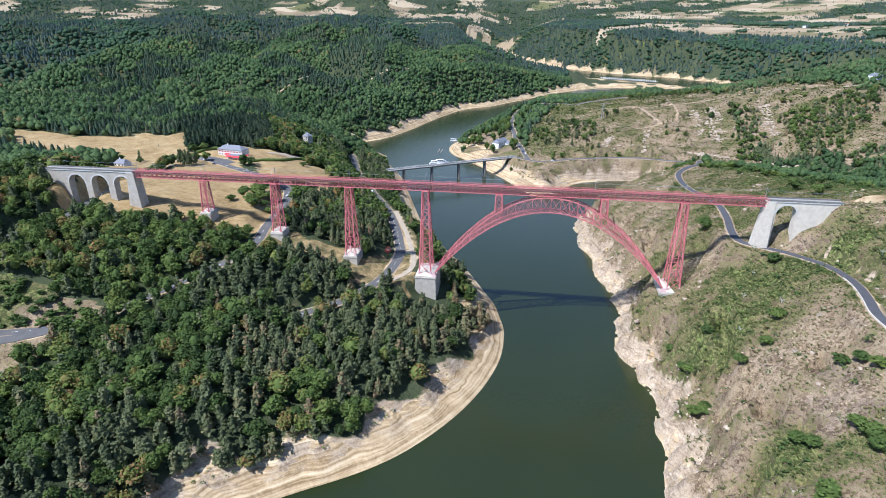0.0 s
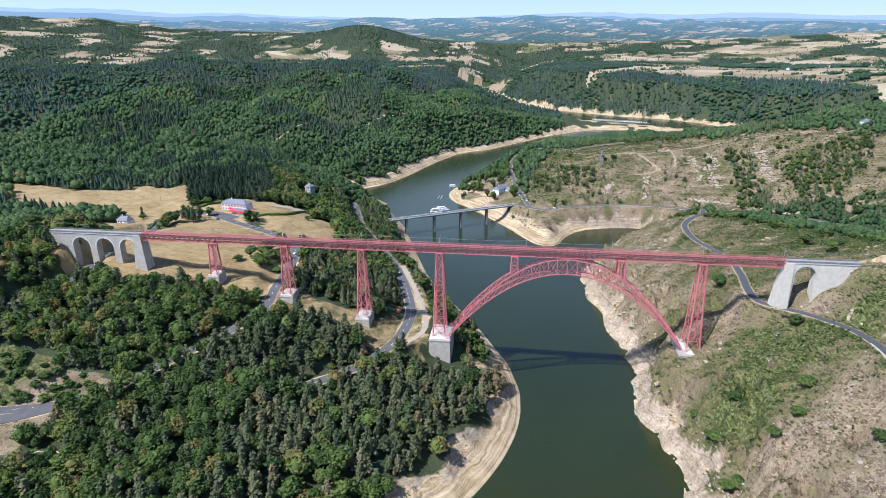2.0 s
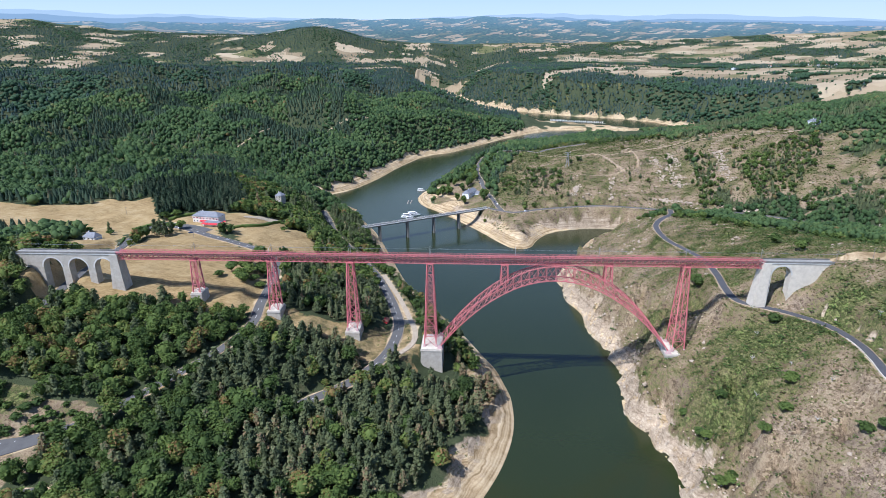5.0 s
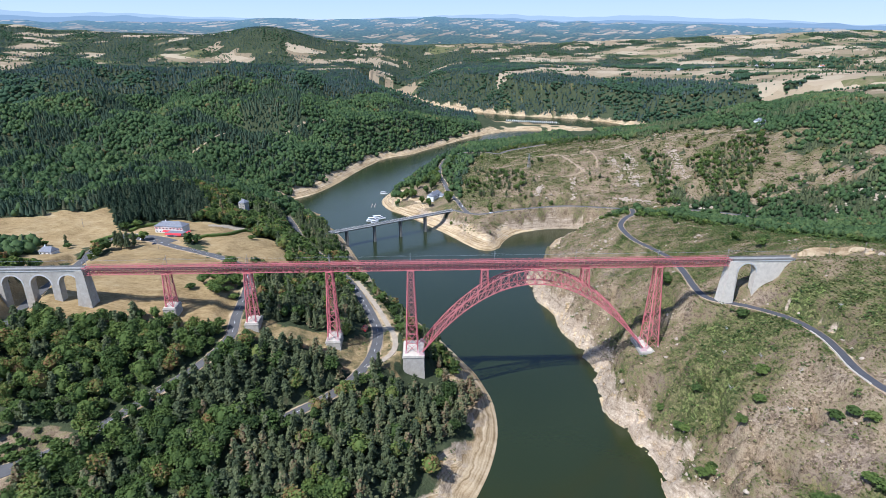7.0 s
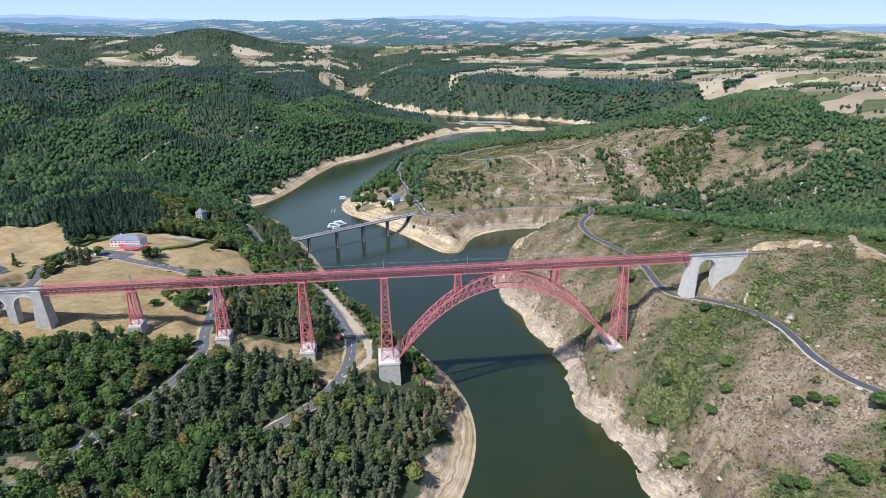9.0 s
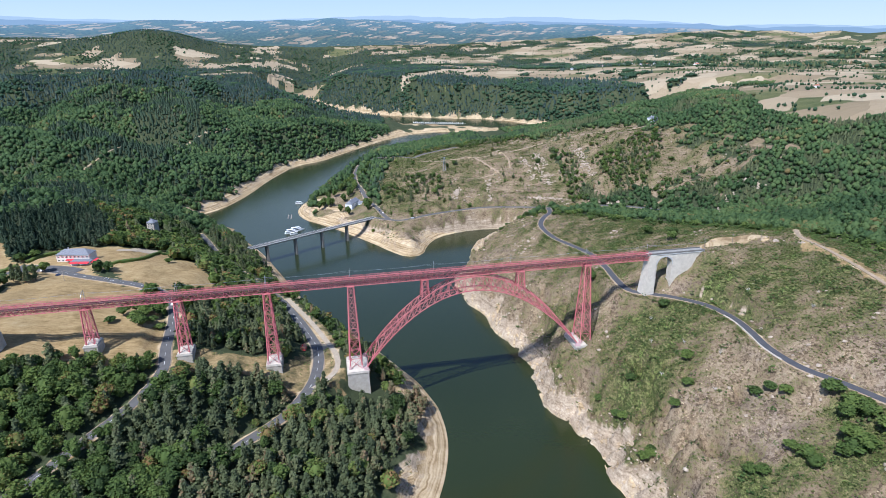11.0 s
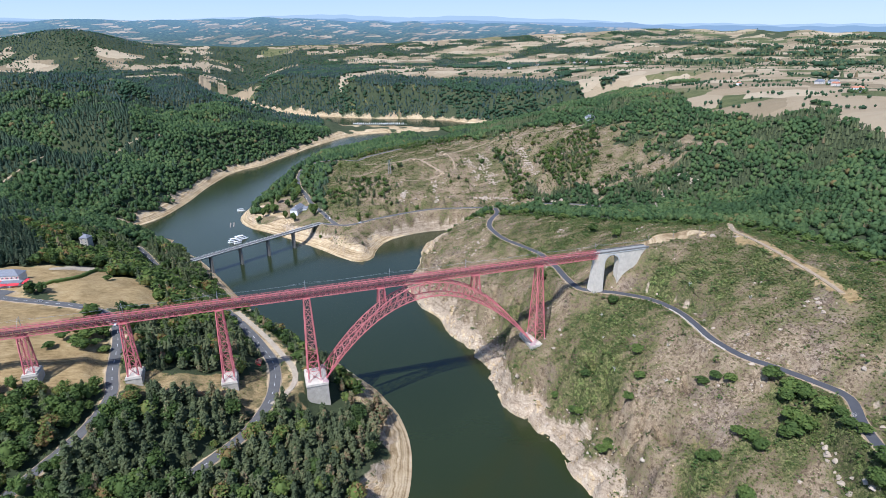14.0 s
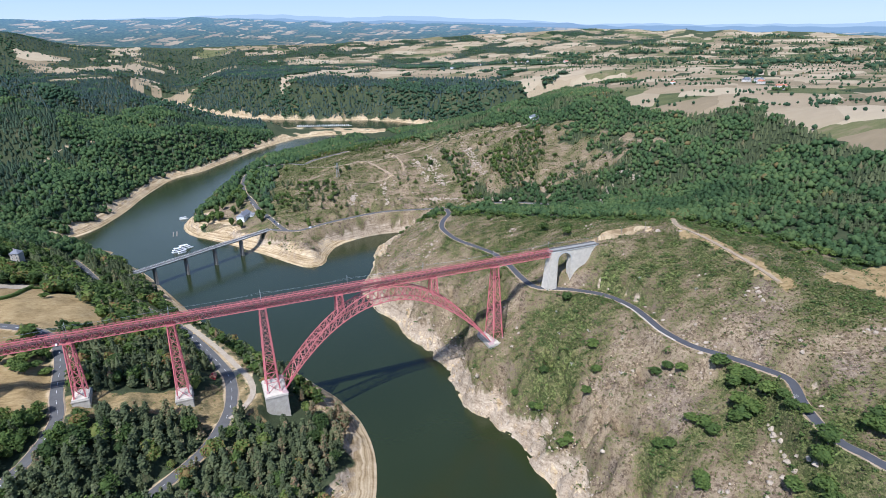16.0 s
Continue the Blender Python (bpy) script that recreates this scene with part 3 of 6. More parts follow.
ROADS = {
    "road_hotel": (spline([(-303, 168, 78), (-286, 176, 77.6), (-262, 171, 77), (-229, 150, 77), (-198, 133, 76.5), (-169, 117, 75), (-146, 95, 73), (-135, 60, 71), (-130, 13, 69),
                           (-126, -16, 67), (-135, -42, 63), (-155, -69, 58), (-180, -102, 53), (-205, -120, 49), (-240, -130, 47), (-300, -140, 44)]), 3.6, ASPHALT_OLD),
    "road_lane": (spline([(-290, 178, 77.7), (-303, 165, 78), (-298, 132, 79), (-291, 107, 80), (-285, 60, 82), (-278, 20, 84), (-270, -30, 84), (-290, -70, 80)]), 3.6, ASPHALT_OLD),
    "road_forecourt": (spline([(-296, 184, 77.85), (-276, 180, 77.2), (-256, 174, 76.85), (-238, 163, 76.85)]), 7.5, ASPHALT_OLD),
    "road_lower": (spline([(-300, -176, 42), (-250, -168, 42), (-208, -161, 42), (-186, -155, 42)]), 3.2, ASPHALT_OLD),
    "road_pullout": (spline([(-300, -151, 43.85), (-262, -146, 45.2), (-236, -139, 46.8), (-214, -128, 48.5), (-196, -117, 50.6)]), 5.0, ASPHALT_OLD),
    "road_lake": (spline([(-190, 430, 24), (-170, 380, 26), (-143, 306, 29), (-122, 262, 33), (-95, 205, 37), (-66, 150, 39), (-47, 102, 40), (-34, 60, 41.5), (-28, 34, 42.5), (-28, 6, 43), (-34, -20, 42.5), (-50, -47, 41), (-78, -72, 39.5)]), 3.9, ASPHALT_OLD),
    "road_east": (spline([(275, 330, 58), (262, 290, 63), (247, 268, 65.5), (233, 245, 66), (226, 222, 66.5), (224, 181, 68), (230, 140, 71), (234, 110, 73), (229, 70, 75.5), (222, 36, 77.5), (220, 12, 79), (229, 0, 80),
                          (240, -9, 81), (256, -33, 83), (259, -60, 85), (254, -85, 87), (248, -107, 88.5), (248, -133, 90), (255, -151, 91), (262, -172, 92), (264, -189, 93), (250, -207, 93.7), (241, -221, 94.3), (235, -238, 95), (236, -247, 95.5), (236, -257, 96), (239, -287, 97), (248, -332, 99)]), 2.7, ASPHALT),
    "road_cove": (spline([(50, 451, 25), (72, 434, 25), (92, 426, 25.5), (138, 436, 28.5), (211, 448, 30), (262, 436, 31), (291, 424, 32), (330, 414, 33), (370, 409, 34), (411, 388, 36), (440, 350, 40), (470, 290, 48)]), 3.2, ASPHALT_OLD),
    "road_point": (spline([(72, 434, 25), (66, 462, 25), (60, 500, 25.5), (48, 560, 26.5), (44, 610, 28.5), (36, 690, 31), (50, 770, 40), (85, 800, 48), (130, 770, 54), (150, 720, 60), (176, 735, 64), (243, 749, 72)]), 3.2, ASPHALT_OLD),
    "track_ridge": (spline(on_land([(218, 640), (262, 632), (316, 630), (359, 643), (416, 637), (480, 625), (535, 615), (600, 622)])), 1.7, EARTH),
    "track_trail": (spline(on_land([(150, 688), (180, 650), (218, 640), (243, 638), (256, 605), (271, 552)])), 1.6, EARTH),
    "track_bench": (spline(on_land([(271, 552), (240, 546), (202, 545)])), 1.1, EARTH),
    "track_spur": (spline(on_land([(300, 634), (303, 600), (295, 561)])), 0.9, EARTH),
    "track_shore": (spline([(-57, 146, 39.8), (-34, 88, 40.8), (-21, 48, 41.8), (-14, 24, 42.5), (-14, 4, 42.8), (-21, -10, 42.8), (-31, -20, 42.6)]), 2.0, GRAVEL),
    "track_wood": (spline(on_land([(-430, 720), (-387, 768), (-372, 850), (-350, 917), (-306, 955), (-268, 993), (-215, 1035)])), 1.6, EARTH),
    "track_hill": (spline([(370, 17, 117), (352, -8, 120), (345, -35, 122), (338, -62, 123), (328, -105, 122), (320, -132, 121)]), 1.5, EARTH),
}


def near_road(x, y, reach):
    """Distance to the nearest road and that road's height there."""
    best, level, width = np.full(x.shape, 1e9), np.zeros(x.shape), np.zeros(x.shape)
    for run, half, _ in ROADS.values():
        pad = reach + half
        ok = (x > run[:, 0].min() - pad) & (x < run[:, 0].max() + pad) & (y > run[:, 1].min() - pad) & (y < run[:, 1].max() + pad)
        if not ok.any():
            continue
        xs, ys = x[ok], y[ok]
        b, l = np.full(xs.shape, 1e9), np.zeros(xs.shape)
        for p, q in zip(run[:-1], run[1:]):
            dx, dy = q[0] - p[0], q[1] - p[1]
            s = np.clip(((xs - p[0]) * dx + (ys - p[1]) * dy) / (dx * dx + dy * dy), 0, 1)
            dist = np.hypot(xs - p[0] - s * dx, ys - p[1] - s * dy)
            nearer = dist < b
            b, l = np.where(nearer, dist, b), np.where(nearer, p[2] + s * (q[2] - p[2]), l)
        b = b - half
        old = best[ok]
        best[ok], level[ok] = np.where(b < old, b, old), np.where(b < old, l, level[ok])
    return best, level


def ground(x, y):
    """Height of the finished ground, with the roads let in."""
    x, y = np.atleast_1d(np.asarray(x, float)), np.atleast_1d(np.asarray(y, float))
    d = shore_distance(x, y)
    z = height(x, y, d)
    gap, level = near_road(x, y, 16)
    z = z + (level - 0.4 - z) * smooth((12 - gap) / 7.5)
    gap_rail = np.abs(y - 2.5)
    east_rail = smooth((x - 262) / 10) * smooth((9 - gap_rail) / 5) * smooth((345 - x) / 12)
    z = z + (112.2 - z) * east_rail
    return z, d, gap


def ground_z(x, y):
    return float(ground(x, y)[0][0])


# ---------------------------------------------------------------- land cover
MEADOWS = [
    [(-150, -66), (-180, -106), (-190, -112), (-186, -116), (-154, -76)],
    [(-292, 110), (-294, 60), (-292, 0), (-286, -14), (-250, -20), (-222, -20), (-189, -8), (-150, -14), (-128, -8), (-138, 40), (-150, 90), (-171, 112), (-212, 135), (-270, 130)],
    [(-214, 165), (-200, 200), (-149, 206), (-104, 110), (-122, 96), (-150, 108), (-190, 136)],
    [(-540, 215), (-432, 225), (-350, 272), (-312, 205), (-306, 150), (-308, 112), (-357, 146), (-460, 130)],
    [(-302, 190), (-296, 215), (-262, 240), (-235, 250), (-180, 246), (-176, 204), (-215, 165), (-262, 174)],
    [(-130, -16), (-112, -14), (-60, -18), (-40, -30), (-22, -14), (-14, 20), (-28, 30), (-48, 12), (-100, 14), (-124, 10)],
    [(-34, 100), (-24, 100), (-10, 40), (-8, -20), (-26, -24), (-24, 30)],
    [(280, 26), (338, 26), (340, 8), (290, 6)],
    [(352, -10), (348, -60), (336, -105), (326, -138), (316, -134), (330, -70), (342, -10)],
    [(352, -138), (390, -130), (450, -122), (440, -190), (372, -170)],
    [(-312, 205), (-302, 130), (-262, 128), (-205, 138), (-228, 166), (-262, 178), (-296, 202)],
    [(-345, 112), (-340, 70), (-316, 52), (-296, 60), (-294, 112), (-310, 130)],
]
BEACH = [[(-150, 2600), (-90, 2600), (-40, 2480), (50, 2230), (170, 2060), (200, 1990), (60, 2100), (-80, 2380)]]
HEATH = [
    [(100, -440), (120, 440), (236, 440), (262, 330), (300, 220), (385, 100), (435, 10), (430, -60), (415, -150), (400, -440)],
    [(60, 432), (130, 424), (330, 410), (380, 420), (390, 480), (370, 560), (400, 640), (380, 740), (330, 860), (160, 820), (110, 760), (76, 620)],
    [(-190, -98), (-215, -100), (-260, -96), (-330, -96), (-330, -150), (-240, -136), (-205, -122)],
    [(-30, 520), (30, 446), (60, 440), (52, 600), (20, 640), (-40, 620)],
    [(40, 455), (140, 446), (155, 425), (118, 372), (84, 330), (36, 415)],
]


def in_any(x, y, rings):
    hit = np.zeros(np.shape(x), bool)
    x, y = x + 4 * wave(x, y, 45, 14) + 2.5 * wave(x, y, 17, 15), y + 4 * wave(x, y, 45, 16) + 2.5 * wave(x, y, 17, 17)
    for ring in rings:
        hit |= inside(x, y, ring)
    return hit


GREEN = [(236, -37, 34, 1.3), (200, -58, 26, 1.1), (214, -28, 18, 0.8), (178, -70, 14, 0.9), (168, -100, 12, 0.8), (281, -42, 36, 0.8), (298, -95, 30, 0.7), (188, -187, 22, 0.8), (244, -198, 15, 1.5), (240, -186, 20, 1.1), (190, -172, 13, 1.3), (250, -166, 12, 1.0), (220, -242, 20, 1.2), (325, -165, 34, 0.9), (330, -60, 26, 0.5),
         (160, -130, 12, 0.9), (158, -90, 9, 0.9), (280, 100, 60, 0.6), (205, 60, 30, 0.5), (262, -235, 30, 1.0), (372, -50, 34, 0.5), (362, -110, 26, 0.6), (345, -165, 26, 0.6), (385, 20, 36, 0.5), (405, -60, 50, 0.6), (400, -140, 45, 0.6), (400, -10, 40, 0.5), (200, -135, 30, -0.4), (205, -95, 18, -0.25), (390, 60, 60, 0.5), (388, -60, 50, 0.4), (400, 150, 60, 0.5), (400, 1900, 300, 0.8), (215, -222, 9, -1.2), (275, -140, 14, -0.7), (290, -190, 22, -0.5), (250, -5, 16, -0.7), (300, 150, 80, 0.6), (340, 220, 70, 0.7), (120, 700, 90, 0.5), (200, 760, 80, 0.5), (90, 520, 40, 0.5), (300, 520, 90, -0.2), (-265, -112, 38, 1.6), (-265, -155, 24, -0.5), (-225, -142, 16, -0.4)]
LAYBY = [(-206, -128), (-240, -136), (-330, -148), (-330, -172), (-250, -164), (-212, -156), (-200, -140)]


def greenery(x, y):
    """How green the heath is, 0 to 1."""
    x, y = np.asarray(x, float), np.asarray(y, float)
    g = 0.26 + 0.24 * wave(x, y, 75, 63) + 0.24 * wave(x, y, 27, 64) + 0.16 * wave(x, y, 11, 65)
    for cx, cy, r, amount in GREEN:
        g = g + 0.55 * amount * np.exp(-((x - cx) ** 2 + (y - cy) ** 2) / (r * r))
    return np.clip(g + 0.2 * smooth((y - 400) / 60), 0, 1)


def open_slope(x, y):
    """Heath clearings in the slope forest."""
    near = 1.1 * np.exp(-(((x - 545) / 120) ** 2 + ((y - 500) / 150) ** 2)) + 0.9 * np.exp(-(((x - 430) / 90) ** 2 + ((y - 590) / 150) ** 2)) + 0.45 * np.exp(-(((x - 640) / 80) ** 2 + ((y - 380) / 60) ** 2))
    far = 0.42 * smooth((y - 1700) / 120) * smooth((x - 100) / 80) * smooth((2120 - y) / 150)
    return (near + far > 0.25) & (near + far + 0.22 * wave(x, y, 120, 23) + 0.22 * wave(x, y, 42, 24) + 0.12 * wave(x, y, 17, 25) > 0.68)


def is_plateau(x, y):
    """Open farmland on the high ground, as a mask."""
    x, y = np.asarray(x, float), np.asarray(y, float)
    radius, bearing = np.hypot(x, y + 380), np.degrees(np.arctan2(x, y + 380))
    east = inside(x, y, [(690, 60), (770, 240), (740, 520), (800, 640), (930, 1010), (1040, 1440), (960, 1736), (787, 1880), (618, 1985), (420, 2180), (560, 2420), (520, 2700), (700, 3200), (2000, 4800), (4800, 3000), (4800, -600), (760, -600)])
    clear = inside(x, y, [(300, 2060), (330, 2180), (470, 2260), (450, 2120)]) | inside(x, y, [(-850, 1010), (-740, 1030), (-760, 1075), (-860, 1060)])
    patch = wave(x, y, 520, 21) + 0.6 * wave(x, y, 170, 22)
    west = (radius > 2950) & (bearing < -20) & (patch + 0.5 * wave(x, y, 80, 26) > 0.45)
    north = (radius > 2900) & (patch + 0.4 * wave(x, y, 80, 26) > 0.45)
    holes = east & ((patch < -1.0) | ((radius > 2700) & (patch < -0.25)))
    return (east & ~holes) | west | north | clear


def field_tone(x, y):
    """A tone for each field of an uneven patchwork."""
    u, v = x * 0.83 + y * 0.56 + 40 * wave(x, y, 600, 31), -x * 0.56 + y * 0.83 + 40 * wave(x, y, 600, 32)
    a, b = np.floor(u / 150), np.floor(v / 95)
    return np.mod(np.sin(a * 12.9898 + b * 78.233) * 43758.5453, 1.0), np.minimum(np.mod(u, 150), np.mod(v, 95))


# ---------------------------------------------------------------- the ground sheet and the lake
def steps(low, high, start, stop, step, growth, most):
    out, at, s = list(np.arange(start, stop + 0.1, step)), stop, step
    while at < high:
        s = min(s * growth, most)
        at += s
        out.append(at)
    at, s = start, step
    while at > low:
        s = min(s * growth, most)
        at -= s
        out.insert(0, at)
    return np.array(out)


gx, gy = steps(-3700, 3900, -340, 380, 3.8, 1.04, 62), steps(-1100, 3560, -250, 640, 4.0, 1.035, 55)
gx = np.sort(np.concatenate([gx[(gx < 118) | (gx > 262)], np.arange(118, 262, 2.3)]))
gy = np.sort(np.concatenate([gy[(gy < -232) | (gy > 60)], np.arange(-232, 60, 2.7)]))
xx, yy = np.meshgrid(gx, gy)
zz, dd, road_gap = (a.reshape(xx.shape) for a in ground(xx.ravel(), yy.ravel()))
rows, cols = xx.shape
idx = np.arange(rows * cols).reshape(rows, cols)
quads = np.stack([idx[:-1, :-1], idx[:-1, 1:], idx[1:, 1:], idx[1:, :-1]], -1).reshape(-1, 4)
ground_mesh = big_mesh("ground", np.stack([xx.ravel(), yy.ravel(), zz.ravel()], -1), quads, GROUND)
ground_mesh.polygons.foreach_set("use_smooth", np.ones(len(quads), bool))
fx, fy, fd, fz = xx.ravel(), yy.ravel(), dd.ravel(), zz.ravel()
bare_top = 13 + 5 * wave(fx, fy, 60, 41) + 2 * smooth((fx - 110) / 20) * smooth((330 - fy) / 50) - 3 * smooth((fy - 900) / 200) + 2 * smooth((-105 - fy) / 50) * smooth((45 - fx) / 40)
bare = smooth((bare_top + 3 - fz) / 6) * smooth((60 - fd) / 10)
bare = np.maximum(bare, 0.75 * smooth((2.2 - road_gap.ravel()) / 1.5) * (road_gap.ravel() < 3))
bare = np.maximum(bare, 0.8 * in_any(fx, fy, [MEADOWS[7]] + BEACH))
cut = (fx > 222) & (fx < 285) & (fy > -215) & (fy < 5)
cut_gap, cut_level = near_road(fx[cut], fy[cut], 9)
bare[cut] = np.maximum(bare[cut], 0.95 * smooth((6.5 + 2 * wave(fx[cut], fy[cut], 17, 44) - cut_gap) / 2) * (fz[cut] > cut_level + 0.1))
meadow = in_any(fx, fy, MEADOWS) - 0.45 * in_any(fx, fy, MEADOWS[5:7])
heath = (in_any(fx, fy, HEATH + [LAYBY]) | open_slope(fx, fy)).astype(float)
farm = is_plateau(fx, fy).astype(float)
for name, channels in (("cover", (bare, meadow, heath)), ("fields", (farm, farm, greenery(fx, fy)))):
    layer = ground_mesh.color_attributes.new(name, "FLOAT_COLOR", "POINT")
    layer.data.foreach_set("color", np.stack([*channels, np.ones_like(fx)], -1).astype(np.float32).ravel())
tagged(new("ground", ground_mesh), "dry banks, heath, meadows and wooded hills round a lake", "ground", kind="structure")

water = Build().raw([(-700, -900, 0), (1500, -900, 0), (1500, 2700, 0), (-700, 2700, 0)], [(0, 1, 2, 3)])
tagged(new("water", water.mesh("water", WATER)), "still dark green reservoir water", "water", kind="structure")

for name, (run, half, material) in ROADS.items():
    way = np.gradient(run[:, :2], axis=0)
    way /= np.linalg.norm(way, axis=1)[:, None]
    side = np.stack([way[:, 1], -way[:, 0]], -1) * half
    strip = Build()
    ring = [[(*(p[:2] - s), p[2]), (*(p[:2] + s), p[2]), (*(p[:2] + s * 1.02), p[2] - 0.5), (*(p[:2] - s * 1.02), p[2] - 0.5)] for p, s in zip(run, side)]
    for a, b in zip(ring[:-1], ring[1:]):
        strip.raw(a + b, [(0, 1, 5, 4), (1, 2, 6, 5), (3, 0, 4, 7)])
    label = {"A": "winding two-lane asphalt road with worn surface", "G": "pale dusty gravel track"}["A" if "road" in name else "G"]
    tagged(new(name, strip.mesh(name, material)), label, "road" if "road" in name else "track", kind="structure")
    if name in ("road_hotel", "road_lake", "road_east", "road_cove", "road_point"):
        verge = Build()
        wide = 1 + (0.8 + 0.4 * np.sin(np.arange(len(run)) * 0.9)) / half
        edges = [[(*(p[:2] - s * k), p[2] - 0.45), (*(p[:2] - s * (1 + 0.3 * (k - 1))), p[2] - 0.07), (*(p[:2] + s * (1 + 0.3 * (k - 1))), p[2] - 0.07), (*(p[:2] + s * k), p[2] - 0.45)] for p, s, k in zip(run, side, wide)]
        for a, b in zip(edges[:-1], edges[1:]):
            verge.raw(a + b, [(0, 1, 5, 4), (1, 2, 6, 5), (2, 3, 7, 6)])
        tagged(new("verge", verge.mesh("verge", EARTH)), "pale gravel verge beside an asphalt road", "verge", kind="structure")
    if name in ("road_hotel", "road_lake"):
        dash = Build()
        for i in range(2, len(run) - 1, 2):
            a, b = run[i], run[i] + (run[i + 1] - run[i]) * 0.75
            s = side[i] / half * 0.1
            dash.raw([(*(a[:2] - s), a[2] + 0.03), (*(a[:2] + s), a[2] + 0.03), (*(b[:2] + s), b[2] + 0.03), (*(b[:2] - s), b[2] + 0.03)], [(0, 1, 2, 3)])
        tagged(new("road_marking", dash.mesh("road_marking", PAINT_WHITE)), "broken white centre line on asphalt", "road marking", kind="structure")

# ---------------------------------------------------------------- the iron railway viaduct
DECK_LOW, DECK_TOP, NEAR, FAR = 108.0, 113.2, 0.0, 5.0
ABUT_W, ABUT_E = -226.5, 228.8
PIERS = [(-170.5, 83.5, 2.6, 4.0), (-114.2, 71.0, 3.2, 5.0), (-57.0, 56.0, 3.7, 6.0), (0.0, 45.0, 4.3, 7.2), (177.4, 45.0, 4.3, 7.2)]
viaduct = thing("railway_viaduct", label="long faded-red lattice iron railway viaduct with crescent arch", category="bridge")

# Deck: two lattice girders, floor, walkway and rails
deck = part("deck_girder", Build().box(ABUT_W, NEAR, DECK_LOW, ABUT_E, NEAR + 0.45, DECK_LOW + 0.42).box(ABUT_W, NEAR, DECK_TOP - 0.6, ABUT_E, NEAR + 0.55, DECK_TOP)
            .box(ABUT_W, FAR - 0.55, DECK_LOW, ABUT_E, FAR, DECK_LOW + 0.55).box(ABUT_W, FAR - 0.55, DECK_TOP - 0.6, ABUT_E, FAR, DECK_TOP), IRON, viaduct)
COUNT = 112
PANEL = (ABUT_E - ABUT_W) / COUNT
far_lattice, bottom_lattice, posts = Build(), Build(), Build()
for i in range(COUNT):
    a, b = ABUT_W + i * PANEL, ABUT_W + (i + 1) * PANEL
    member("diagonal", (a, NEAR + 0.2, DECK_LOW + 0.4), (b, NEAR + 0.2, DECK_TOP - 0.4), 0.27, IRON, deck, 0.14)
    member("diagonal", (a, NEAR + 0.4, DECK_TOP - 0.4), (b, NEAR + 0.4, DECK_LOW + 0.4), 0.27, IRON, deck, 0.14)
    far_lattice.beam((a, FAR - 0.2, DECK_LOW + 0.4), (b, FAR - 0.2, DECK_TOP - 0.4), 0.16, 0.36).beam((a, FAR - 0.4, DECK_TOP - 0.4), (b, FAR - 0.4, DECK_LOW + 0.4), 0.16, 0.36)
    bottom_lattice.beam((a, NEAR + 0.5, DECK_LOW + 0.3), (b, FAR - 0.5, DECK_LOW + 0.3), 0.3, 0.14).beam((a, FAR - 0.5, DECK_LOW + 0.15), (b, NEAR + 0.5, DECK_LOW + 0.15), 0.3, 0.14)
    bottom_lattice.beam((a, NEAR + 0.5, DECK_LOW + 0.25), (a, FAR - 0.5, DECK_LOW + 0.25), 0.35)
    posts.box(a - 0.11, NEAR + 0.05, DECK_LOW + 0.5, a + 0.11, NEAR + 0.5, DECK_TOP - 0.5).box(a - 0.11, FAR - 0.5, DECK_LOW + 0.5, a + 0.11, FAR - 0.05, DECK_TOP - 0.5)
tagged(part("far_lattice", far_lattice, IRON, viaduct), kind="stuff")
tagged(part("wind_bracing", bottom_lattice, IRON, viaduct), kind="stuff")
tagged(part("post", posts, IRON, viaduct), kind="stuff")
part("track_floor", Build().box(ABUT_W, NEAR + 0.6, DECK_TOP - 2.2, ABUT_E, FAR - 0.6, DECK_TOP - 2.0), GRATING, viaduct, "dark rusty floor plates and sleepers")
for y in (NEAR + 1.75, NEAR + 3.2):
    part("rail", Build().box(ABUT_W, y - 0.04, DECK_TOP - 2.0, ABUT_E, y + 0.04, DECK_TOP - 1.8), BARK, viaduct)
for y in (NEAR - 0.45, FAR + 0.45):
    part("walkway", Build().box(ABUT_W, min(y, y * 0.3), DECK_TOP - 0.1, ABUT_E, max(y, 0.0), DECK_TOP) if y < 0 else Build().box(ABUT_W, FAR, DECK_TOP - 0.1, ABUT_E, y, DECK_TOP), GRATING, viaduct, "dark rusty walkway grating")
    rails = Build()
    for h in (0.55, 1.1):
        rails.box(ABUT_W, y - 0.05, DECK_TOP + h - 0.06, ABUT_E, y + 0.05, DECK_TOP + h + 0.06)
    for i in range(COUNT * 2 + 1):
        rails.box(ABUT_W + i * PANEL / 2 - 0.05, y - 0.05, DECK_TOP, ABUT_W + i * PANEL / 2 + 0.05, y + 0.05, DECK_TOP + 1.1)
        if i < COUNT * 2:
            up = DECK_TOP + (0.05, 1.05)[i % 2], DECK_TOP + (1.05, 0.05)[i % 2]
            rails.beam((ABUT_W + i * PANEL / 2, y, up[0]), (ABUT_W + (i + 1) * PANEL / 2, y, up[1]), 0.07)
    part("guard_rail", rails, IRON, viaduct)


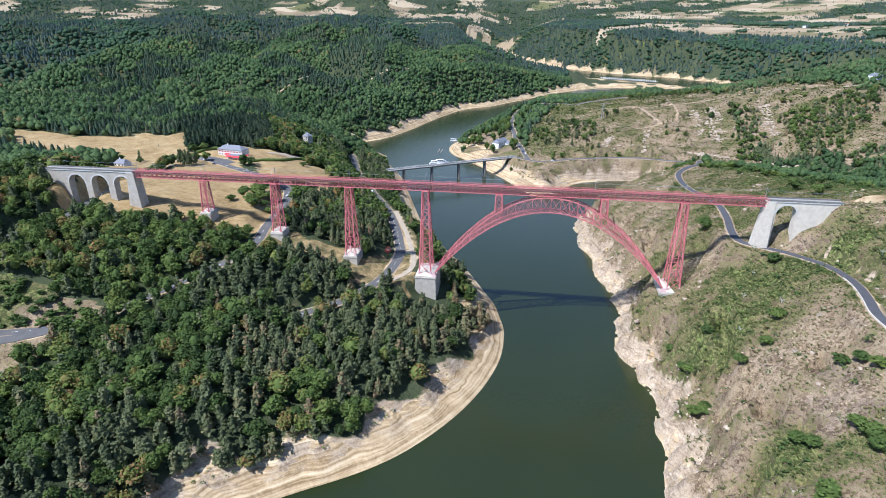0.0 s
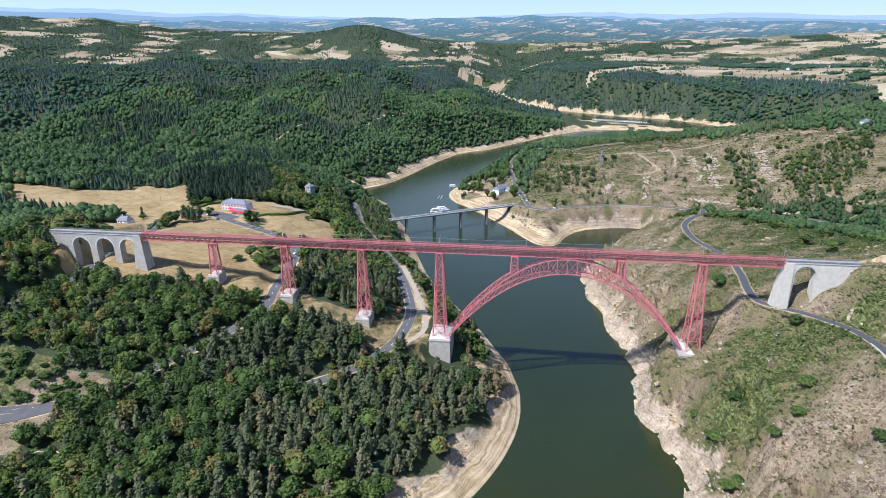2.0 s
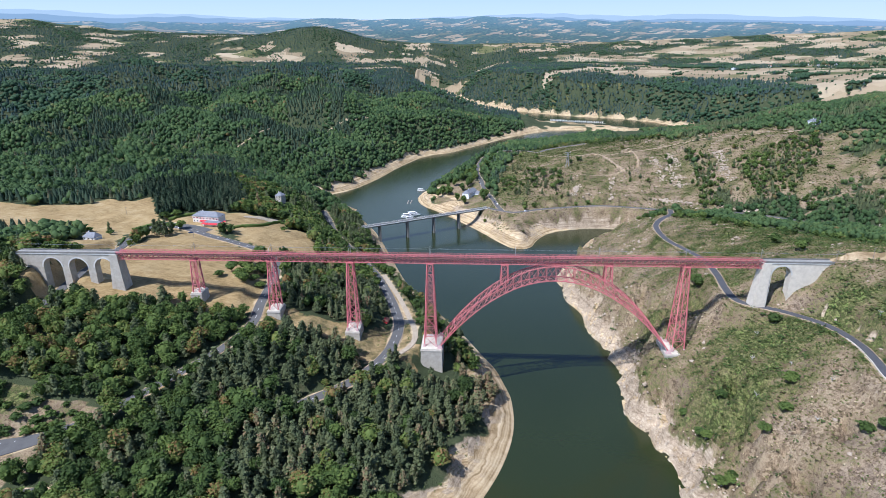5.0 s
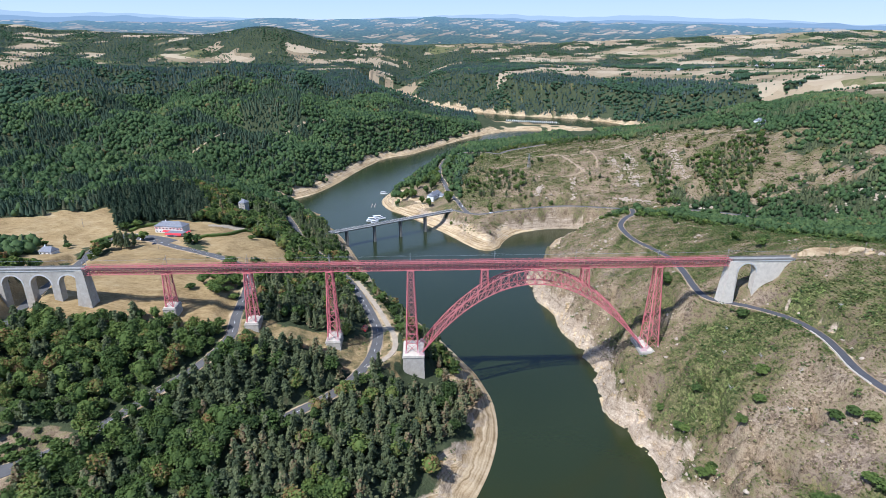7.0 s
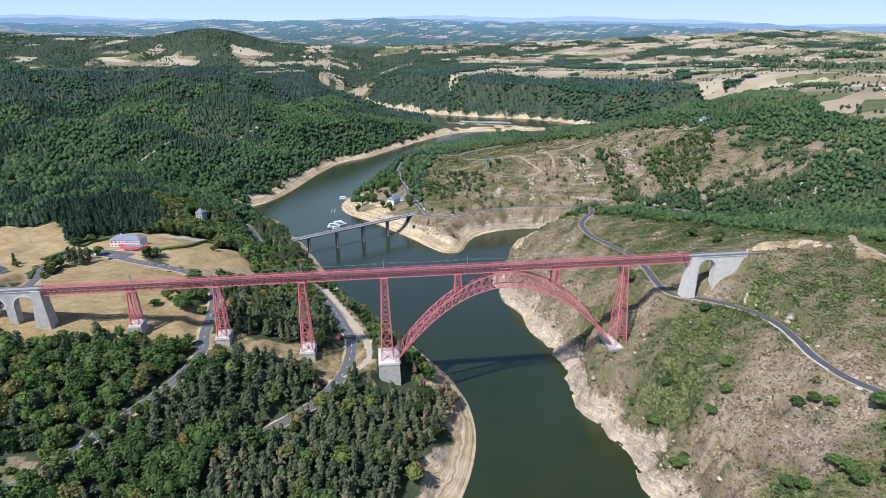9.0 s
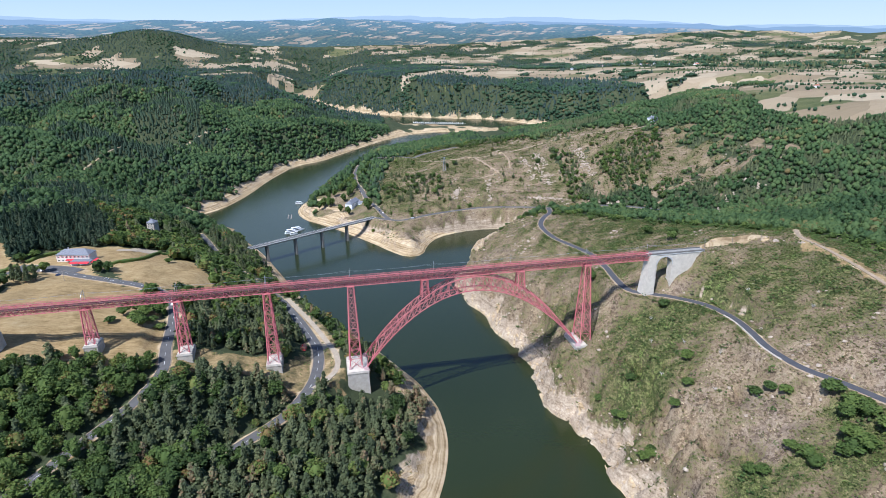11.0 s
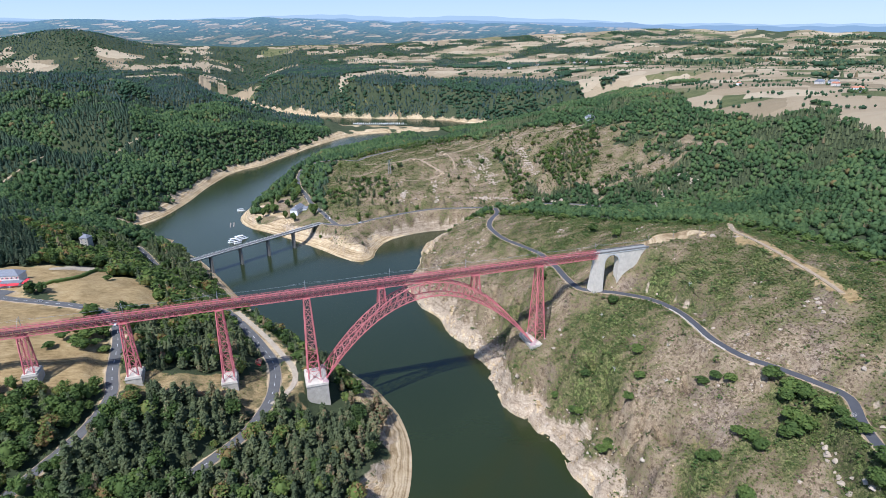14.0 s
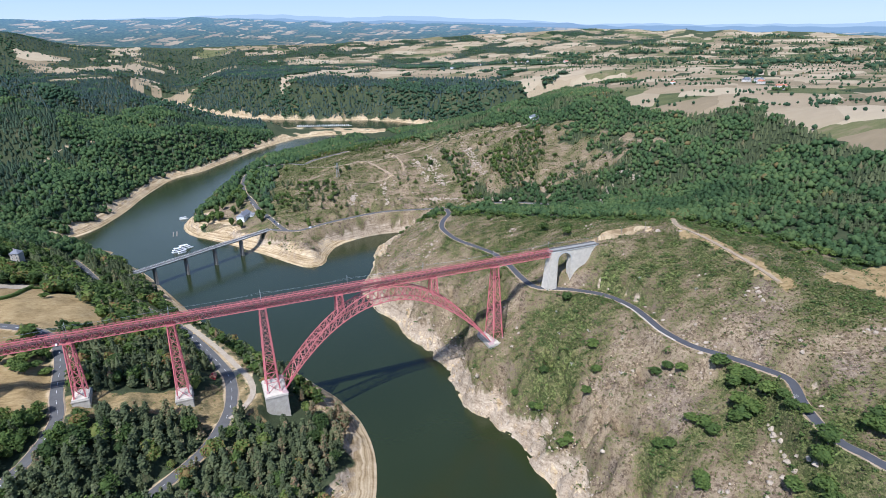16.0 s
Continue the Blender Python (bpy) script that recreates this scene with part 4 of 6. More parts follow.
def lattice_pier(x, foot, ax, ay, top, bx, by, storeys, parent, name="pier"):
    """Four raking legs with crossed bracing between them."""
    cy = (NEAR + FAR) / 2
    corner = lambda s, t, z: Vector((x + s * (ax + (bx - ax) * (z - foot) / (top - foot)), cy + t * (ay + (by - ay) * (z - foot) / (top - foot)), z))  # noqa: E731
    body = part(name, Build().box(x - bx - 0.5, cy - by - 0.5, top - 0.5, x + bx + 0.5, cy + by + 0.5, top), IRON, parent)
    ring = ((-1, -1), (1, -1), (1, 1), (-1, 1))
    for s, t in ring:
        member("leg", corner(s, t, foot), corner(s, t, top), 0.72, IRON, body)
    for k in range(storeys):
        z0, z1 = foot + (top - foot) * k / storeys, foot + (top - foot) * (k + 1) / storeys
        for (s, t), (u, v) in zip(ring, ring[1:] + ring[:1]):
            member("brace", corner(s, t, z0), corner(u, v, z1), 0.23, IRON, body)
            member("brace", corner(u, v, z0), corner(s, t, z1), 0.23, IRON, body)
            member("strut", corner(s, t, z1), corner(u, v, z1), 0.3, IRON, body)
    return body


def pedestal(x, top, hx, hy, depth, parent):
    cy = (NEAR + FAR) / 2
    block = part("pedestal", Build().frustum(x, cy, top - depth, top - 1.4, hx * 1.08, hy * 1.05, hx, hy).frustum(x, cy, top - 1.4, top - 0.7, hx + 0.35, hy + 0.35, hx + 0.35, hy + 0.35)
                 .frustum(x, cy, top - 0.7, top, hx, hy, hx - 0.3, hy - 0.3), MASONRY, parent, "squared grey granite pedestal")
    part("top_slab", Build().box(x - hx + 0.2, cy - hy + 0.2, top + 0.02, x + hx - 0.2, cy + hy - 0.2, top + 0.3), MASONRY_PALE, block, "pale lime-washed top")
    return block


for (x, foot, ax, ay), storeys in zip(PIERS, (4, 5, 7, 8, 8)):
    lattice_pier(x, foot, ax, ay, DECK_LOW, 2.0, 2.4, storeys, viaduct)
pedestal(PIERS[0][0], 83.5, 4.2, 5.6, 9, viaduct)
pedestal(PIERS[1][0], 71.0, 4.8, 6.6, 10, viaduct)
pedestal(PIERS[2][0], 56.0, 5.2, 7.6, 12, viaduct)
pedestal(1.0, 45.0, 7.6, 11.8, 25, viaduct)
pedestal(176.5, 45.0, 8.5, 11.5, 18, viaduct)

# Arch: two crescent ribs that lean towards each other
MID, HALF, SPRING = 88.7, 81.5, 46.5
UPPER, LOWER = 107.4, 97.2


def rib(u, upper, side):
    z = (UPPER if upper else LOWER) - ((UPPER if upper else LOWER) - SPRING) * u * u
    spread = 3.1 + 6.6 * (UPPER - z) / (UPPER - SPRING)
    return Vector((MID + HALF * u, (NEAR + FAR) / 2 + side * spread, z))


arch = part("arch", Build(), IRON, viaduct)
UP = [-1 + 2 * k / 30 for k in range(31)]
UP = [math.copysign(abs(u) ** 0.92, u) if u else 0.0 for u in UP]
cross = Build()
for side in (-1, 1):
    for k, (u, v) in enumerate(zip(UP[:-1], UP[1:])):
        member("arch_chord", rib(u, True, side), rib(v, True, side), 0.62, IRON, arch, 0.62)
        member("arch_chord", rib(u, False, side), rib(v, False, side), 0.62, IRON, arch, 0.62)
        if k:
            member("arch_post", rib(u, True, side), rib(u, False, side), 0.3, IRON, arch)
        if 0 < k < 29:
            member("arch_diagonal", rib(u, True, side), rib(v, False, side), 0.26, IRON, arch)
            member("arch_diagonal", rib(u, False, side), rib(v, True, side), 0.26, IRON, arch)
for k, (u, v) in enumerate(zip(UP[:-1], UP[1:])):
    for upper in (True, False):
        cross.beam(rib(u, upper, -1), rib(v, upper, 1), 0.22).beam(rib(u, upper, 1), rib(v, upper, -1), 0.22)
        cross.beam(rib(v, upper, -1), rib(v, upper, 1), 0.26)
    cross.beam(rib(v, True, -1), rib(v, False, 1), 0.18).beam(rib(v, True, 1), rib(v, False, -1), 0.18)
tagged(part("cross_bracing", cross, IRON, viaduct), kind="stuff")
for u, x in ((-1, MID - HALF), (1, MID + HALF)):
    for side in (-1, 1):
        foot = rib(u, True, side)
        part("bearing_shoe", Build().frustum(foot.x, foot.y, 44.9, 47.6, 2.2, 1.6, 0.9, 0.8), IRON_PALE, viaduct, "pale grey-pink hinge casting")
for x in (52.6, 124.8):
    u = (x - MID) / HALF
    lattice_pier(x, UPPER - (UPPER - SPRING) * u * u - 0.5, 2.6, 4.0, DECK_LOW, 2.0, 2.4, 2, viaduct, "spandrel_pier")

# Pale gusset plates at the pier feet
for x, foot, ax, ay in PIERS[2:]:
    for s in (-1, 1):
        for t in (-1, 1):
            part("foot_casting", Build().frustum(x + s * ax, 2.5 + t * ay, foot - 0.1, foot + 2.6, 1.0, 1.0, 0.5, 0.5), IRON_PALE, viaduct, "pale weathered foot casting")

# Catenary masts along the viaduct
for x in (-226, -170.5, -114.2, -57.0, 0.0, 60.0, 118.0, 177.4, 228.0):
    mast = part("catenary_mast", Build().tube((x, FAR + 0.5, DECK_TOP), (x, FAR + 0.5, DECK_TOP + 6.8), 0.16, 0.1).beam((x, FAR + 0.5, DECK_TOP + 6.0), (x, 2.4, DECK_TOP + 6.2), 0.12).beam((x, FAR + 0.5, DECK_TOP + 5.0), (x, 2.4, DECK_TOP + 5.4), 0.1), STEEL, viaduct)
    if x < 10:
        hoop = Build()
        for k in range(12):
            a, b = math.pi * k / 12, math.pi * (k + 1) / 12
            hoop.beam((x, 2.5 - 2.8 * math.cos(a), DECK_TOP + 1.2 + 4.0 * math.sin(a)), (x, 2.5 - 2.8 * math.cos(b), DECK_TOP + 1.2 + 4.0 * math.sin(b)), 0.12)
        part("hoop", hoop, STEEL, mast)


def arcade(name, x0, x1, openings, foot, parent, top=111.4):
    """A masonry wall of arches from x0 to x1: openings are (centre, half width, spring height), in order."""
    y0, y1 = -0.6, 5.6
    line = [(x0, foot(x0) - 4)]
    for c, w, spring in openings:
        line += [(c - w, foot(c - w) - 4)]
        line += [(c - w * math.cos(math.pi * k / 16), spring + w * math.sin(math.pi * k / 16)) for k in range(17)]
        line += [(c + w, foot(c + w) - 4)]
    line += [(x1, foot(x1) - 4)]
    m, verts, faces = len(line), [], []
    for y in (y0, y1):
        verts += [(x, y, z) for x, z in line] + [(x, y, top - 1.0) for x, z in line]
    for k in range(m - 1):
        i, j = k, k + 1
        if abs(line[i][0] - line[j][0]) > 1e-6:
            faces += [(i, j, m + j, m + i), (2 * m + j, 2 * m + i, 3 * m + i, 3 * m + j), (m + i, m + j, 3 * m + j, 3 * m + i)]
        faces.append((j, i, 2 * m + i, 2 * m + j))
    faces += [(0, m, 3 * m, 2 * m), (m - 1, 3 * m - 1, 4 * m - 1, 2 * m - 1)]
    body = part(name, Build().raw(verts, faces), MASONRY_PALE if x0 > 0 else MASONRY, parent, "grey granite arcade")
    part("coping", Build().box(x0, y0 - 0.45, top - 1.0, x1, y1 + 0.45, top - 0.55), CONCRETE, body)
    for y in (y0 - 0.2, y1 - 0.1):
        part("parapet", Build().box(x0, y, top - 0.55, x1, y + 0.3, top + 0.75), CONCRETE_DARK, body)
    part("ballast", Build().box(x0, y0 + 0.3, top - 0.55, x1, y1 - 0.3, top - 0.1), MASONRY_DARK, body)
    for c, w, spring in openings:
        hood = [(c - (w + e) * math.cos(math.pi * k / 16), y0 - 0.12, spring + (w + e) * math.sin(math.pi * k / 16)) for e in (0.0, 1.0) for k in range(17)]
        part("arch_ring", Build().raw(hood + [(x, y + 0.2, z) for x, y, z in hood], [(k, k + 1, 18 + k, 17 + k) for k in range(16)] + [(17 + k, 18 + k, 52 + k, 51 + k) for k in range(16)]), CONCRETE, body)
    return body


w_ground = lambda x: ground_z(x, 2.5)  # noqa: E731
arcade("masonry_arcade", -302, ABUT_W, [(-275.6, 7.0, 101.6), (-256.2, 7.0, 101.6), (-236.9, 7.0, 101.6)], w_ground, viaduct, 112.8)
arcade("masonry_abutment", ABUT_E, 274, [(240.6, 6.3, 103.6)], w_ground, viaduct, 112.9)


def battered(x0, x1, z0, u0, u1, z1):
    return Build().raw([(x0, -2.8, z0), (x1, -2.8, z0), (x1, 7.8, z0), (x0, 7.8, z0), (u0, -1.3, z1), (u1, -1.3, z1), (u1, 6.3, z1), (u0, 6.3, z1)], BOX_FACES)


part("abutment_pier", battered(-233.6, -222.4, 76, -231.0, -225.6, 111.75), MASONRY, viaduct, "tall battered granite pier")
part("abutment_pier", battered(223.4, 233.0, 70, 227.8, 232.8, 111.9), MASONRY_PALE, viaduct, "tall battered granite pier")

# ---------------------------------------------------------------- trees and woods
rng = np.random.RandomState(11)


def tree_arrays(kind, seed, clumps, leaves, core=True, sides=7, spray=1.0, lean=False):
    """Crown of a tree 1 m high and about 0.5 m wide as number arrays: a dark inner body and many small tilted leaf sprays."""
    r = np.random.RandomState(seed)
    verts, quads = [], []
    if kind == "pine":
        at = r.uniform(0.22, 1.0, clumps)
        wide = 0.21 * np.clip(1.08 - at, 0.04, 1) ** 0.75 * r.uniform(0.6, 1.15, clumps)
        centre = np.stack([wide * np.cos(t := r.uniform(0, 2 * np.pi, clumps)), wide * np.sin(t), at], -1)
        size = 0.055 + 0.05 * (1.05 - at)
    else:
        v = r.normal(size=(clumps, 3))
        v /= np.linalg.norm(v, axis=1)[:, None]
        v[:, 2] = np.abs(v[:, 2]) * np.where(r.rand(clumps) < 0.25, -0.6, 1)
        centre = v * [0.25, 0.25, 0.34] * r.uniform(0.65, 1.05, (clumps, 1)) + [0, 0, 0.6]
        centre[:, :2] += 0.05 * r.normal(size=2)
        size = r.uniform(0.075, 0.125, clumps)
    per = leaves // clumps
    for c, s in zip(centre, size):
        for _ in range(per):
            n = r.normal(size=3)
            n /= np.linalg.norm(n)
            p = c + n * s * r.uniform(0.55, 1.0) * [1, 1, 0.75]
            n = n * 0.8 + r.normal(size=3) * 0.4 + [0, 0, 0.75 if kind == "pine" else 0.28]
            n /= np.linalg.norm(n)
            a = np.cross(n, r.normal(size=3))
            a /= np.linalg.norm(a)
            b = np.cross(n, a)
            w = s * r.uniform(0.45, 0.8) * spray
            base = len(verts)
            verts += [p - a * w - b * w * 0.7, p + a * w * 0.8 - b * w * 0.5, p + a * w + b * w * 0.7, p - a * w * 0.7 + b * w]
            quads.append((base, base + 1, base + 2, base + 3))
    if core:
        rings = [(0.2, 0.04), (0.34, 0.15), (0.55, 0.19), (0.75, 0.15), (0.92, 0.05)] if kind != "pine" else [(0.18, 0.06), (0.25, 0.15), (0.5, 0.115), (0.75, 0.06), (0.95, 0.012)]
        if lean:
            rings = [(0.2, 0.13), (0.45, 0.25), (0.75, 0.2), (0.97, 0.02)] if kind != "pine" else [(0.15, 0.17), (0.5, 0.115), (1.0, 0.01)]
        base, m = len(verts), sides
        for z, w in rings:
            for k in range(m):
                q = w * r.uniform(0.75, 1.2)
                verts.append(np.array([q * math.cos(2 * math.pi * k / m), q * math.sin(2 * math.pi * k / m), z + r.uniform(-0.03, 0.03)]))
        for i in range(len(rings) - 1):
            for k in range(m):
                quads.append((base + i * m + k, base + i * m + (k + 1) % m, base + (i + 1) * m + (k + 1) % m, base + (i + 1) * m + k))
    return np.array(verts), np.array(quads)


def puff_arrays(kind, seed, sprays):
    """A crown for distant woods: a lumpy body with a few sprays."""
    return tree_arrays(kind, seed, max(1, sprays // 2), sprays, True, 5, 1.1, True)


def scatter(name, label, templates, spots, material, category="woodland", kind="stuff"):
    """Joins many crowns into one mesh. spots: x, y, z, height, width, template, turn, tone."""
    if not len(spots):
        return None
    verts, quads, tones, base = [], [], [], 0
    for k, (tv, tq) in enumerate(templates):
        mine = spots[spots[:, 5] == k]
        if not len(mine):
            continue
        c, s = np.cos(mine[:, 6])[:, None], np.sin(mine[:, 6])[:, None]
        w, h = mine[:, 4][:, None], mine[:, 3][:, None]
        x = (tv[:, 0] * c - tv[:, 1] * s) * w * 2 + mine[:, 0][:, None]
        y = (tv[:, 0] * s + tv[:, 1] * c) * w * 2 + mine[:, 1][:, None]
        z = tv[:, 2] * h + mine[:, 2][:, None]
        verts.append(np.stack([x, y, z], -1).reshape(-1, 3))
        quads.append((tq[None] + (np.arange(len(mine)) * len(tv))[:, None, None]).reshape(-1, 4) + base)
        tones.append(np.repeat(mine[:, 7], len(tv)))
        base += len(mine) * len(tv)
    me = big_mesh(name, np.concatenate(verts), np.concatenate(quads), material, None, np.concatenate(tones))
    if material is not ROCK:
        me.polygons.foreach_set("use_smooth", np.ones(len(me.polygons), bool))
    return tagged(new(name, me), label, category, kind=kind)


def jittered(x0, x1, y0, y1, step, seed):
    r = np.random.RandomState(seed)
    x, y = np.meshgrid(np.arange(x0, x1, step), np.arange(y0, y1, step))
    x, y = x.ravel() + r.uniform(-0.48, 0.48, x.size) * step, y.ravel() + r.uniform(-0.48, 0.48, y.size) * step
    return x, y


CLEAR = [(-257, 193, 30), (-225, 345, 15), (-216, 328, 12), (-328, 122, 12), (15, 530, 16), (-41, 35, 10), (-262, 160, 20), (-318, 100, 17), (-324, 112, 17), (-312, 118, 14), (-285, 158, 22), (-235, 150, 16), (-212, 140, 14), (-315, 78, 26), (-300, 95, 16)]


def wooded(x, y, d, z, gap):
    """Where forest stands."""
    ok = (d > 7) & (gap > 2.6) & ~in_any(x, y, MEADOWS + BEACH) & ~in_any(x, y, HEATH + [LAYBY]) & ~is_plateau(x, y) & ~open_slope(x, y)
    bare = 13 + 5 * wave(x, y, 60, 41) - 3 * smooth((y - 900) / 200) + 1 * smooth((-105 - y) / 50) * smooth((45 - x) / 40) + 6 * smooth((x + 5) / 20) * smooth((-30 - y) / 20) * smooth((70 - x) / 5)
    ok &= (z > bare * 0.85)
    ok &= ~((np.abs(y - 2.5) < 9) & (x > -300) & (x < 300)) & ~((np.abs(x - 2) < 17) & (y > -26) & (y < 14))
    for cx, cy, r in CLEAR:
        ok &= np.hypot(x - cx, y - cy) > r
    return ok


def make_spots(x, y, z, low, high, spread, seed, count):
    r = np.random.RandomState(seed)
    h = r.uniform(low, high, len(x))
    return np.stack([x, y, z - 0.4, h, h * r.uniform(*spread, len(x)), r.randint(0, count, len(x)).astype(float), r.uniform(0, 6.28, len(x)), np.clip(0.48 + 0.17 * wave(x, y, 260, seed % 83) + 0.16 * wave(x, y, 110, seed % 97) + 0.1 * wave(x, y, 37, seed % 89) + (0.31 if high > 13.5 else 0.13) * r.normal(size=len(x)) + 0.5 * (r.rand(len(x)) < 0.012), 0.002, 0.999)], -1)


def pine_mask(x, y, seed=51):
    return wave(x, y, 330, seed) + 0.7 * wave(x, y, 90, seed + 1) > 0.5 - 0.55 * smooth((20 - y) / 30) - 0.35 * smooth((y - 300) / 200) * smooth((500 - x) / 100) - 0.6 * smooth((y - 1300) / 300)


NEAR_BROAD = [tree_arrays("broad", s, 52, 468, True, 6, 0.48) for s in range(5)]
NEAR_PINE = [tree_arrays("pine", 10 + s, 40, 280, True, 6, 0.8) for s in range(4)]
MID_BROAD = [tree_arrays("broad", 50 + s, 20, 100, True, 6) for s in range(4)]
MID_PINE = [tree_arrays("pine", 55 + s, 20, 80, True, 6) for s in range(4)]
FAR_BROAD = [puff_arrays("broad", 20 + s, 6) for s in range(8)]
DIM_BROAD = [tree_arrays("broad", 40 + s, 3, 3, True, 5, 1.0, True) for s in range(4)]
DIM_PINE = [tree_arrays("pine", 45 + s, 1, 1, True, 5, 1.0, True) for s in range(3)]
FAR_PINE = [puff_arrays("pine", 30 + s, 6) for s in range(6)]
FRONT_BROAD = [tree_arrays("broad", 70 + s, 14, 42, True, 5, 0.85, True) for s in range(6)]
FRONT_PINE = [tree_arrays("pine", 77 + s, 18, 36, True, 5, 1.0, True) for s in range(5)]


SPRUCE_STAND = [(-395, 330), (-309, 410), (-245, 290), (-238, 232), (-285, 210), (-304, 190), (-346, 244)]


def plant(prefix, label, area, step, heights, seed, near, extra=None):
    x, y = jittered(*area, step, seed)
    z, d, gap = ground(x, y)
    ok = wooded(x, y, d, z, gap)
    if extra is not None:
        ok &= extra(x, y)
    x, y, z = x[ok], y[ok], z[ok]
    pines = pine_mask(x, y) ^ (np.random.RandomState(seed).rand(len(x)) < (0.18 if near in (2, 3) else 0.07))
    if near in (1, 4):
        pines &= ~((d[ok] < 130) & (np.random.RandomState(seed + 5).rand(len(x)) < 0.75))
    if "east" in prefix:
        pines &= (x > 500) | (y > 420)
    stand = inside(x, y, SPRUCE_STAND)
    pines &= ~stand
    low_edge = np.clip((5 + 1.1 * gap[ok]) / 11, 0.55, 1)[:, None] if near in (2, 3) else np.ones((len(x), 1))
    broad, pine = ((DIM_BROAD, DIM_PINE), (FAR_BROAD, FAR_PINE), (NEAR_BROAD, NEAR_PINE), (MID_BROAD, MID_PINE), (FRONT_BROAD, FRONT_PINE))[near]
    for suffix, kind, mask, models, tall, spread, shift, material in (
            ("_broadleaf_wood", " of oak, birch and beech", ~pines & ~stand, broad, 1.0, ((1.0, 1.35), (0.7, 1.1), (0.58, 0.82), (0.6, 0.85), (0.65, 1.0))[near], 1, LEAF if near in (2, 3) else BEECH if near else HAZED_OAK),
            ("_pine_wood", " of dark Scots pine and spruce", pines, pine, 1.12, ((0.7, 0.95), (0.56, 0.85), (0.46, 0.66), (0.46, 0.66), (0.52, 0.8))[near], 2, NEEDLE if near in (2, 3) or "east" in prefix else FIR if near else HAZED_SPRUCE),
            ("_spruce_stand", " of tall dark spruce", stand, pine, 1.3, (0.5, 0.62), 3, DARK_FIR)):
        spots = make_spots(x[mask], y[mask], z[mask], heights[0] * tall, heights[1] * tall, spread, seed + shift, len(models))
        spots[:, 3:5] *= low_edge[mask]
        scatter(prefix + suffix, label + kind, models, spots, material)
    return len(x)


def front_woods(x, y):
    return (x > -640) & (x < 60) & (y > 250) & (y < 720)


def front_east(x, y):
    return (x < 580) & (y < 480)


plant("lakeside", "dense summer woodland", (-330, 62, -240, 12), 6.3, (8, 14.5), 101, 2)
plant("hotel", "leafy woodland", (-330, 62, 12, 420), 6.0, (8, 14), 103, 3)
plant("hillside", "dense hillside forest", (-900, 420, 250, 1480), 7.1, (6.5, 12), 111, 1, lambda x, y: ((y > 420) | (x < -330)) & ~front_woods(x, y) & (x < 0.6 * (y - 600) + 300) & ~((x > 180) & (y > 1360)) & (x > -925 + 0.1 * y))
plant("front_slope", "dense slope forest above the lake", (-640, 60, 120, 720), 7.0, (7, 12.5), 113, 4, lambda x, y: front_woods(x, y) & ((y > 420) | (x < -330)) & (x < 0.6 * (y - 600) + 300))
plant("front_east", "mixed wood in a side valley", (260, 580, -200, 480), 6.3, (5.5, 9.5), 123, 4, lambda x, y: front_east(x, y) & ~((x < 500) & (y < 420) & (wave(x, y, 38, 77) + 0.6 * wave(x, y, 15, 78) > 0.35)))
plant("west_edge", "dense hill forest", (-700, -330, -160, 250), 7.6, (8, 13), 115, 1)
plant("east_slope", "dense slope forest", (260, 1060, -250, 1330), 6.5, (5.5, 9.5), 121, 1, lambda x, y: ~front_east(x, y) & ~((x < 500) & (y > 830)) & ~((x < 500) & (y < 420) & (wave(x, y, 38, 77) + 0.6 * wave(x, y, 15, 78) > 0.35)))
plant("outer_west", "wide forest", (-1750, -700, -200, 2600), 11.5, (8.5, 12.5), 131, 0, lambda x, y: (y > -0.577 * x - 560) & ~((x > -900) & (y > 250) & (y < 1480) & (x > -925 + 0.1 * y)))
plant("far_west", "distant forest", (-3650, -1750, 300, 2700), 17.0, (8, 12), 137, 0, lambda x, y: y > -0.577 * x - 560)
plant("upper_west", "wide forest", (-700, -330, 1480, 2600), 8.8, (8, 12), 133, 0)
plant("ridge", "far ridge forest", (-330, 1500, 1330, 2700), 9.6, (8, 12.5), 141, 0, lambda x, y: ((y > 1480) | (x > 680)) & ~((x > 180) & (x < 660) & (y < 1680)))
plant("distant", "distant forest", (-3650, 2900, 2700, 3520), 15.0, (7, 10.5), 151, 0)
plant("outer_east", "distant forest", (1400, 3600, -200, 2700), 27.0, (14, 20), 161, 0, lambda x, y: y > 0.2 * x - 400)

# ---------------------------------------------------------------- heath shrubs, hedges, rocks


def bush_arrays(seed, sprays):
    v, q = tree_arrays("broad", seed, 6, sprays, False, 7, 0.85)
    v = v * [1, 1, 1.15]
    v[:, 2] -= 0.28
    return v, q


BUSHES = [bush_arrays(60 + s, 24) for s in range(5)]


def tuft_arrays(seed):
    """A low cushion of four leaning sprays."""
    r = np.random.RandomState(seed)
    verts, quads = [], []
    for k in range(4):
        a = k * 1.57 + r.uniform(-0.5, 0.5)
        out, across = np.array([math.cos(a), math.sin(a), 0]), np.array([-math.sin(a), math.cos(a), 0])
        root, tip, w = out * 0.02, out * r.uniform(0.16, 0.3) + [0, 0, r.uniform(0.35, 0.75)], r.uniform(0.14, 0.24)
        verts += [root - across * w * 0.7, root + across * w * 0.7, tip + across * w, tip - across * w]
        quads.append((4 * k, 4 * k + 1, 4 * k + 2, 4 * k + 3))
    return np.array(verts), np.array(quads)


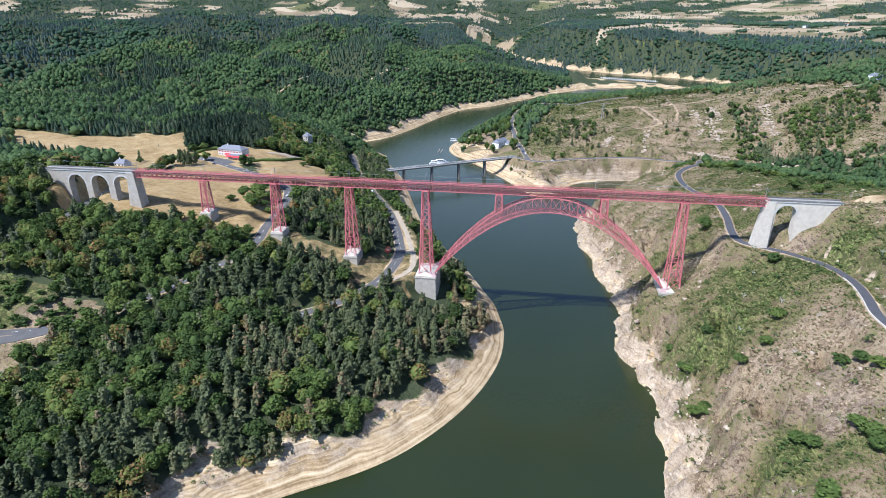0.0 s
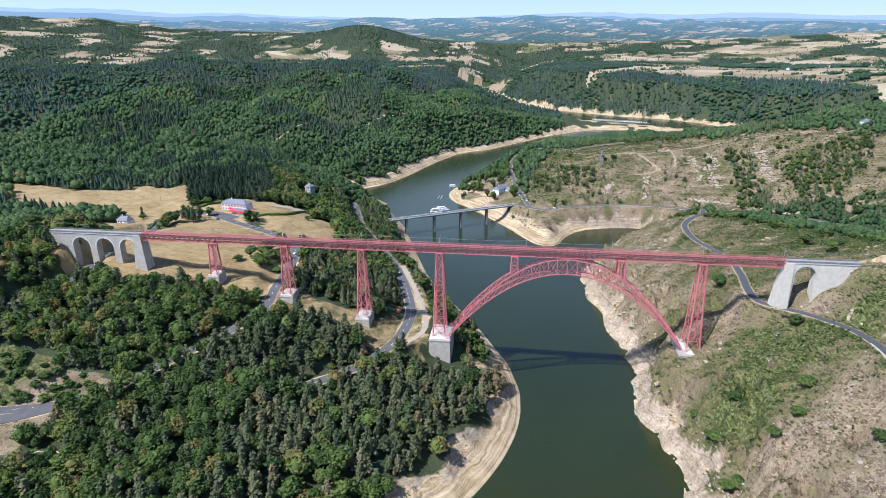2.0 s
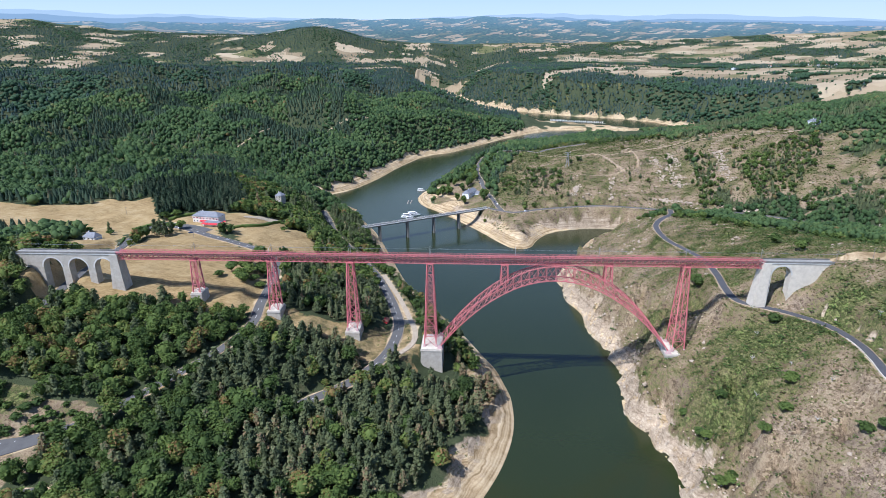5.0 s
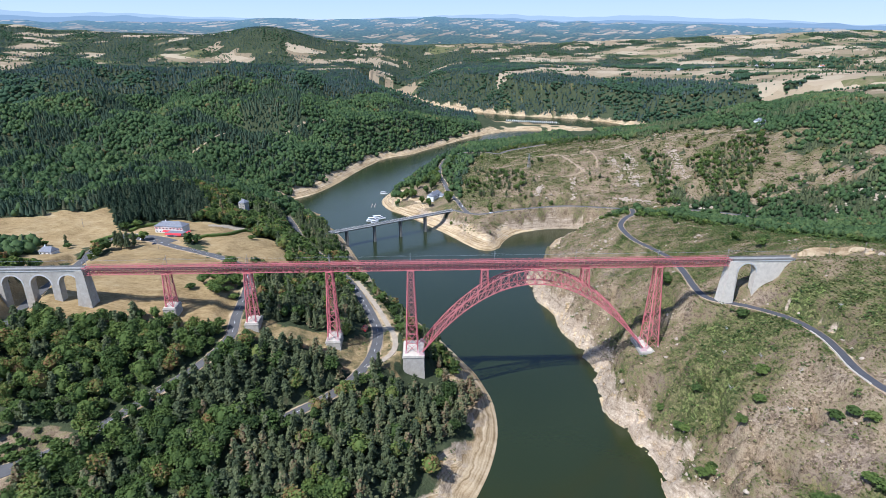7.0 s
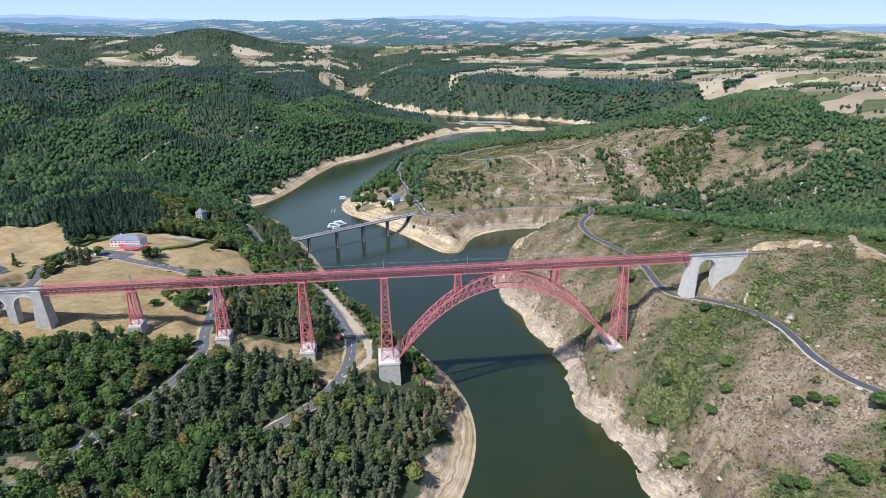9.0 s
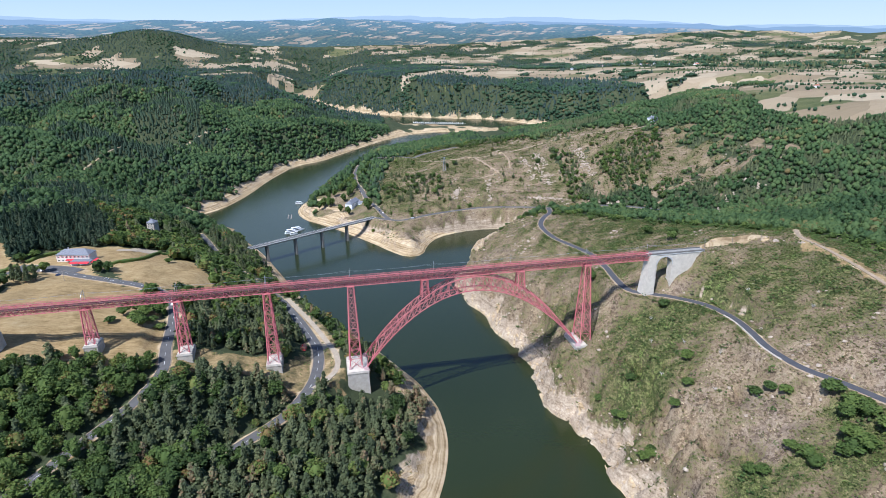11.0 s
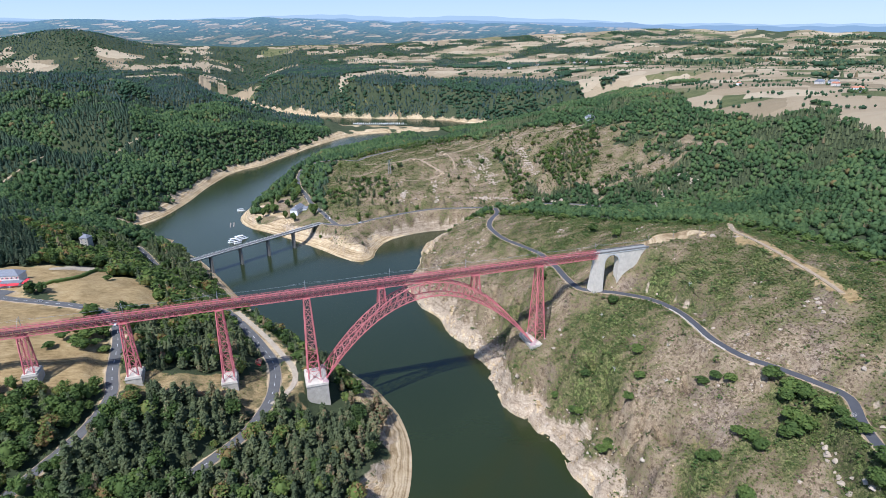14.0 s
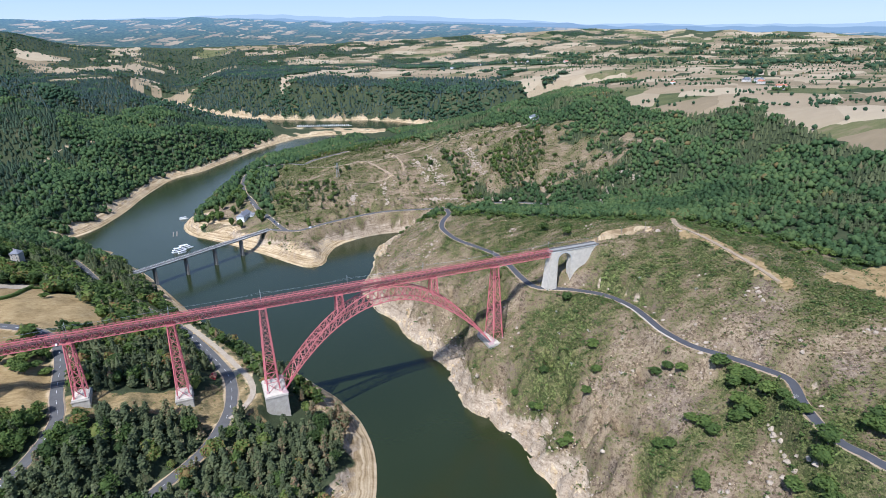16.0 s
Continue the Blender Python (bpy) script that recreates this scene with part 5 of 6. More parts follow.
TUFTS = [tuft_arrays(90 + s) for s in range(5)]
for name, area, step, sizes in (("heath_tufts", (125, 400, -262, 340), 1.5, (0.4, 1.0)), ("point_tufts", (55, 640, 380, 800), 3.0, (0.7, 1.7))):
    x, y = jittered(*area, step, 201)
    z, d, gap = ground(x, y)
    green = greenery(x, y)
    r = np.random.RandomState(7)
    ok = (in_any(x, y, HEATH) | open_slope(x, y)) & (d > 8) & (gap > 1.2) & ~in_any(x, y, MEADOWS) & (z > 9) & (r.rand(len(x)) < 0.5 + 0.45 * green)
    spots = make_spots(x[ok], y[ok], z[ok] + 0.3, *sizes, (1.0, 2.0), 202, 5)
    spots[:, 7] = np.clip((0.8 if name == "heath_tufts" else 0.62) - 0.62 * green[ok] + 0.2 * r.normal(size=len(spots)), 0.002, 0.999)
    scatter(name, "heather, dry grass tufts and low green broom", TUFTS, spots, SCRUB, "shrubs")

x, y = jittered(120, 430, -300, 420, 2.5, 205)
z, d, gap = ground(x, y)
r = np.random.RandomState(5)
green = greenery(x, y)
ok = in_any(x, y, HEATH) & (d > 9) & (gap > 1.8) & (z > 11) & ~in_any(x, y, MEADOWS[:8]) & (r.rand(len(x)) < 0.035 + 0.42 * smooth((green - 0.42) / 0.6) + 0.3 * smooth((wave(x, y, 11, 91) - 0.55) / 0.5))
spots = make_spots(x[ok], y[ok], z[ok] + 0.1, 0.9, 4.0, (0.8, 1.3), 206, 5)
scatter("hillside_thicket", "patches of green thorn and broom thicket", BUSHES, spots, THICKET, "shrubs")

GULLIES = [[(372, 592), (412, 566), (400, 486), (380, 428), (352, 438), (372, 523)], [(430, 540), (516, 565), (600, 600), (545, 512), (508, 472), (470, 420), (434, 386), (432, 436), (440, 489)],
           [(460, 384), (478, 424), (505, 415), (480, 340), (525, 350), (552, 362), (545, 270), (535, 225), (460, 270)], [(340, 404), (425, 384), (452, 300), (440, 250), (400, 330), (350, 396)], [(150, 448), (215, 462), (226, 452), (200, 436)]]
x, y = jittered(40, 680, 220, 880, 5.8, 207)
z, d, gap = ground(x, y)
r = np.random.RandomState(6)
thick = in_any(x, y, GULLIES)
thin = in_any(x, y, [[(40, 640), (95, 640), (165, 590), (170, 470), (90, 490), (60, 560)]])
top = in_any(x, y, [[(150, 760), (420, 720), (600, 640), (640, 880), (330, 900), (150, 860)]])
ok = (in_any(x, y, HEATH[1:]) | open_slope(x, y)) & (d > 14) & (gap > 3) & (r.rand(len(x)) < 0.025 + 0.85 * thick + 0.2 * thin + 0.3 * top) & (np.hypot(x - 24, y - 540) > 24)
for name, mask, material, models in (("gully_pines", r.rand(len(x)) < 0.4, NEEDLE, MID_PINE), ("gully_oaks", r.rand(len(x)) < 0.8, LEAF, MID_BROAD)):
    pick = ok & mask
    ok &= ~mask
    scatter(name, "scattered trees in clumps on a rocky brown slope", models, make_spots(x[pick], y[pick], z[pick], 4.5, 9.5, (0.6, 0.95), 208, 4), material, "trees")
x, y = jittered(100, 1100, 1650, 2150, 9, 209)
z, d, gap = ground(x, y)
r = np.random.RandomState(4)
ok = open_slope(x, y) & (d > 14) & (r.rand(len(x)) < 0.45) & ~is_plateau(x, y)
scatter("far_bank_trees", "scattered trees on the rocky far bank", DIM_BROAD, make_spots(x[ok], y[ok], z[ok], 6, 11, (0.7, 1.1), 210, 4), HAZED_SPRUCE, "trees")

x, y = jittered(-330, 70, -330, 460, 5.2, 211)
z, d, gap = ground(x, y)
r = np.random.RandomState(8)
strip = inside(x, y, HEATH[2]) & (gap > 1) & (r.rand(len(x)) < 0.75)
edge_of = (d > 9) & (gap > 0.8) & (z > 9) & ((gap < 7) | (d < 40) | in_any(x, y, MEADOWS[5:7])) & ~in_any(x, y, MEADOWS[1:5]) & ~((x < -185) & (y > 95)) & (r.rand(len(x)) < 0.75) & ~((np.abs(y - 2.5) < 11) & (np.abs(x) < 14))
scatter("verge_bushes", "green hazel and bramble bushes on a rough verge", MID_BROAD, make_spots(x[strip], y[strip], z[strip] - 0.6, 2.4, 6.0, (0.9, 1.4), 213, 4), LEAF, "shrubs")
scatter("roadside_shrubs", "green undergrowth along roads and banks", BUSHES, make_spots(x[edge_of], y[edge_of], z[edge_of], 1.0, 3.4, (0.6, 1.0), 212, 4), LEAF, "shrubs")

# Young trees along the edge of the heath
edge_run = rounded([(236, 440), (262, 330), (300, 220), (385, 100), (435, 10), (430, -60), (415, -150), (405, -260)], 2)
r = np.random.RandomState(19)
pick = r.randint(0, len(edge_run) - 1, 420)
u = r.rand(420)[:, None]
at = edge_run[pick] * (1 - u) + edge_run[pick + 1] * u + r.normal(size=(420, 2)) * [11, 11] + [-6, -2]
x, y = at[:, 0], at[:, 1]
z, d, gap = ground(x, y)
ok = (gap > 2.5) & (d > 12) & ~in_any(x, y, MEADOWS)
scatter("edge_thicket", "young green trees and bramble along a heath edge", MID_BROAD, make_spots(x[ok], y[ok], z[ok] - 0.3, 2.2, 7.0, (0.7, 1.2), 214, 4), LEAF, "shrubs")

# Hedges and copses of the farmland
x, y = jittered(690, 3600, -200, 3500, 11, 221)
ok = is_plateau(x, y)
x, y = x[ok], y[ok]
tone_here, gap_here = field_tone(x, y)
copse = wave(x, y, 260, 71) + 0.7 * wave(x, y, 90, 72)
line = np.mod(np.sin(np.floor(x / 140) * 3.7 + np.floor(y / 90) * 9.1) * 437.5, 1.0)
r = np.random.RandomState(9)
ok = ((gap_here < 6) & (line > 0.35) & (r.rand(len(x)) < 0.9)) | (copse > 1.25) | (r.rand(len(x)) < 0.004)
z, d, gap = ground(x[ok], y[ok])
scatter("hedgerow_trees", "hedgerows and copses between dry fields", DIM_BROAD, make_spots(x[ok], y[ok], z, 4, 8.5, (0.6, 0.95), 222, 4), HAZED_OAK, "hedges")
x, y = jittered(-2900, 700, 1400, 3540, 15, 223)
ok = is_plateau(x, y)
x, y = x[ok], y[ok]
tone_here, gap_here = field_tone(x, y)
copse = wave(x, y, 260, 73) + 0.7 * wave(x, y, 90, 74)
ok = ((gap_here < 8) & (np.random.RandomState(10).rand(len(x)) < 0.6)) | (copse > 0.7)
z, d, gap = ground(x[ok], y[ok])
scatter("distant_hedges", "far hedgerows and copses between fields", DIM_BROAD, make_spots(x[ok], y[ok], z, 5, 9, (0.7, 1.1), 224, 4), HAZED_OAK, "hedges")


def rock_arrays(seed):
    r = np.random.RandomState(seed)
    rings, m, verts = [(0.0, 0.5), (0.3, 0.52), (0.62, 0.36), (0.8, 0.08)], 6, []
    for z, w in rings:
        for k in range(m):
            q = w * r.uniform(0.6, 1.25)
            verts.append([q * math.cos(2 * math.pi * k / m), q * math.sin(2 * math.pi * k / m) * 0.8, z + r.uniform(-0.14, 0.14)])
    quads = [(i * m + k, i * m + (k + 1) % m, (i + 1) * m + (k + 1) % m, (i + 1) * m + k) for i in range(3) for k in range(m)]
    return np.array(verts), np.array(quads)


STONES = [rock_arrays(80 + s) for s in range(5)]
x, y = jittered(112, 260, -430, 420, 2.7, 231)
z, d, gap = ground(x, y)
r = np.random.RandomState(12)
ok = (d > 0.5) & (d < 22) & (z < 26) & (r.rand(len(x)) < 0.62)
scatter("shore_rocks", "pale broken rocks along the steep drained bank", STONES, make_spots(x[ok], y[ok], z[ok] - 0.1, 0.4, 1.7, (0.5, 1.0), 232, 5), ROCK, "rocks")
x, y = jittered(150, 640, -330, 760, 5.5, 233)
z, d, gap = ground(x, y)
crag = wave(x, y, 75, 81) + 0.8 * wave(x, y, 24, 82)
ok = (in_any(x, y, HEATH) | open_slope(x, y)) & (d > 20) & (gap > 2) & (crag > 0.85) & (greenery(x, y) < 0.5)
scatter("hill_crags", "grey-brown rock ribs in the heath", STONES, make_spots(x[ok], y[ok], z[ok] - 0.1, 0.9, 2.2, (0.6, 1.1), 234, 5), ROCK, "rocks")
x, y = jittered(222, 285, -215, 5, 2.2, 237)
z, d, gap = ground(x, y)
_, level = near_road(x, y, 12)
ok = (gap > 0.8) & (gap < 6.5) & (z > level + 0.3) & (np.random.RandomState(15).rand(len(x)) < 0.5)
scatter("cutting_rocks", "pale crumbling rock in a road cutting", STONES, make_spots(x[ok], y[ok], z[ok] - 0.1, 0.5, 1.7, (0.6, 1.2), 238, 5), ROCK, "rocks")
r = np.random.RandomState(14)
ribs = []
for (ax, ay), (bx, by), count, wide in (((356, 604), (343, 498), 150, 9), ((423, 578), (418, 498), 100, 6), ((195, 515), (180, 484), 40, 3), ((538, 315), (494, 270), 80, 5), ((569, 334), (574, 300), 60, 6), ((330, 600), (322, 520), 60, 5), ((250, 540), (236, 478), 50, 4), ((372, 440), (420, 398), 60, 4), ((300, 470), (360, 445), 60, 4)):
    u = r.rand(count)
    ribs.append(np.stack([ax + (bx - ax) * u + wide * r.normal(size=count) * 0.6, ay + (by - ay) * u + 2 * r.normal(size=count)], -1))
x, y = np.concatenate(ribs).T
z, d, gap = ground(x, y)
ok = gap > 1
scatter("rock_ribs", "pale broken rock ribs running down a brown slope", STONES, make_spots(x[ok], y[ok], z[ok] - 0.1, 0.8, 2.8, (0.6, 1.3), 235, 5), ROCK, "rocks")
for k, (px, py, h) in enumerate([(233, -205, 2.4), (231, -208, 2.8), (229, -210, 1.8), (230, -213, 2.4), (227, -216, 1.5), (226, -219, 2.0), (224, -222, 2.6), (226, -225, 1.6), (222, -228, 2.4), (225, -231, 2.2), (224, -235, 2.3), (222, -239, 1.8), (234, -202, 1.5), (232, -211, 1.3), (306, -129, 2.4), (303, -133, 1.8), (301, -137, 2.4), (286, -176, 2.0), (279, -183, 2.0), (256, -213, 1.8), (309, -126, 1.6), (298, -86, 1.6), (301, -89, 1.4)]):
    tv, tq = STONES[k % 5]
    me = mesh_from("boulder", tv * [h * 1.6, h * 1.5, h], [tuple(f) for f in tq] + [tuple(range(18, 24))], ROCK)
    ob = new("boulder", me)
    ob.matrix_world = pose(px, py, ground_z(px, py) - 0.5, 0, 0, k * 47)
    tagged(ob, "big pale sunlit rock among heath bushes", "rock", "rocks on the hillside")

# ---------------------------------------------------------------- single trees
def tree_thing(kind, seed, height_m, width, label):
    tv, tq = tree_arrays(kind, seed, 60, 600, True, 7, 0.66)
    tree = thing("pine_tree" if kind == "pine" else "tree", (0, 0, 0), label, "tree", "single trees")
    trunk = Build().tube((0, 0, -0.6), (0.1, 0.05, height_m * 0.32), height_m * 0.024, height_m * 0.017).tube((0.1, 0.05, height_m * 0.32), (0, 0, height_m * 0.8), height_m * 0.017, height_m * 0.006)
    for k in range(5):
        a, h = k * 2.4 + seed, height_m * (0.3 + 0.08 * k)
        trunk.tube((0.05, 0, h), (math.cos(a) * width * 0.3, math.sin(a) * width * 0.3, h + height_m * 0.14), height_m * 0.008, height_m * 0.003, 5)
    part("trunk", trunk, BARK, tree)
    part("crown", big_mesh("crown", tv * [width * 2, width * 2, height_m], tq, NEEDLE if kind == "pine" else LEAF), None, tree)
    return tree


MODELS = [tree_thing("broad", 301, 8, 7.5, "round-crowned green tree standing alone in dry grass"), tree_thing("broad", 302, 5.5, 6.5, "small bushy green tree on a dry slope"),
          tree_thing("pine", 303, 11, 4.6, "dark green pine standing on dry ground"), tree_thing("broad", 304, 10, 9.0, "large leafy green tree beside a road"), tree_thing("broad", 305, 15, 7.5, "tall full-crowned green tree near the water")]
SINGLES = [(-271, 158, 3), (-268, 170, 3), (-388, 272, 0), (-347, 144, 1), (-323, 140, 1), (-298, 200, 3), (-290, 206, 3), (-160, 60, 3), (-152, 52, 3), (-146, 64, 3), (-140, 40, 1), 
           (-164, 72, 3), (-168, 190, 1), (-172, 40, 1), (-150, 36, 3), (-146, 46, 1), (-156, 42, 3), (-166, 50, 3), (-158, 70, 3), (-151, 74, 1), (-24, -30, 3), (216, -75, 1), (218, -73, 1), 
           (171, -47, 1), (174, -67, 1), (176, -72, 1), (175, -109, 1), (177, -106, 1), (205, -95, 1), (212, 62, 3), (214, 70, 0), (190, -105, 1), (170, -110, 1), (186, -60, 1), (230, -20, 0), 
           (250, 40, 1), (245, -156, 3), (246, -169, 3), (247, -178, 3), (235, -184, 3), (235, -191, 3), (247, -188, 3), (230, -189, 3), (228, -236, 3), 
           (257, -239, 3), (268, -238, 3), (258, -243, 3), (262, -236, 3), (227, -186, 0), (214, -184, 0), (215, -179, 0), 
           (193, -202, 0), (214, -233, 0), (224, -238, 3), (221, -245, 3), (218, -251, 3), (243, -172, 0), (225, -128, 1), (234, -140, 1), (231, -132, 1), (214, -170, 1), (194, -168, 1), (242, -214, 1), 
           (191, -203, 1), (245, -200, 1), (240, -208, 1), (198, -172, 1)]
for k, (px, py, model) in enumerate(SINGLES):
    copy_thing(MODELS[model], pose(px, py, ground_z(px, py), 0, 0, k * 71))
r = np.random.RandomState(77)
x, y = jittered(40, 520, 440, 860, 13, 241)
z, d, gap = ground(x, y)
dense = in_any(x, y, [[(40, 640), (95, 640), (165, 590), (170, 470), (90, 490), (60, 560)]]) & (r.rand(len(x)) < 0.55)
ok = in_any(x, y, HEATH[1:3]) & (d > 12) & (gap > 3) & dense & (np.hypot(x - 24, y - 540) > 22)
for px, py, pz in list(zip(x[ok], y[ok], z[ok]))[:70]:
    copy_thing(MODELS[int(r.choice([0, 1, 2, 2]))], pose(px, py, pz, 0, 0, r.uniform(0, 360)))
for px, py in [(-29, 557), (-22, 566), (-8, 563), (-13, 592), (-4, 609), (8, 631), (17, 652), (-12, 568), (4, 528), (-14, 560), (-20, 575), (43, 522), (30, 678), (52, 700), (62, 722), (70, 745), (46, 500), (50, 508), (12, 575), (20, 588), (26, 600), (30, 612), (34, 625), (30, 640), (26, 655), (22, 600)]:
    copy_thing(MODELS[4], pose(px, py, ground_z(px, py), 0, 0, px * 31))
fir = tree_thing("pine", 306, 15, 6.0, "tall dark fir beside the lake road")
for k, (px, py) in enumerate([(-111, 253), (-107, 258), (-105, 272), (-99, 268), (-95, 261), (-103, 247), (-98, 254), (-92, 248), (-88, 240), (-84, 231), (-80, 223), (-112, 262), (-279, 141), (-273, 138), (-266, 136), (-270, 145), (-282, 149), (-263, 143), (-276, 147), (-268, 140)]):
    copy_thing(fir, pose(px, py, ground_z(px, py), 0, 0, k * 53))
fir.matrix_world = pose(-116, 268, ground_z(-116, 268))
for model in MODELS:
    model.matrix_world = pose(*{0: (286, 60, ground_z(286, 60)), 1: (300, 80, ground_z(300, 80)), 2: (-330, 150, ground_z(-330, 150)), 3: (290, 110, ground_z(290, 110)), 4: (16, 505, ground_z(16, 505))}[MODELS.index(model)])
gold = tree_thing("broad", 309, 5, 9.0, "golden-yellow tree on the heath slope")
gold.matrix_world = pose(552, 486, ground_z(552, 486))
gold.children[1].data.materials[0] = GOLD

dead = thing("dead_shrub", label="bleached leafless shrub on the dry heath", category="dead shrub", group="dead shrubs")
limbs = Build().tube((0, 0, -0.5), (0.1, 0, 1.5), 0.13, 0.09, 6)
for k in range(8):
    a, h = k * 2.3, 0.8 + 0.1 * k
    tip = Vector((1.5 * math.cos(a), 1.5 * math.sin(a), h + 1.3))
    limbs.tube((0.07, 0, h), tip, 0.07, 0.03, 5).tube(tip * 0.6 + Vector((0, 0, 0.3)), tip + Vector((math.sin(a), 0.5, 0.5)), 0.04, 0.015, 4)
part("branches", limbs, DRY_WOOD, dead)
DEAD = [(220, -23), (209, -44), (198, -77), (274, -52), (231, -88), (249, -203), (247, -168), (224, -60), (212, -112), (286, -96)]
for k, (px, py) in enumerate(DEAD[1:]):
    copy_thing(dead, pose(px, py, ground_z(px, py), 0, 0, k * 67))
dead.matrix_world = pose(*DEAD[0], ground_z(*DEAD[0]))

# ---------------------------------------------------------------- road bridge over the lake arm
A, B = Vector((-122, 346.5, 24.6)), Vector((52, 452, 25.0))
along = (B - A).normalized()
side = Vector((along.y, -along.x, 0)).normalized()
road_bridge = thing("road_bridge", label="flat pale concrete road bridge on slender dark piers", category="bridge")


def slab(a, b, half, z0, z1):
    return Build().raw([p + side * s + Vector((0, 0, z)) for z in (z0, z1) for p, s in ((a, half), (b, half), (b, -half), (a, -half))], BOX_FACES)


part("girder", slab(A, B, 2.8, -2.2, -0.5), CONCRETE_DARK, road_bridge)
part("deck", slab(A, B, 4.4, -0.5, 0.0), CONCRETE, road_bridge)
part("carriageway", slab(A, B, 3.2, 0.004, 0.06), ASPHALT_OLD, road_bridge, "grey asphalt carriageway")
for s in (-4.2, 4.2):
    part("guard_rail", slab(A + side * s, B + side * s, 0.08, 0.55, 0.95), CONCRETE, road_bridge)
    for k in range(40):
        p = A + (B - A) * (k / 39) + side * s
        if s > 0:
            part("rail_post", Build().box(p.x - 0.08, p.y - 0.08, p.z, p.x + 0.08, p.y + 0.08, p.z + 0.95), STEEL, road_bridge)
for px, py in ((-96, 362), (-61, 384), (-26, 405), (9, 426)):
    pier = part("pier", Build().raw([Vector((px, py, z)) + along * u * w + side * v * 3.0 for z, w in ((-13, 1.3), (22.6, 1.1)) for u, v in ((-1, 1), (1, 1), (1, -1), (-1, -1))], BOX_FACES), CONCRETE_DARK, road_bridge, "dark stained concrete pier")
part("abutment", Build().raw([Vector((48, 449.5, z)) + along * u * 3.5 + side * v * 4.3 for z in (8, 22.6) for u, v in ((-1, 1), (1, 1), (1, -1), (-1, -1))], BOX_FACES), CONCRETE, road_bridge)

# ---------------------------------------------------------------- houses


def house(name, place, turn, length, width, eaves, ridge, walls, roof, label, category="house", hip=0.0, cols=4, rows=2, parent_kind=""):
    """A house with pitched (or hipped) roof, windows with frames on its long sides, a door and a chimney."""
    h = thing(name, place, label, category, turn=turn)
    l, w = length / 2, width / 2
    gables = [] if hip else [(-l, 0, ridge - 0.3), (l, 0, ridge - 0.3)]
    verts = [(-l, -w, -3), (l, -w, -3), (l, w, -3), (-l, w, -3), (-l, -w, eaves), (l, -w, eaves), (l, w, eaves), (-l, w, eaves)] + gables
    faces = BOX_FACES[:1] + BOX_FACES[2:] + ([(4, 8, 7), (5, 6, 9)] if gables else [])
    part("wall", Build().raw(verts, faces), walls, h)
    o, inset = 0.5, hip * w
    top = [(-l - o, -w - o, eaves - 0.1), (l + o, -w - o, eaves - 0.1), (l + o, w + o, eaves - 0.1), (-l - o, w + o, eaves - 0.1), (-l - (0 if hip else o) + inset, 0, ridge), (l + (0 if hip else o) - inset, 0, ridge)]
    lower = [(x, y, z - 0.25) for x, y, z in top]
    slab_faces = [(0, 1, 5, 4), (2, 3, 4, 5), (1, 2, 5), (3, 0, 4)]
    roof_ob = part("roof", Build().raw(top + lower, slab_faces + [tuple(i + 6 for i in f[::-1]) for f in slab_faces] + [(0, 6, 7, 1), (1, 7, 8, 2), (2, 8, 9, 3), (3, 9, 6, 0)]), roof, h)
    part("chimney", Build().box(-l * 0.4 - 0.4, -0.4, ridge - 1.2, -l * 0.4 + 0.4, 0.4, ridge + 1.1), walls, roof_ob)
    for row in range(rows):
        z = 1.0 + row * (eaves - 0.6) / rows
        for col in range(cols):
            x = -l + length * (col + 0.5) / cols
            for s in (-1, 1):
                frame_ob = part("window", Build().box(x - 0.75, s * w - 0.06, z - 0.1, x + 0.75, s * w + 0.06, z + 1.5), WHITE, h)
                part("pane", Build().box(x - 0.6, s * w - 0.09, z, x + 0.6, s * w + 0.09, z + 1.4), GLASS, frame_ob)
    part("door", Build().box(-l * 0.15 - 0.6, -w - 0.1, -0.2, -l * 0.15 + 0.6, -w + 0.1, 2.1), WOOD_POLE, h)
    return h


hz = ground_z(-252, 192)
hotel = house("hotel", (-250, 197, hz), -11, 31, 12, 7.4, 11.4, PLASTER, SLATE, "two-storey cream hotel with hipped slate roof and red awnings", "hotel", 1.0, 8, 2)
part("terrace_wing", Build().box(2, -14, -3, 20, -6.1, 2.9), WHITE, hotel)
part("terrace_roof", Build().box(1.6, -14.4, 2.9, 20.4, -6.1, 3.2), SLATE, hotel)
for x0, x1, y0, y1 in ((2.2, 9.8, -17.2, -14.1), (10.4, 20, -17.2, -14.1), (-6, 1.2, -8.6, -6.1), (20.6, 23.6, -14, -4)):
    part("awning", Build().raw([(x0, y0, 2.3), (x1, y0, 2.3), (x1, y1, 3.3), (x0, y1, 3.3), (x0, y0, 2.1), (x1, y0, 2.1), (x1, y1, 3.1), (x0, y1, 3.1)], BOX_FACES), RED, hotel, "red fabric awning")
part("dormer", Build().box(-12.5, -2.6, 8.4, -9.5, -1.0, 10.2), SLATE, hotel)
for col in range(8):
    x = -15.5 + 31 * (col + 0.5) / 8
    for side_x in (x - 1.3, x + 0.85):
        part("shutter", Build().box(side_x, -6.12, 4.4, side_x + 0.45, -6.0, 5.9), RED, hotel, "red window shutter")
house("tower_house", (-222, 344, ground_z(-222, 344)), -20, 9, 9, 9.5, 13.5, MASONRY, SLATE, "tall narrow grey stone house with slate roof among trees", "house", 0.9, 2, 3)
house("lodge", (-329, 122, ground_z(-329, 122)), -12, 13, 9, 3.2, 7.0, WHITE, SLATE, "small white lodge with grey roof beside a field", "house", 0.5, 3, 1)
rz = ground_z(26, 540)
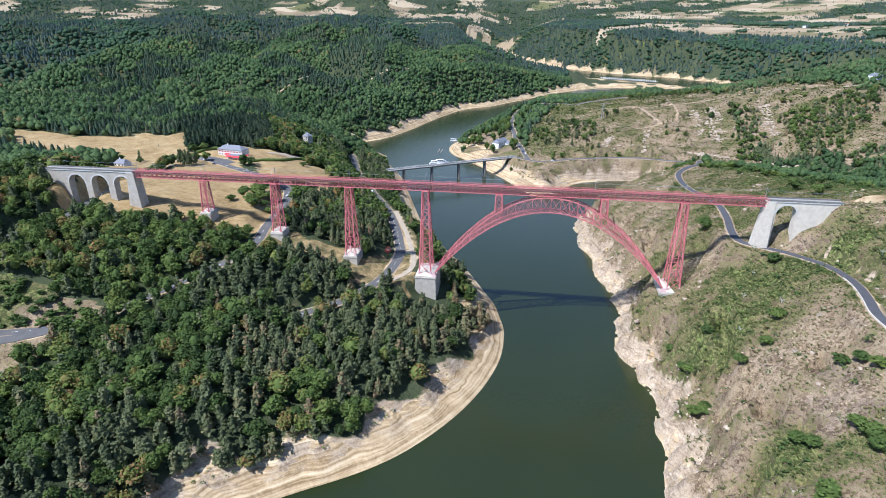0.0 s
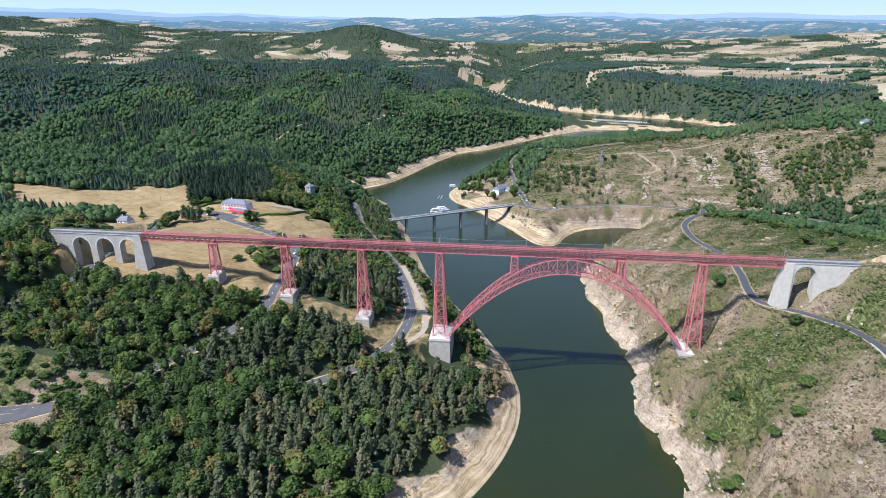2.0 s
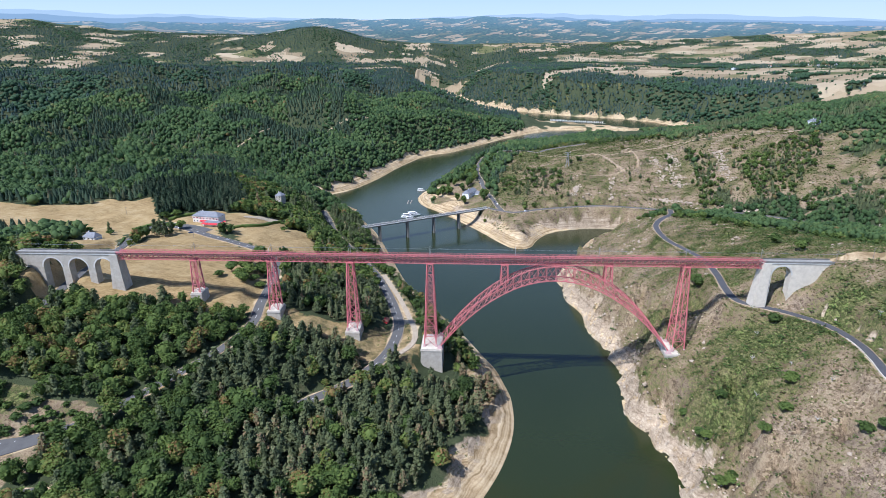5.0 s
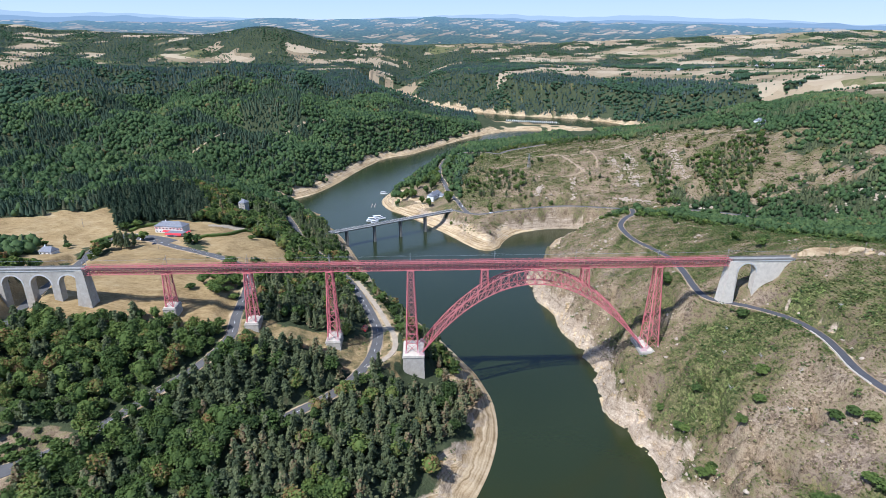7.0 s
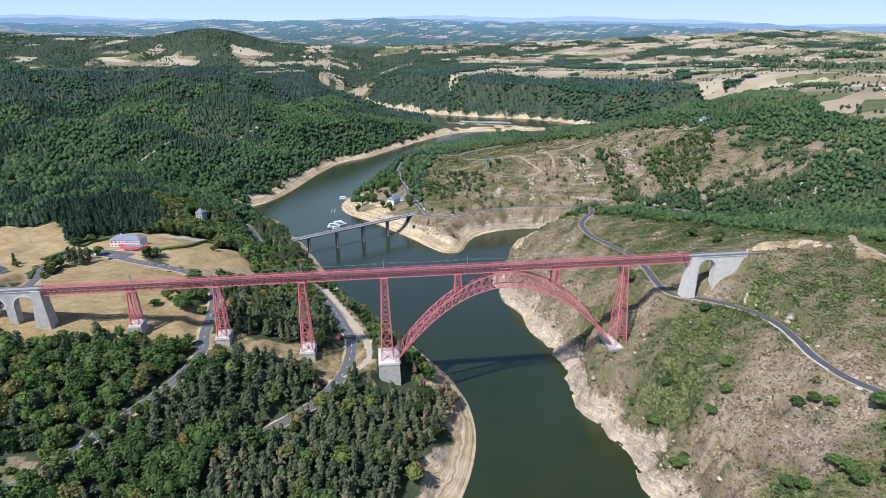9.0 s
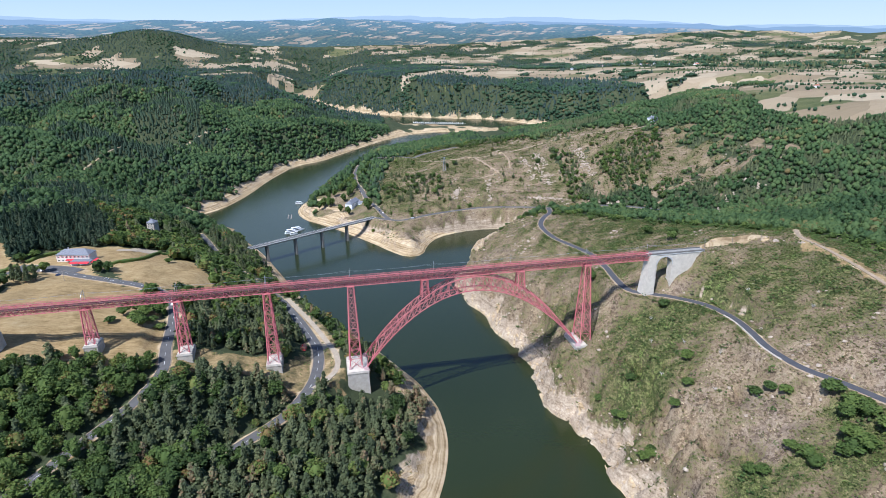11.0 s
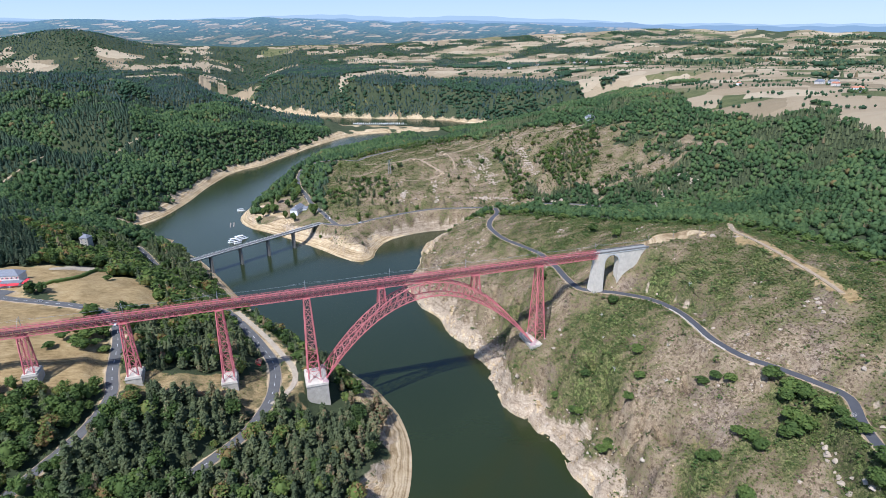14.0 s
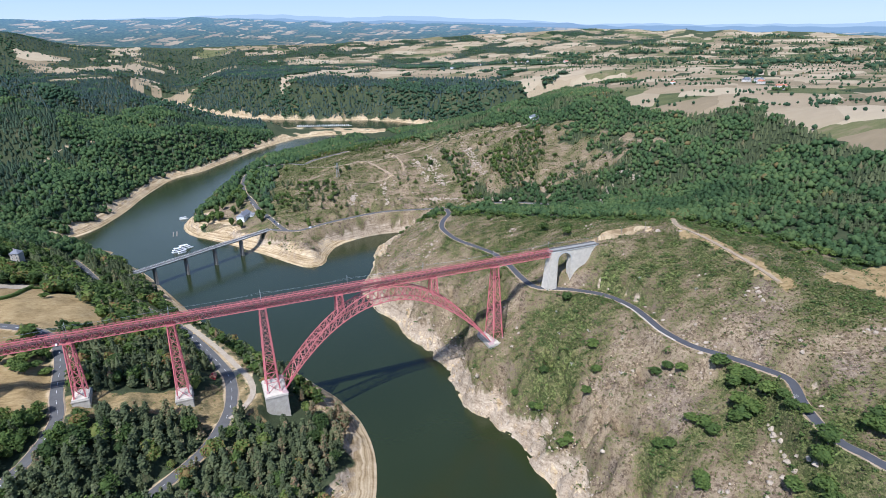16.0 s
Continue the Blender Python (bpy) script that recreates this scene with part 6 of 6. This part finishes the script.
inn = house("lakeside_inn", (24, 544, rz), 62, 29, 12, 8, 13, WHITE, SLATE, "white lakeside inn with grey slate roof among trees", "inn", 0.4, 6, 2)
part("side_wing", Build().box(4, -14, -3, 14, -5.6, 5.2), WHITE, inn)
part("side_roof", Build().raw([(3.5, -14.5, 5.2), (14.5, -14.5, 5.2), (14.5, -5, 5.2), (3.5, -5, 5.2), (9, -14.5, 8.2), (9, -5, 8.2)], [(0, 4, 5, 3), (4, 1, 2, 5), (0, 1, 4), (2, 3, 5), (0, 3, 2, 1)]), SLATE, inn)
house("roadside_hut", (-39, 37, ground_z(-39, 37)), 75, 5, 4, 2.4, 3.8, RED, TILE_RED, "small red hut beside the road", "hut", 0.0, 1, 1)
house("hill_house", (600, 640, ground_z(600, 640)), 20, 16, 11, 5, 8.5, WHITE, SLATE, "white house on a wooded rocky hill", "house", 0.4, 4, 2)
r = np.random.RandomState(31)
VILLAGE = [(1052, 2073), (1306, 2307), (1380, 2250), (1450, 2380), (1546, 2454), (1569, 2209), (1630, 2260), (1742, 2221), (1734, 2021), (1680, 2120), (1500, 2300), (1250, 2200), (1400, 2450), (1187, 655), (1147, 582), (997, 690),
           (1065, 468), (1210, 640), (1600, 2350), (1330, 2390), (1480, 2200), (1700, 2300), (1220, 2290)]
for px, py in VILLAGE:
    house("farmhouse", (px, py, ground_z(px, py)), r.uniform(0, 180), r.uniform(14, 24), r.uniform(9, 12), r.uniform(4.5, 6.5), r.uniform(8, 10.5), (WHITE, PLASTER)[r.randint(2)], (SLATE, TILE_RED)[r.randint(2)], "distant pale village house among fields and hedges", "house", 0.3, 3, 1)

# ---------------------------------------------------------------- hotel grounds
court = Build()
for cx, cy, cr, lift in ((-216, 233, 8, 0.3), (-203, 241, 10, 0.36)):
    rim = [(cx + cr * k * 1.4 * math.cos(a * math.pi / 10), cy + cr * k * math.sin(a * math.pi / 10)) for k in (0.5, 1.0) for a in range(20)]
    court.raw([(px, py, ground_z(px, py) + lift) for px, py in rim], [tuple(range(20))] + [(k, 20 + k, 20 + (k + 1) % 20, (k + 1) % 20) for k in range(20)])
tagged(new("sand_court", court.mesh("sand_court", GRAVEL)), "pale sand play court behind a hedge", "court", kind="structure")


def hedge(points, h, w, label):
    run = spline(points, 1.5)
    r = np.random.RandomState(len(run))
    v, q = [], []
    for k, (px, py) in enumerate(run):
        zz0 = ground_z(px, py)
        way = run[min(k + 1, len(run) - 1)] - run[max(k - 1, 0)]
        way = way / np.linalg.norm(way)
        s = np.array([way[1], -way[0]])
        for off, up in ((-1, 0), (-1.05, 0.75), (-0.6, 1), (0.6, 1), (1.05, 0.75), (1, 0)):
            p = np.array([px, py]) + s * off * w * r.uniform(0.8, 1.2)
            v.append((p[0], p[1], zz0 - 0.4 + (h + 0.4) * up * r.uniform(0.9, 1.1)))
    for k in range(len(run) - 1):
        for i in range(5):
            q.append((k * 6 + i, k * 6 + i + 1, k * 6 + i + 7, k * 6 + i + 6))
    tagged(new("hedge", mesh_from("hedge", v, q, LEAF)), label, "hedge", "hedges of the hotel garden")


hedge([(-208, 182), (-197, 191), (-190, 206), (-187, 236)], 2.8, 1.7, "clipped dark green hedge along a lawn")
hedge([(-184, 226), (-178, 230), (-168, 234), (-158, 236)], 2.2, 1.4, "clipped green hedge near a sand court")
hedge([(-218, 176), (-208, 186)], 2.4, 1.5, "clipped green hedge beside a terrace")
hedge([(-294, 196), (-280, 212), (-268, 222)], 3.0, 1.8, "tall dark hedge by the car park")
hedge([(-312, 160), (-304, 176), (-298, 188)], 2.4, 2.0, "rough green hedge along the lane")
hedge([(-306, 134), (-300, 120), (-296, 108)], 1.6, 1.2, "low green hedge along the lane")

# ---------------------------------------------------------------- vehicles


def car(place, turn, paint, label):
    c = thing("car", place, label, "car", "parked cars", turn=turn)
    body = [(-2.1, 0.25), (-2.15, 0.75), (-1.5, 0.9), (-1.0, 1.42), (0.7, 1.45), (1.35, 0.95), (2.05, 0.8), (2.15, 0.3)]
    m = len(body)
    part("body", Build().raw([(x, -0.85, z) for x, z in body] + [(x, 0.85, z) for x, z in body], [tuple(range(m))[::-1], tuple(range(m, 2 * m))] + [(k, (k + 1) % m, m + (k + 1) % m, m + k) for k in range(m)]), paint, c)
    part("windscreen", Build().raw([(0.72, -0.75, 1.43), (1.36, -0.78, 0.98), (1.36, 0.78, 0.98), (0.72, 0.75, 1.43), (0.8, -0.75, 1.45), (1.44, -0.78, 1.0), (1.44, 0.78, 1.0), (0.8, 0.75, 1.45)], BOX_FACES), GLASS, c)
    part("side_window", Build().box(-0.9, -0.87, 0.95, 0.7, 0.87, 1.32), GLASS, c)
    for x in (-1.3, 1.3):
        for y in (-0.8, 0.8):
            part("wheel", Build().tube((x, y - 0.1, 0.32), (x, y + 0.1, 0.32), 0.32, 0.32, 12), RUBBER, c)
    return c


BLUE = plain("blue_car_paint", (0.02, 0.05, 0.14), (0.03, 0.07, 0.19), 1.0, 0.25, 0.3)
SILVER = plain("silver_car_paint", (0.4, 0.41, 0.42), (0.5, 0.5, 0.51), 1.0, 0.3, 0.5)
for px, py, zoff, turn, paint, label in [(-252, 158, 0.4, 20, BLUE, "dark blue car parked on the hotel forecourt"), (-206, 138, 0.4, -35, SILVER, "silver car on the asphalt road"), (-270, 172, 0.4, 60, WHITE, "white car parked outside a hotel"),
                                         (-126, 262, 0.5, 110, WHITE, "white car parked beside the lake road"), (-120, 250, 0.5, 110, SILVER, "silver car parked beside the lake road"), (-101, 218, 0.5, 115, WHITE, "white car parked beside the lake road"),
                                         (-140, 80, 0.4, 80, SILVER, "silver car on the asphalt road"), (66, 470, 0.4, 95, WHITE, "white car parked near the inn"), (62, 482, 0.4, 95, BLUE, "dark car parked near the inn"),
                                         (105, 428, 0.4, 10, WHITE, "white car on the lakeside road"), (42, 590, 0.4, 100, SILVER, "silver car parked along the point road"), (40, 600, 0.4, 100, BLUE, "dark car parked along the point road")]:
    g, _, near = ground(px, py)
    road_gap_here, road_level = near_road(np.array([float(px)]), np.array([float(py)]), 10)
    car((px, py, float(road_level[0]) + 0.02 if road_gap_here[0] < 0.5 else float(g[0]) + 0.02), turn, paint, label)

# ---------------------------------------------------------------- boats


def boat(place, turn, length, label, decks=2):
    b = thing("boat", place, label, "boat", "boats on the lake", turn=turn)
    l, w = length / 2, length * 0.13
    hull = [(-l, -w), (l * 0.6, -w), (l, 0), (l * 0.6, w), (-l, w)]
    part("hull", Build().raw([(x * 0.96, y * 0.85, -0.3) for x, y in hull] + [(x, y, 1.3) for x, y in hull], [(4, 3, 2, 1, 0), (5, 6, 7, 8, 9)] + [(k, (k + 1) % 5, 5 + (k + 1) % 5, 5 + k) for k in range(5)]), WHITE, b)
    for k in range(decks):
        part("cabin", Build().box(-l * (0.85 - 0.2 * k), -w * 0.85, 1.3 + 2.3 * k, l * (0.5 - 0.25 * k), w * 0.85, 3.4 + 2.3 * k), WHITE, b)
        part("window_band", Build().box(-l * (0.8 - 0.2 * k), -w * 0.87, 2.2 + 2.3 * k, l * (0.45 - 0.25 * k), w * 0.87, 3.0 + 2.3 * k), GLASS, b)
        part("cabin_roof", Build().box(-l * (0.9 - 0.2 * k), -w * 0.95, 3.4 + 2.3 * k, l * (0.55 - 0.25 * k), w * 0.95, 3.6 + 2.3 * k), WHITE, b)
    return b


boat((-64, 492, 0), 20, 24, "white two-deck excursion boat moored near the bank")
boat((-72, 482, 0), 14, 20, "white excursion boat moored alongside another")
boat((-68, 474, 0), 24, 12, "small white cabin boat at its mooring", 1)
boat((-66, 655, 0), -5, 14, "small white boat near the sandy point", 1)
jetty = Build()
for k in range(2):
    jetty.box(-82 + 5 * k, 560, -0.2, -80.4 + 5 * k, 585, 0.35)
tagged(new("jetty", jetty.mesh("jetty", WOOD_POLE)), "two narrow floating wooden jetties", "jetty")
model = boat((298, 1700, 0), 80, 9, "small white sailing boat in a distant marina", 1)
for k in range(1, 26):
    copy_thing(model, pose(298 + k * 6.6, 1700 - k * 2.8 + (k % 3) * 3, 0, 0, 0, 70 + (k * 37) % 40))
tagged(new("marina_pontoon", Build().raw([(295, 1692, 0.1), (470, 1618, 0.1), (470, 1621, 0.1), (295, 1695, 0.1), (295, 1692, 0.6), (470, 1618, 0.6), (470, 1621, 0.6), (295, 1695, 0.6)], BOX_FACES).mesh("marina_pontoon", CONCRETE)), "long pale floating marina pontoon", "pontoon")

# ---------------------------------------------------------------- poles, pylon, retaining wall
for px, py in [(-388, 265), (-345, 206), (-300, 20), (-316, 24), (284, 14), (304, 8), (330, 8), (262, 12), (-240, 140)]:
    pz = ground_z(px, py)
    pole = thing("utility_pole", (px, py, pz), "slim weathered utility pole on dry ground", "pole", "poles")
    part("shaft", Build().tube((0, 0, -0.8), (0, 0, 9.0), 0.2, 0.13), WOOD_POLE, pole)
    part("crossarm", Build().box(-0.9, -0.08, 8.2, 0.9, 0.08, 8.4), WOOD_POLE, pole)
pz = ground_z(186, 590)
pylon = thing("pylon", (186, 590, pz), "grey lattice electricity pylon on a bare hill", "pylon")
for s in (-1, 1):
    for t in (-1, 1):
        part("leg", Build().beam((s * 2.4, t * 2.4, -0.8), (s * 0.5, t * 0.5, 24), 0.3), STEEL, pylon)
for k in range(7):
    w0, w1, z0, z1 = 2.4 - 1.9 * k / 7, 2.4 - 1.9 * (k + 1) / 7, 24 * k / 7, 24 * (k + 1) / 7
    part("brace", Build().beam((-w0, -w0, z0), (w1, -w1, z1), 0.16).beam((w0, -w0, z0), (w1, w1, z1), 0.16).beam((w0, w0, z0), (-w1, w1, z1), 0.16).beam((-w0, w0, z0), (-w1, -w1, z1), 0.16), STEEL, pylon)
for z in (17, 20.5, 24):
    part("crossarm", Build().beam((-5, 0, z), (5, 0, z), 0.3), STEEL, pylon)

run = ROADS["road_east"][0]
wall = Build()
pick = [p for p in run if -125 < p[1] < -50]
for p, q in zip(pick[:-1], pick[1:]):
    wall.raw([(p[0] - 3.6, p[1], p[2] - 4.5), (q[0] - 3.6, q[1], q[2] - 4.5), (q[0] - 2.8, q[1], q[2] - 4.5), (p[0] - 2.8, p[1], p[2] - 4.5), (p[0] - 3.3, p[1], p[2] + 0.4), (q[0] - 3.3, q[1], q[2] + 0.4), (q[0] - 2.8, q[1], q[2] + 0.4), (p[0] - 2.8, p[1], p[2] + 0.4)], BOX_FACES)
tagged(new("retaining_wall", wall.mesh("retaining_wall", MASONRY_PALE)), "pale stone retaining wall under a hillside road", "wall", kind="structure")

# ---------------------------------------------------------------- contact wire
wire = Build()
holds = (-300, -226, -170.5, -114.2, -57.0, 0.0, 60.0, 118.0, 177.4, 228.0, 284.0)
for a, b in zip(holds[:-1], holds[1:]):
    for k in range(6):
        sag = lambda u: 119.2 - 1.2 * 4 * u * (1 - u)  # noqa: E731
        wire.beam((a + (b - a) * k / 6, 2.4, sag(k / 6)), (a + (b - a) * (k + 1) / 6, 2.4, sag((k + 1) / 6)), 0.07)
    wire.beam((a, 2.4, 118.0), (b, 2.4, 118.0), 0.06)
tagged(new("overhead_wire", wire.mesh("overhead_wire", STEEL)), "thin sagging overhead wires above the railway", "wire")

# ---------------------------------------------------------------- far hills, beyond the farmland
bearings, radii = np.radians(np.linspace(-64, 84, 760)), np.linspace(3480, 4900, 84)
bb, rr = np.meshgrid(bearings, radii)
bx, by = (np.sin(bb) * rr).ravel(), (np.cos(bb) * rr - 380).ravel()
bz = height(bx, by) - 3
rows, cols = bb.shape
idx = np.arange(rows * cols).reshape(rows, cols)
quads = np.stack([idx[:-1, :-1], idx[1:, :-1], idx[1:, 1:], idx[:-1, 1:]], -1).reshape(-1, 4)
far_copse = wave(bx, by, 420, 21) + 0.9 * wave(bx, by, 150, 27) + 0.6 * wave(bx, by, 60, 28)
far_tone, far_edge = field_tone(bx, by)
n = Nodes("far_hills_haze_glow")
land = n.add("ShaderNodeSeparateColor")
n.link(n.attribute("land").outputs["Color"], land.inputs[0])
rough_edge = n.math("ADD", land.outputs[0], n.math("MULTIPLY", n.math("SUBTRACT", n.noise(0.025, 4.0, 0.7), 0.5), 0.8))
crops = n.ramp(land.outputs[1], (0.0, (0.07, 0.08, 0.045)), (0.3, (0.15, 0.12, 0.075)), (1.0, (0.3, 0.235, 0.15)))
trees = n.ramp(n.noise(0.05, 4.0, 0.7), (0.4, (0.025, 0.045, 0.04)), (0.6, (0.06, 0.09, 0.06)))
# Distance haze painted on as blue emission, stronger towards the outer rim
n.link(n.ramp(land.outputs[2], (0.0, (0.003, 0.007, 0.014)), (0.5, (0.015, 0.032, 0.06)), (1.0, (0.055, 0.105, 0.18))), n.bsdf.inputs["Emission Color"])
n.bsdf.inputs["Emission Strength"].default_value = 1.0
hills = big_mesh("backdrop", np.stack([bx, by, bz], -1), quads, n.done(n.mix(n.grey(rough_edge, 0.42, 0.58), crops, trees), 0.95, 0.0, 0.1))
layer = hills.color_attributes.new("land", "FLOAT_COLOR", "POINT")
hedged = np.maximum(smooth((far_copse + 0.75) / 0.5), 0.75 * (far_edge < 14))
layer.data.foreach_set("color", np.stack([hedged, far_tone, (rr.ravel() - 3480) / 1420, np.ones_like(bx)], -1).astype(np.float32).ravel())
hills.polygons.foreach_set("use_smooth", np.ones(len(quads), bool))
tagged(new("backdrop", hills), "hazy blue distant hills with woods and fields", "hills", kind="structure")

# Faint mountain chains on the horizon: flat sheets, haze blue painted as emission
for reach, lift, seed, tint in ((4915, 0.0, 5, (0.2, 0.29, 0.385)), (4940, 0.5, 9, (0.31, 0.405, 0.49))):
    span = np.radians(np.linspace(-64, 84, 300))
    deg = np.degrees(span)
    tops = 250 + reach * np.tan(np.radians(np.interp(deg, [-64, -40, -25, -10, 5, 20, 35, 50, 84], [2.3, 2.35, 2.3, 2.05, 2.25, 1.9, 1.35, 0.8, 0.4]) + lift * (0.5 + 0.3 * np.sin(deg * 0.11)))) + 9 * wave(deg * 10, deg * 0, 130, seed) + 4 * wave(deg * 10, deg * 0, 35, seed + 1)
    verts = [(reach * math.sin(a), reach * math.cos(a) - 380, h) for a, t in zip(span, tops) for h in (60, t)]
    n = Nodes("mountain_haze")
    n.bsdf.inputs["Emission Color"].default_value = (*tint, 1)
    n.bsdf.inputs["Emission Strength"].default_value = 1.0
    tagged(new("backdrop", mesh_from("backdrop", verts, [(2 * k, 2 * k + 2, 2 * k + 3, 2 * k + 1) for k in range(len(span) - 1)], n.done((0.01, 0.01, 0.012), 1.0, 0.0, 0.0))), "mountain chain on the horizon, flat sheet glowing in haze blue", "mountains", kind="structure")

ring = np.radians(np.linspace(-70, 90, 60))
band = Build()
for k in range(len(ring) - 1):
    quad = [(4960 * math.sin(a), 4960 * math.cos(a) - 378, z) for z in (100, 1500) for a in (ring[k], ring[k + 1])]
    band.raw(quad, [(0, 1, 3, 2)])
n = Nodes("hazy_sky")
low = n.grey(n.add("ShaderNodeSeparateXYZ").outputs["Z"], 380.0, 1100.0)
n.link(n.place(), [x for x in n.tree.nodes if x.bl_idname == "ShaderNodeSeparateXYZ"][0].inputs[0])
n.link(n.ramp(low, (0.0, (0.47, 0.55, 0.605)), (0.25, (0.4, 0.5, 0.585)), (1.0, (0.33, 0.43, 0.53))), n.bsdf.inputs["Emission Color"])
n.bsdf.inputs["Emission Strength"].default_value = 1.0
tagged(new("sky_backdrop", band.mesh("sky_backdrop", n.done((0.0, 0.0, 0.0), 1.0, 0.0, 0.0))), "pale blue hazy sky at the horizon", "sky", kind="structure")
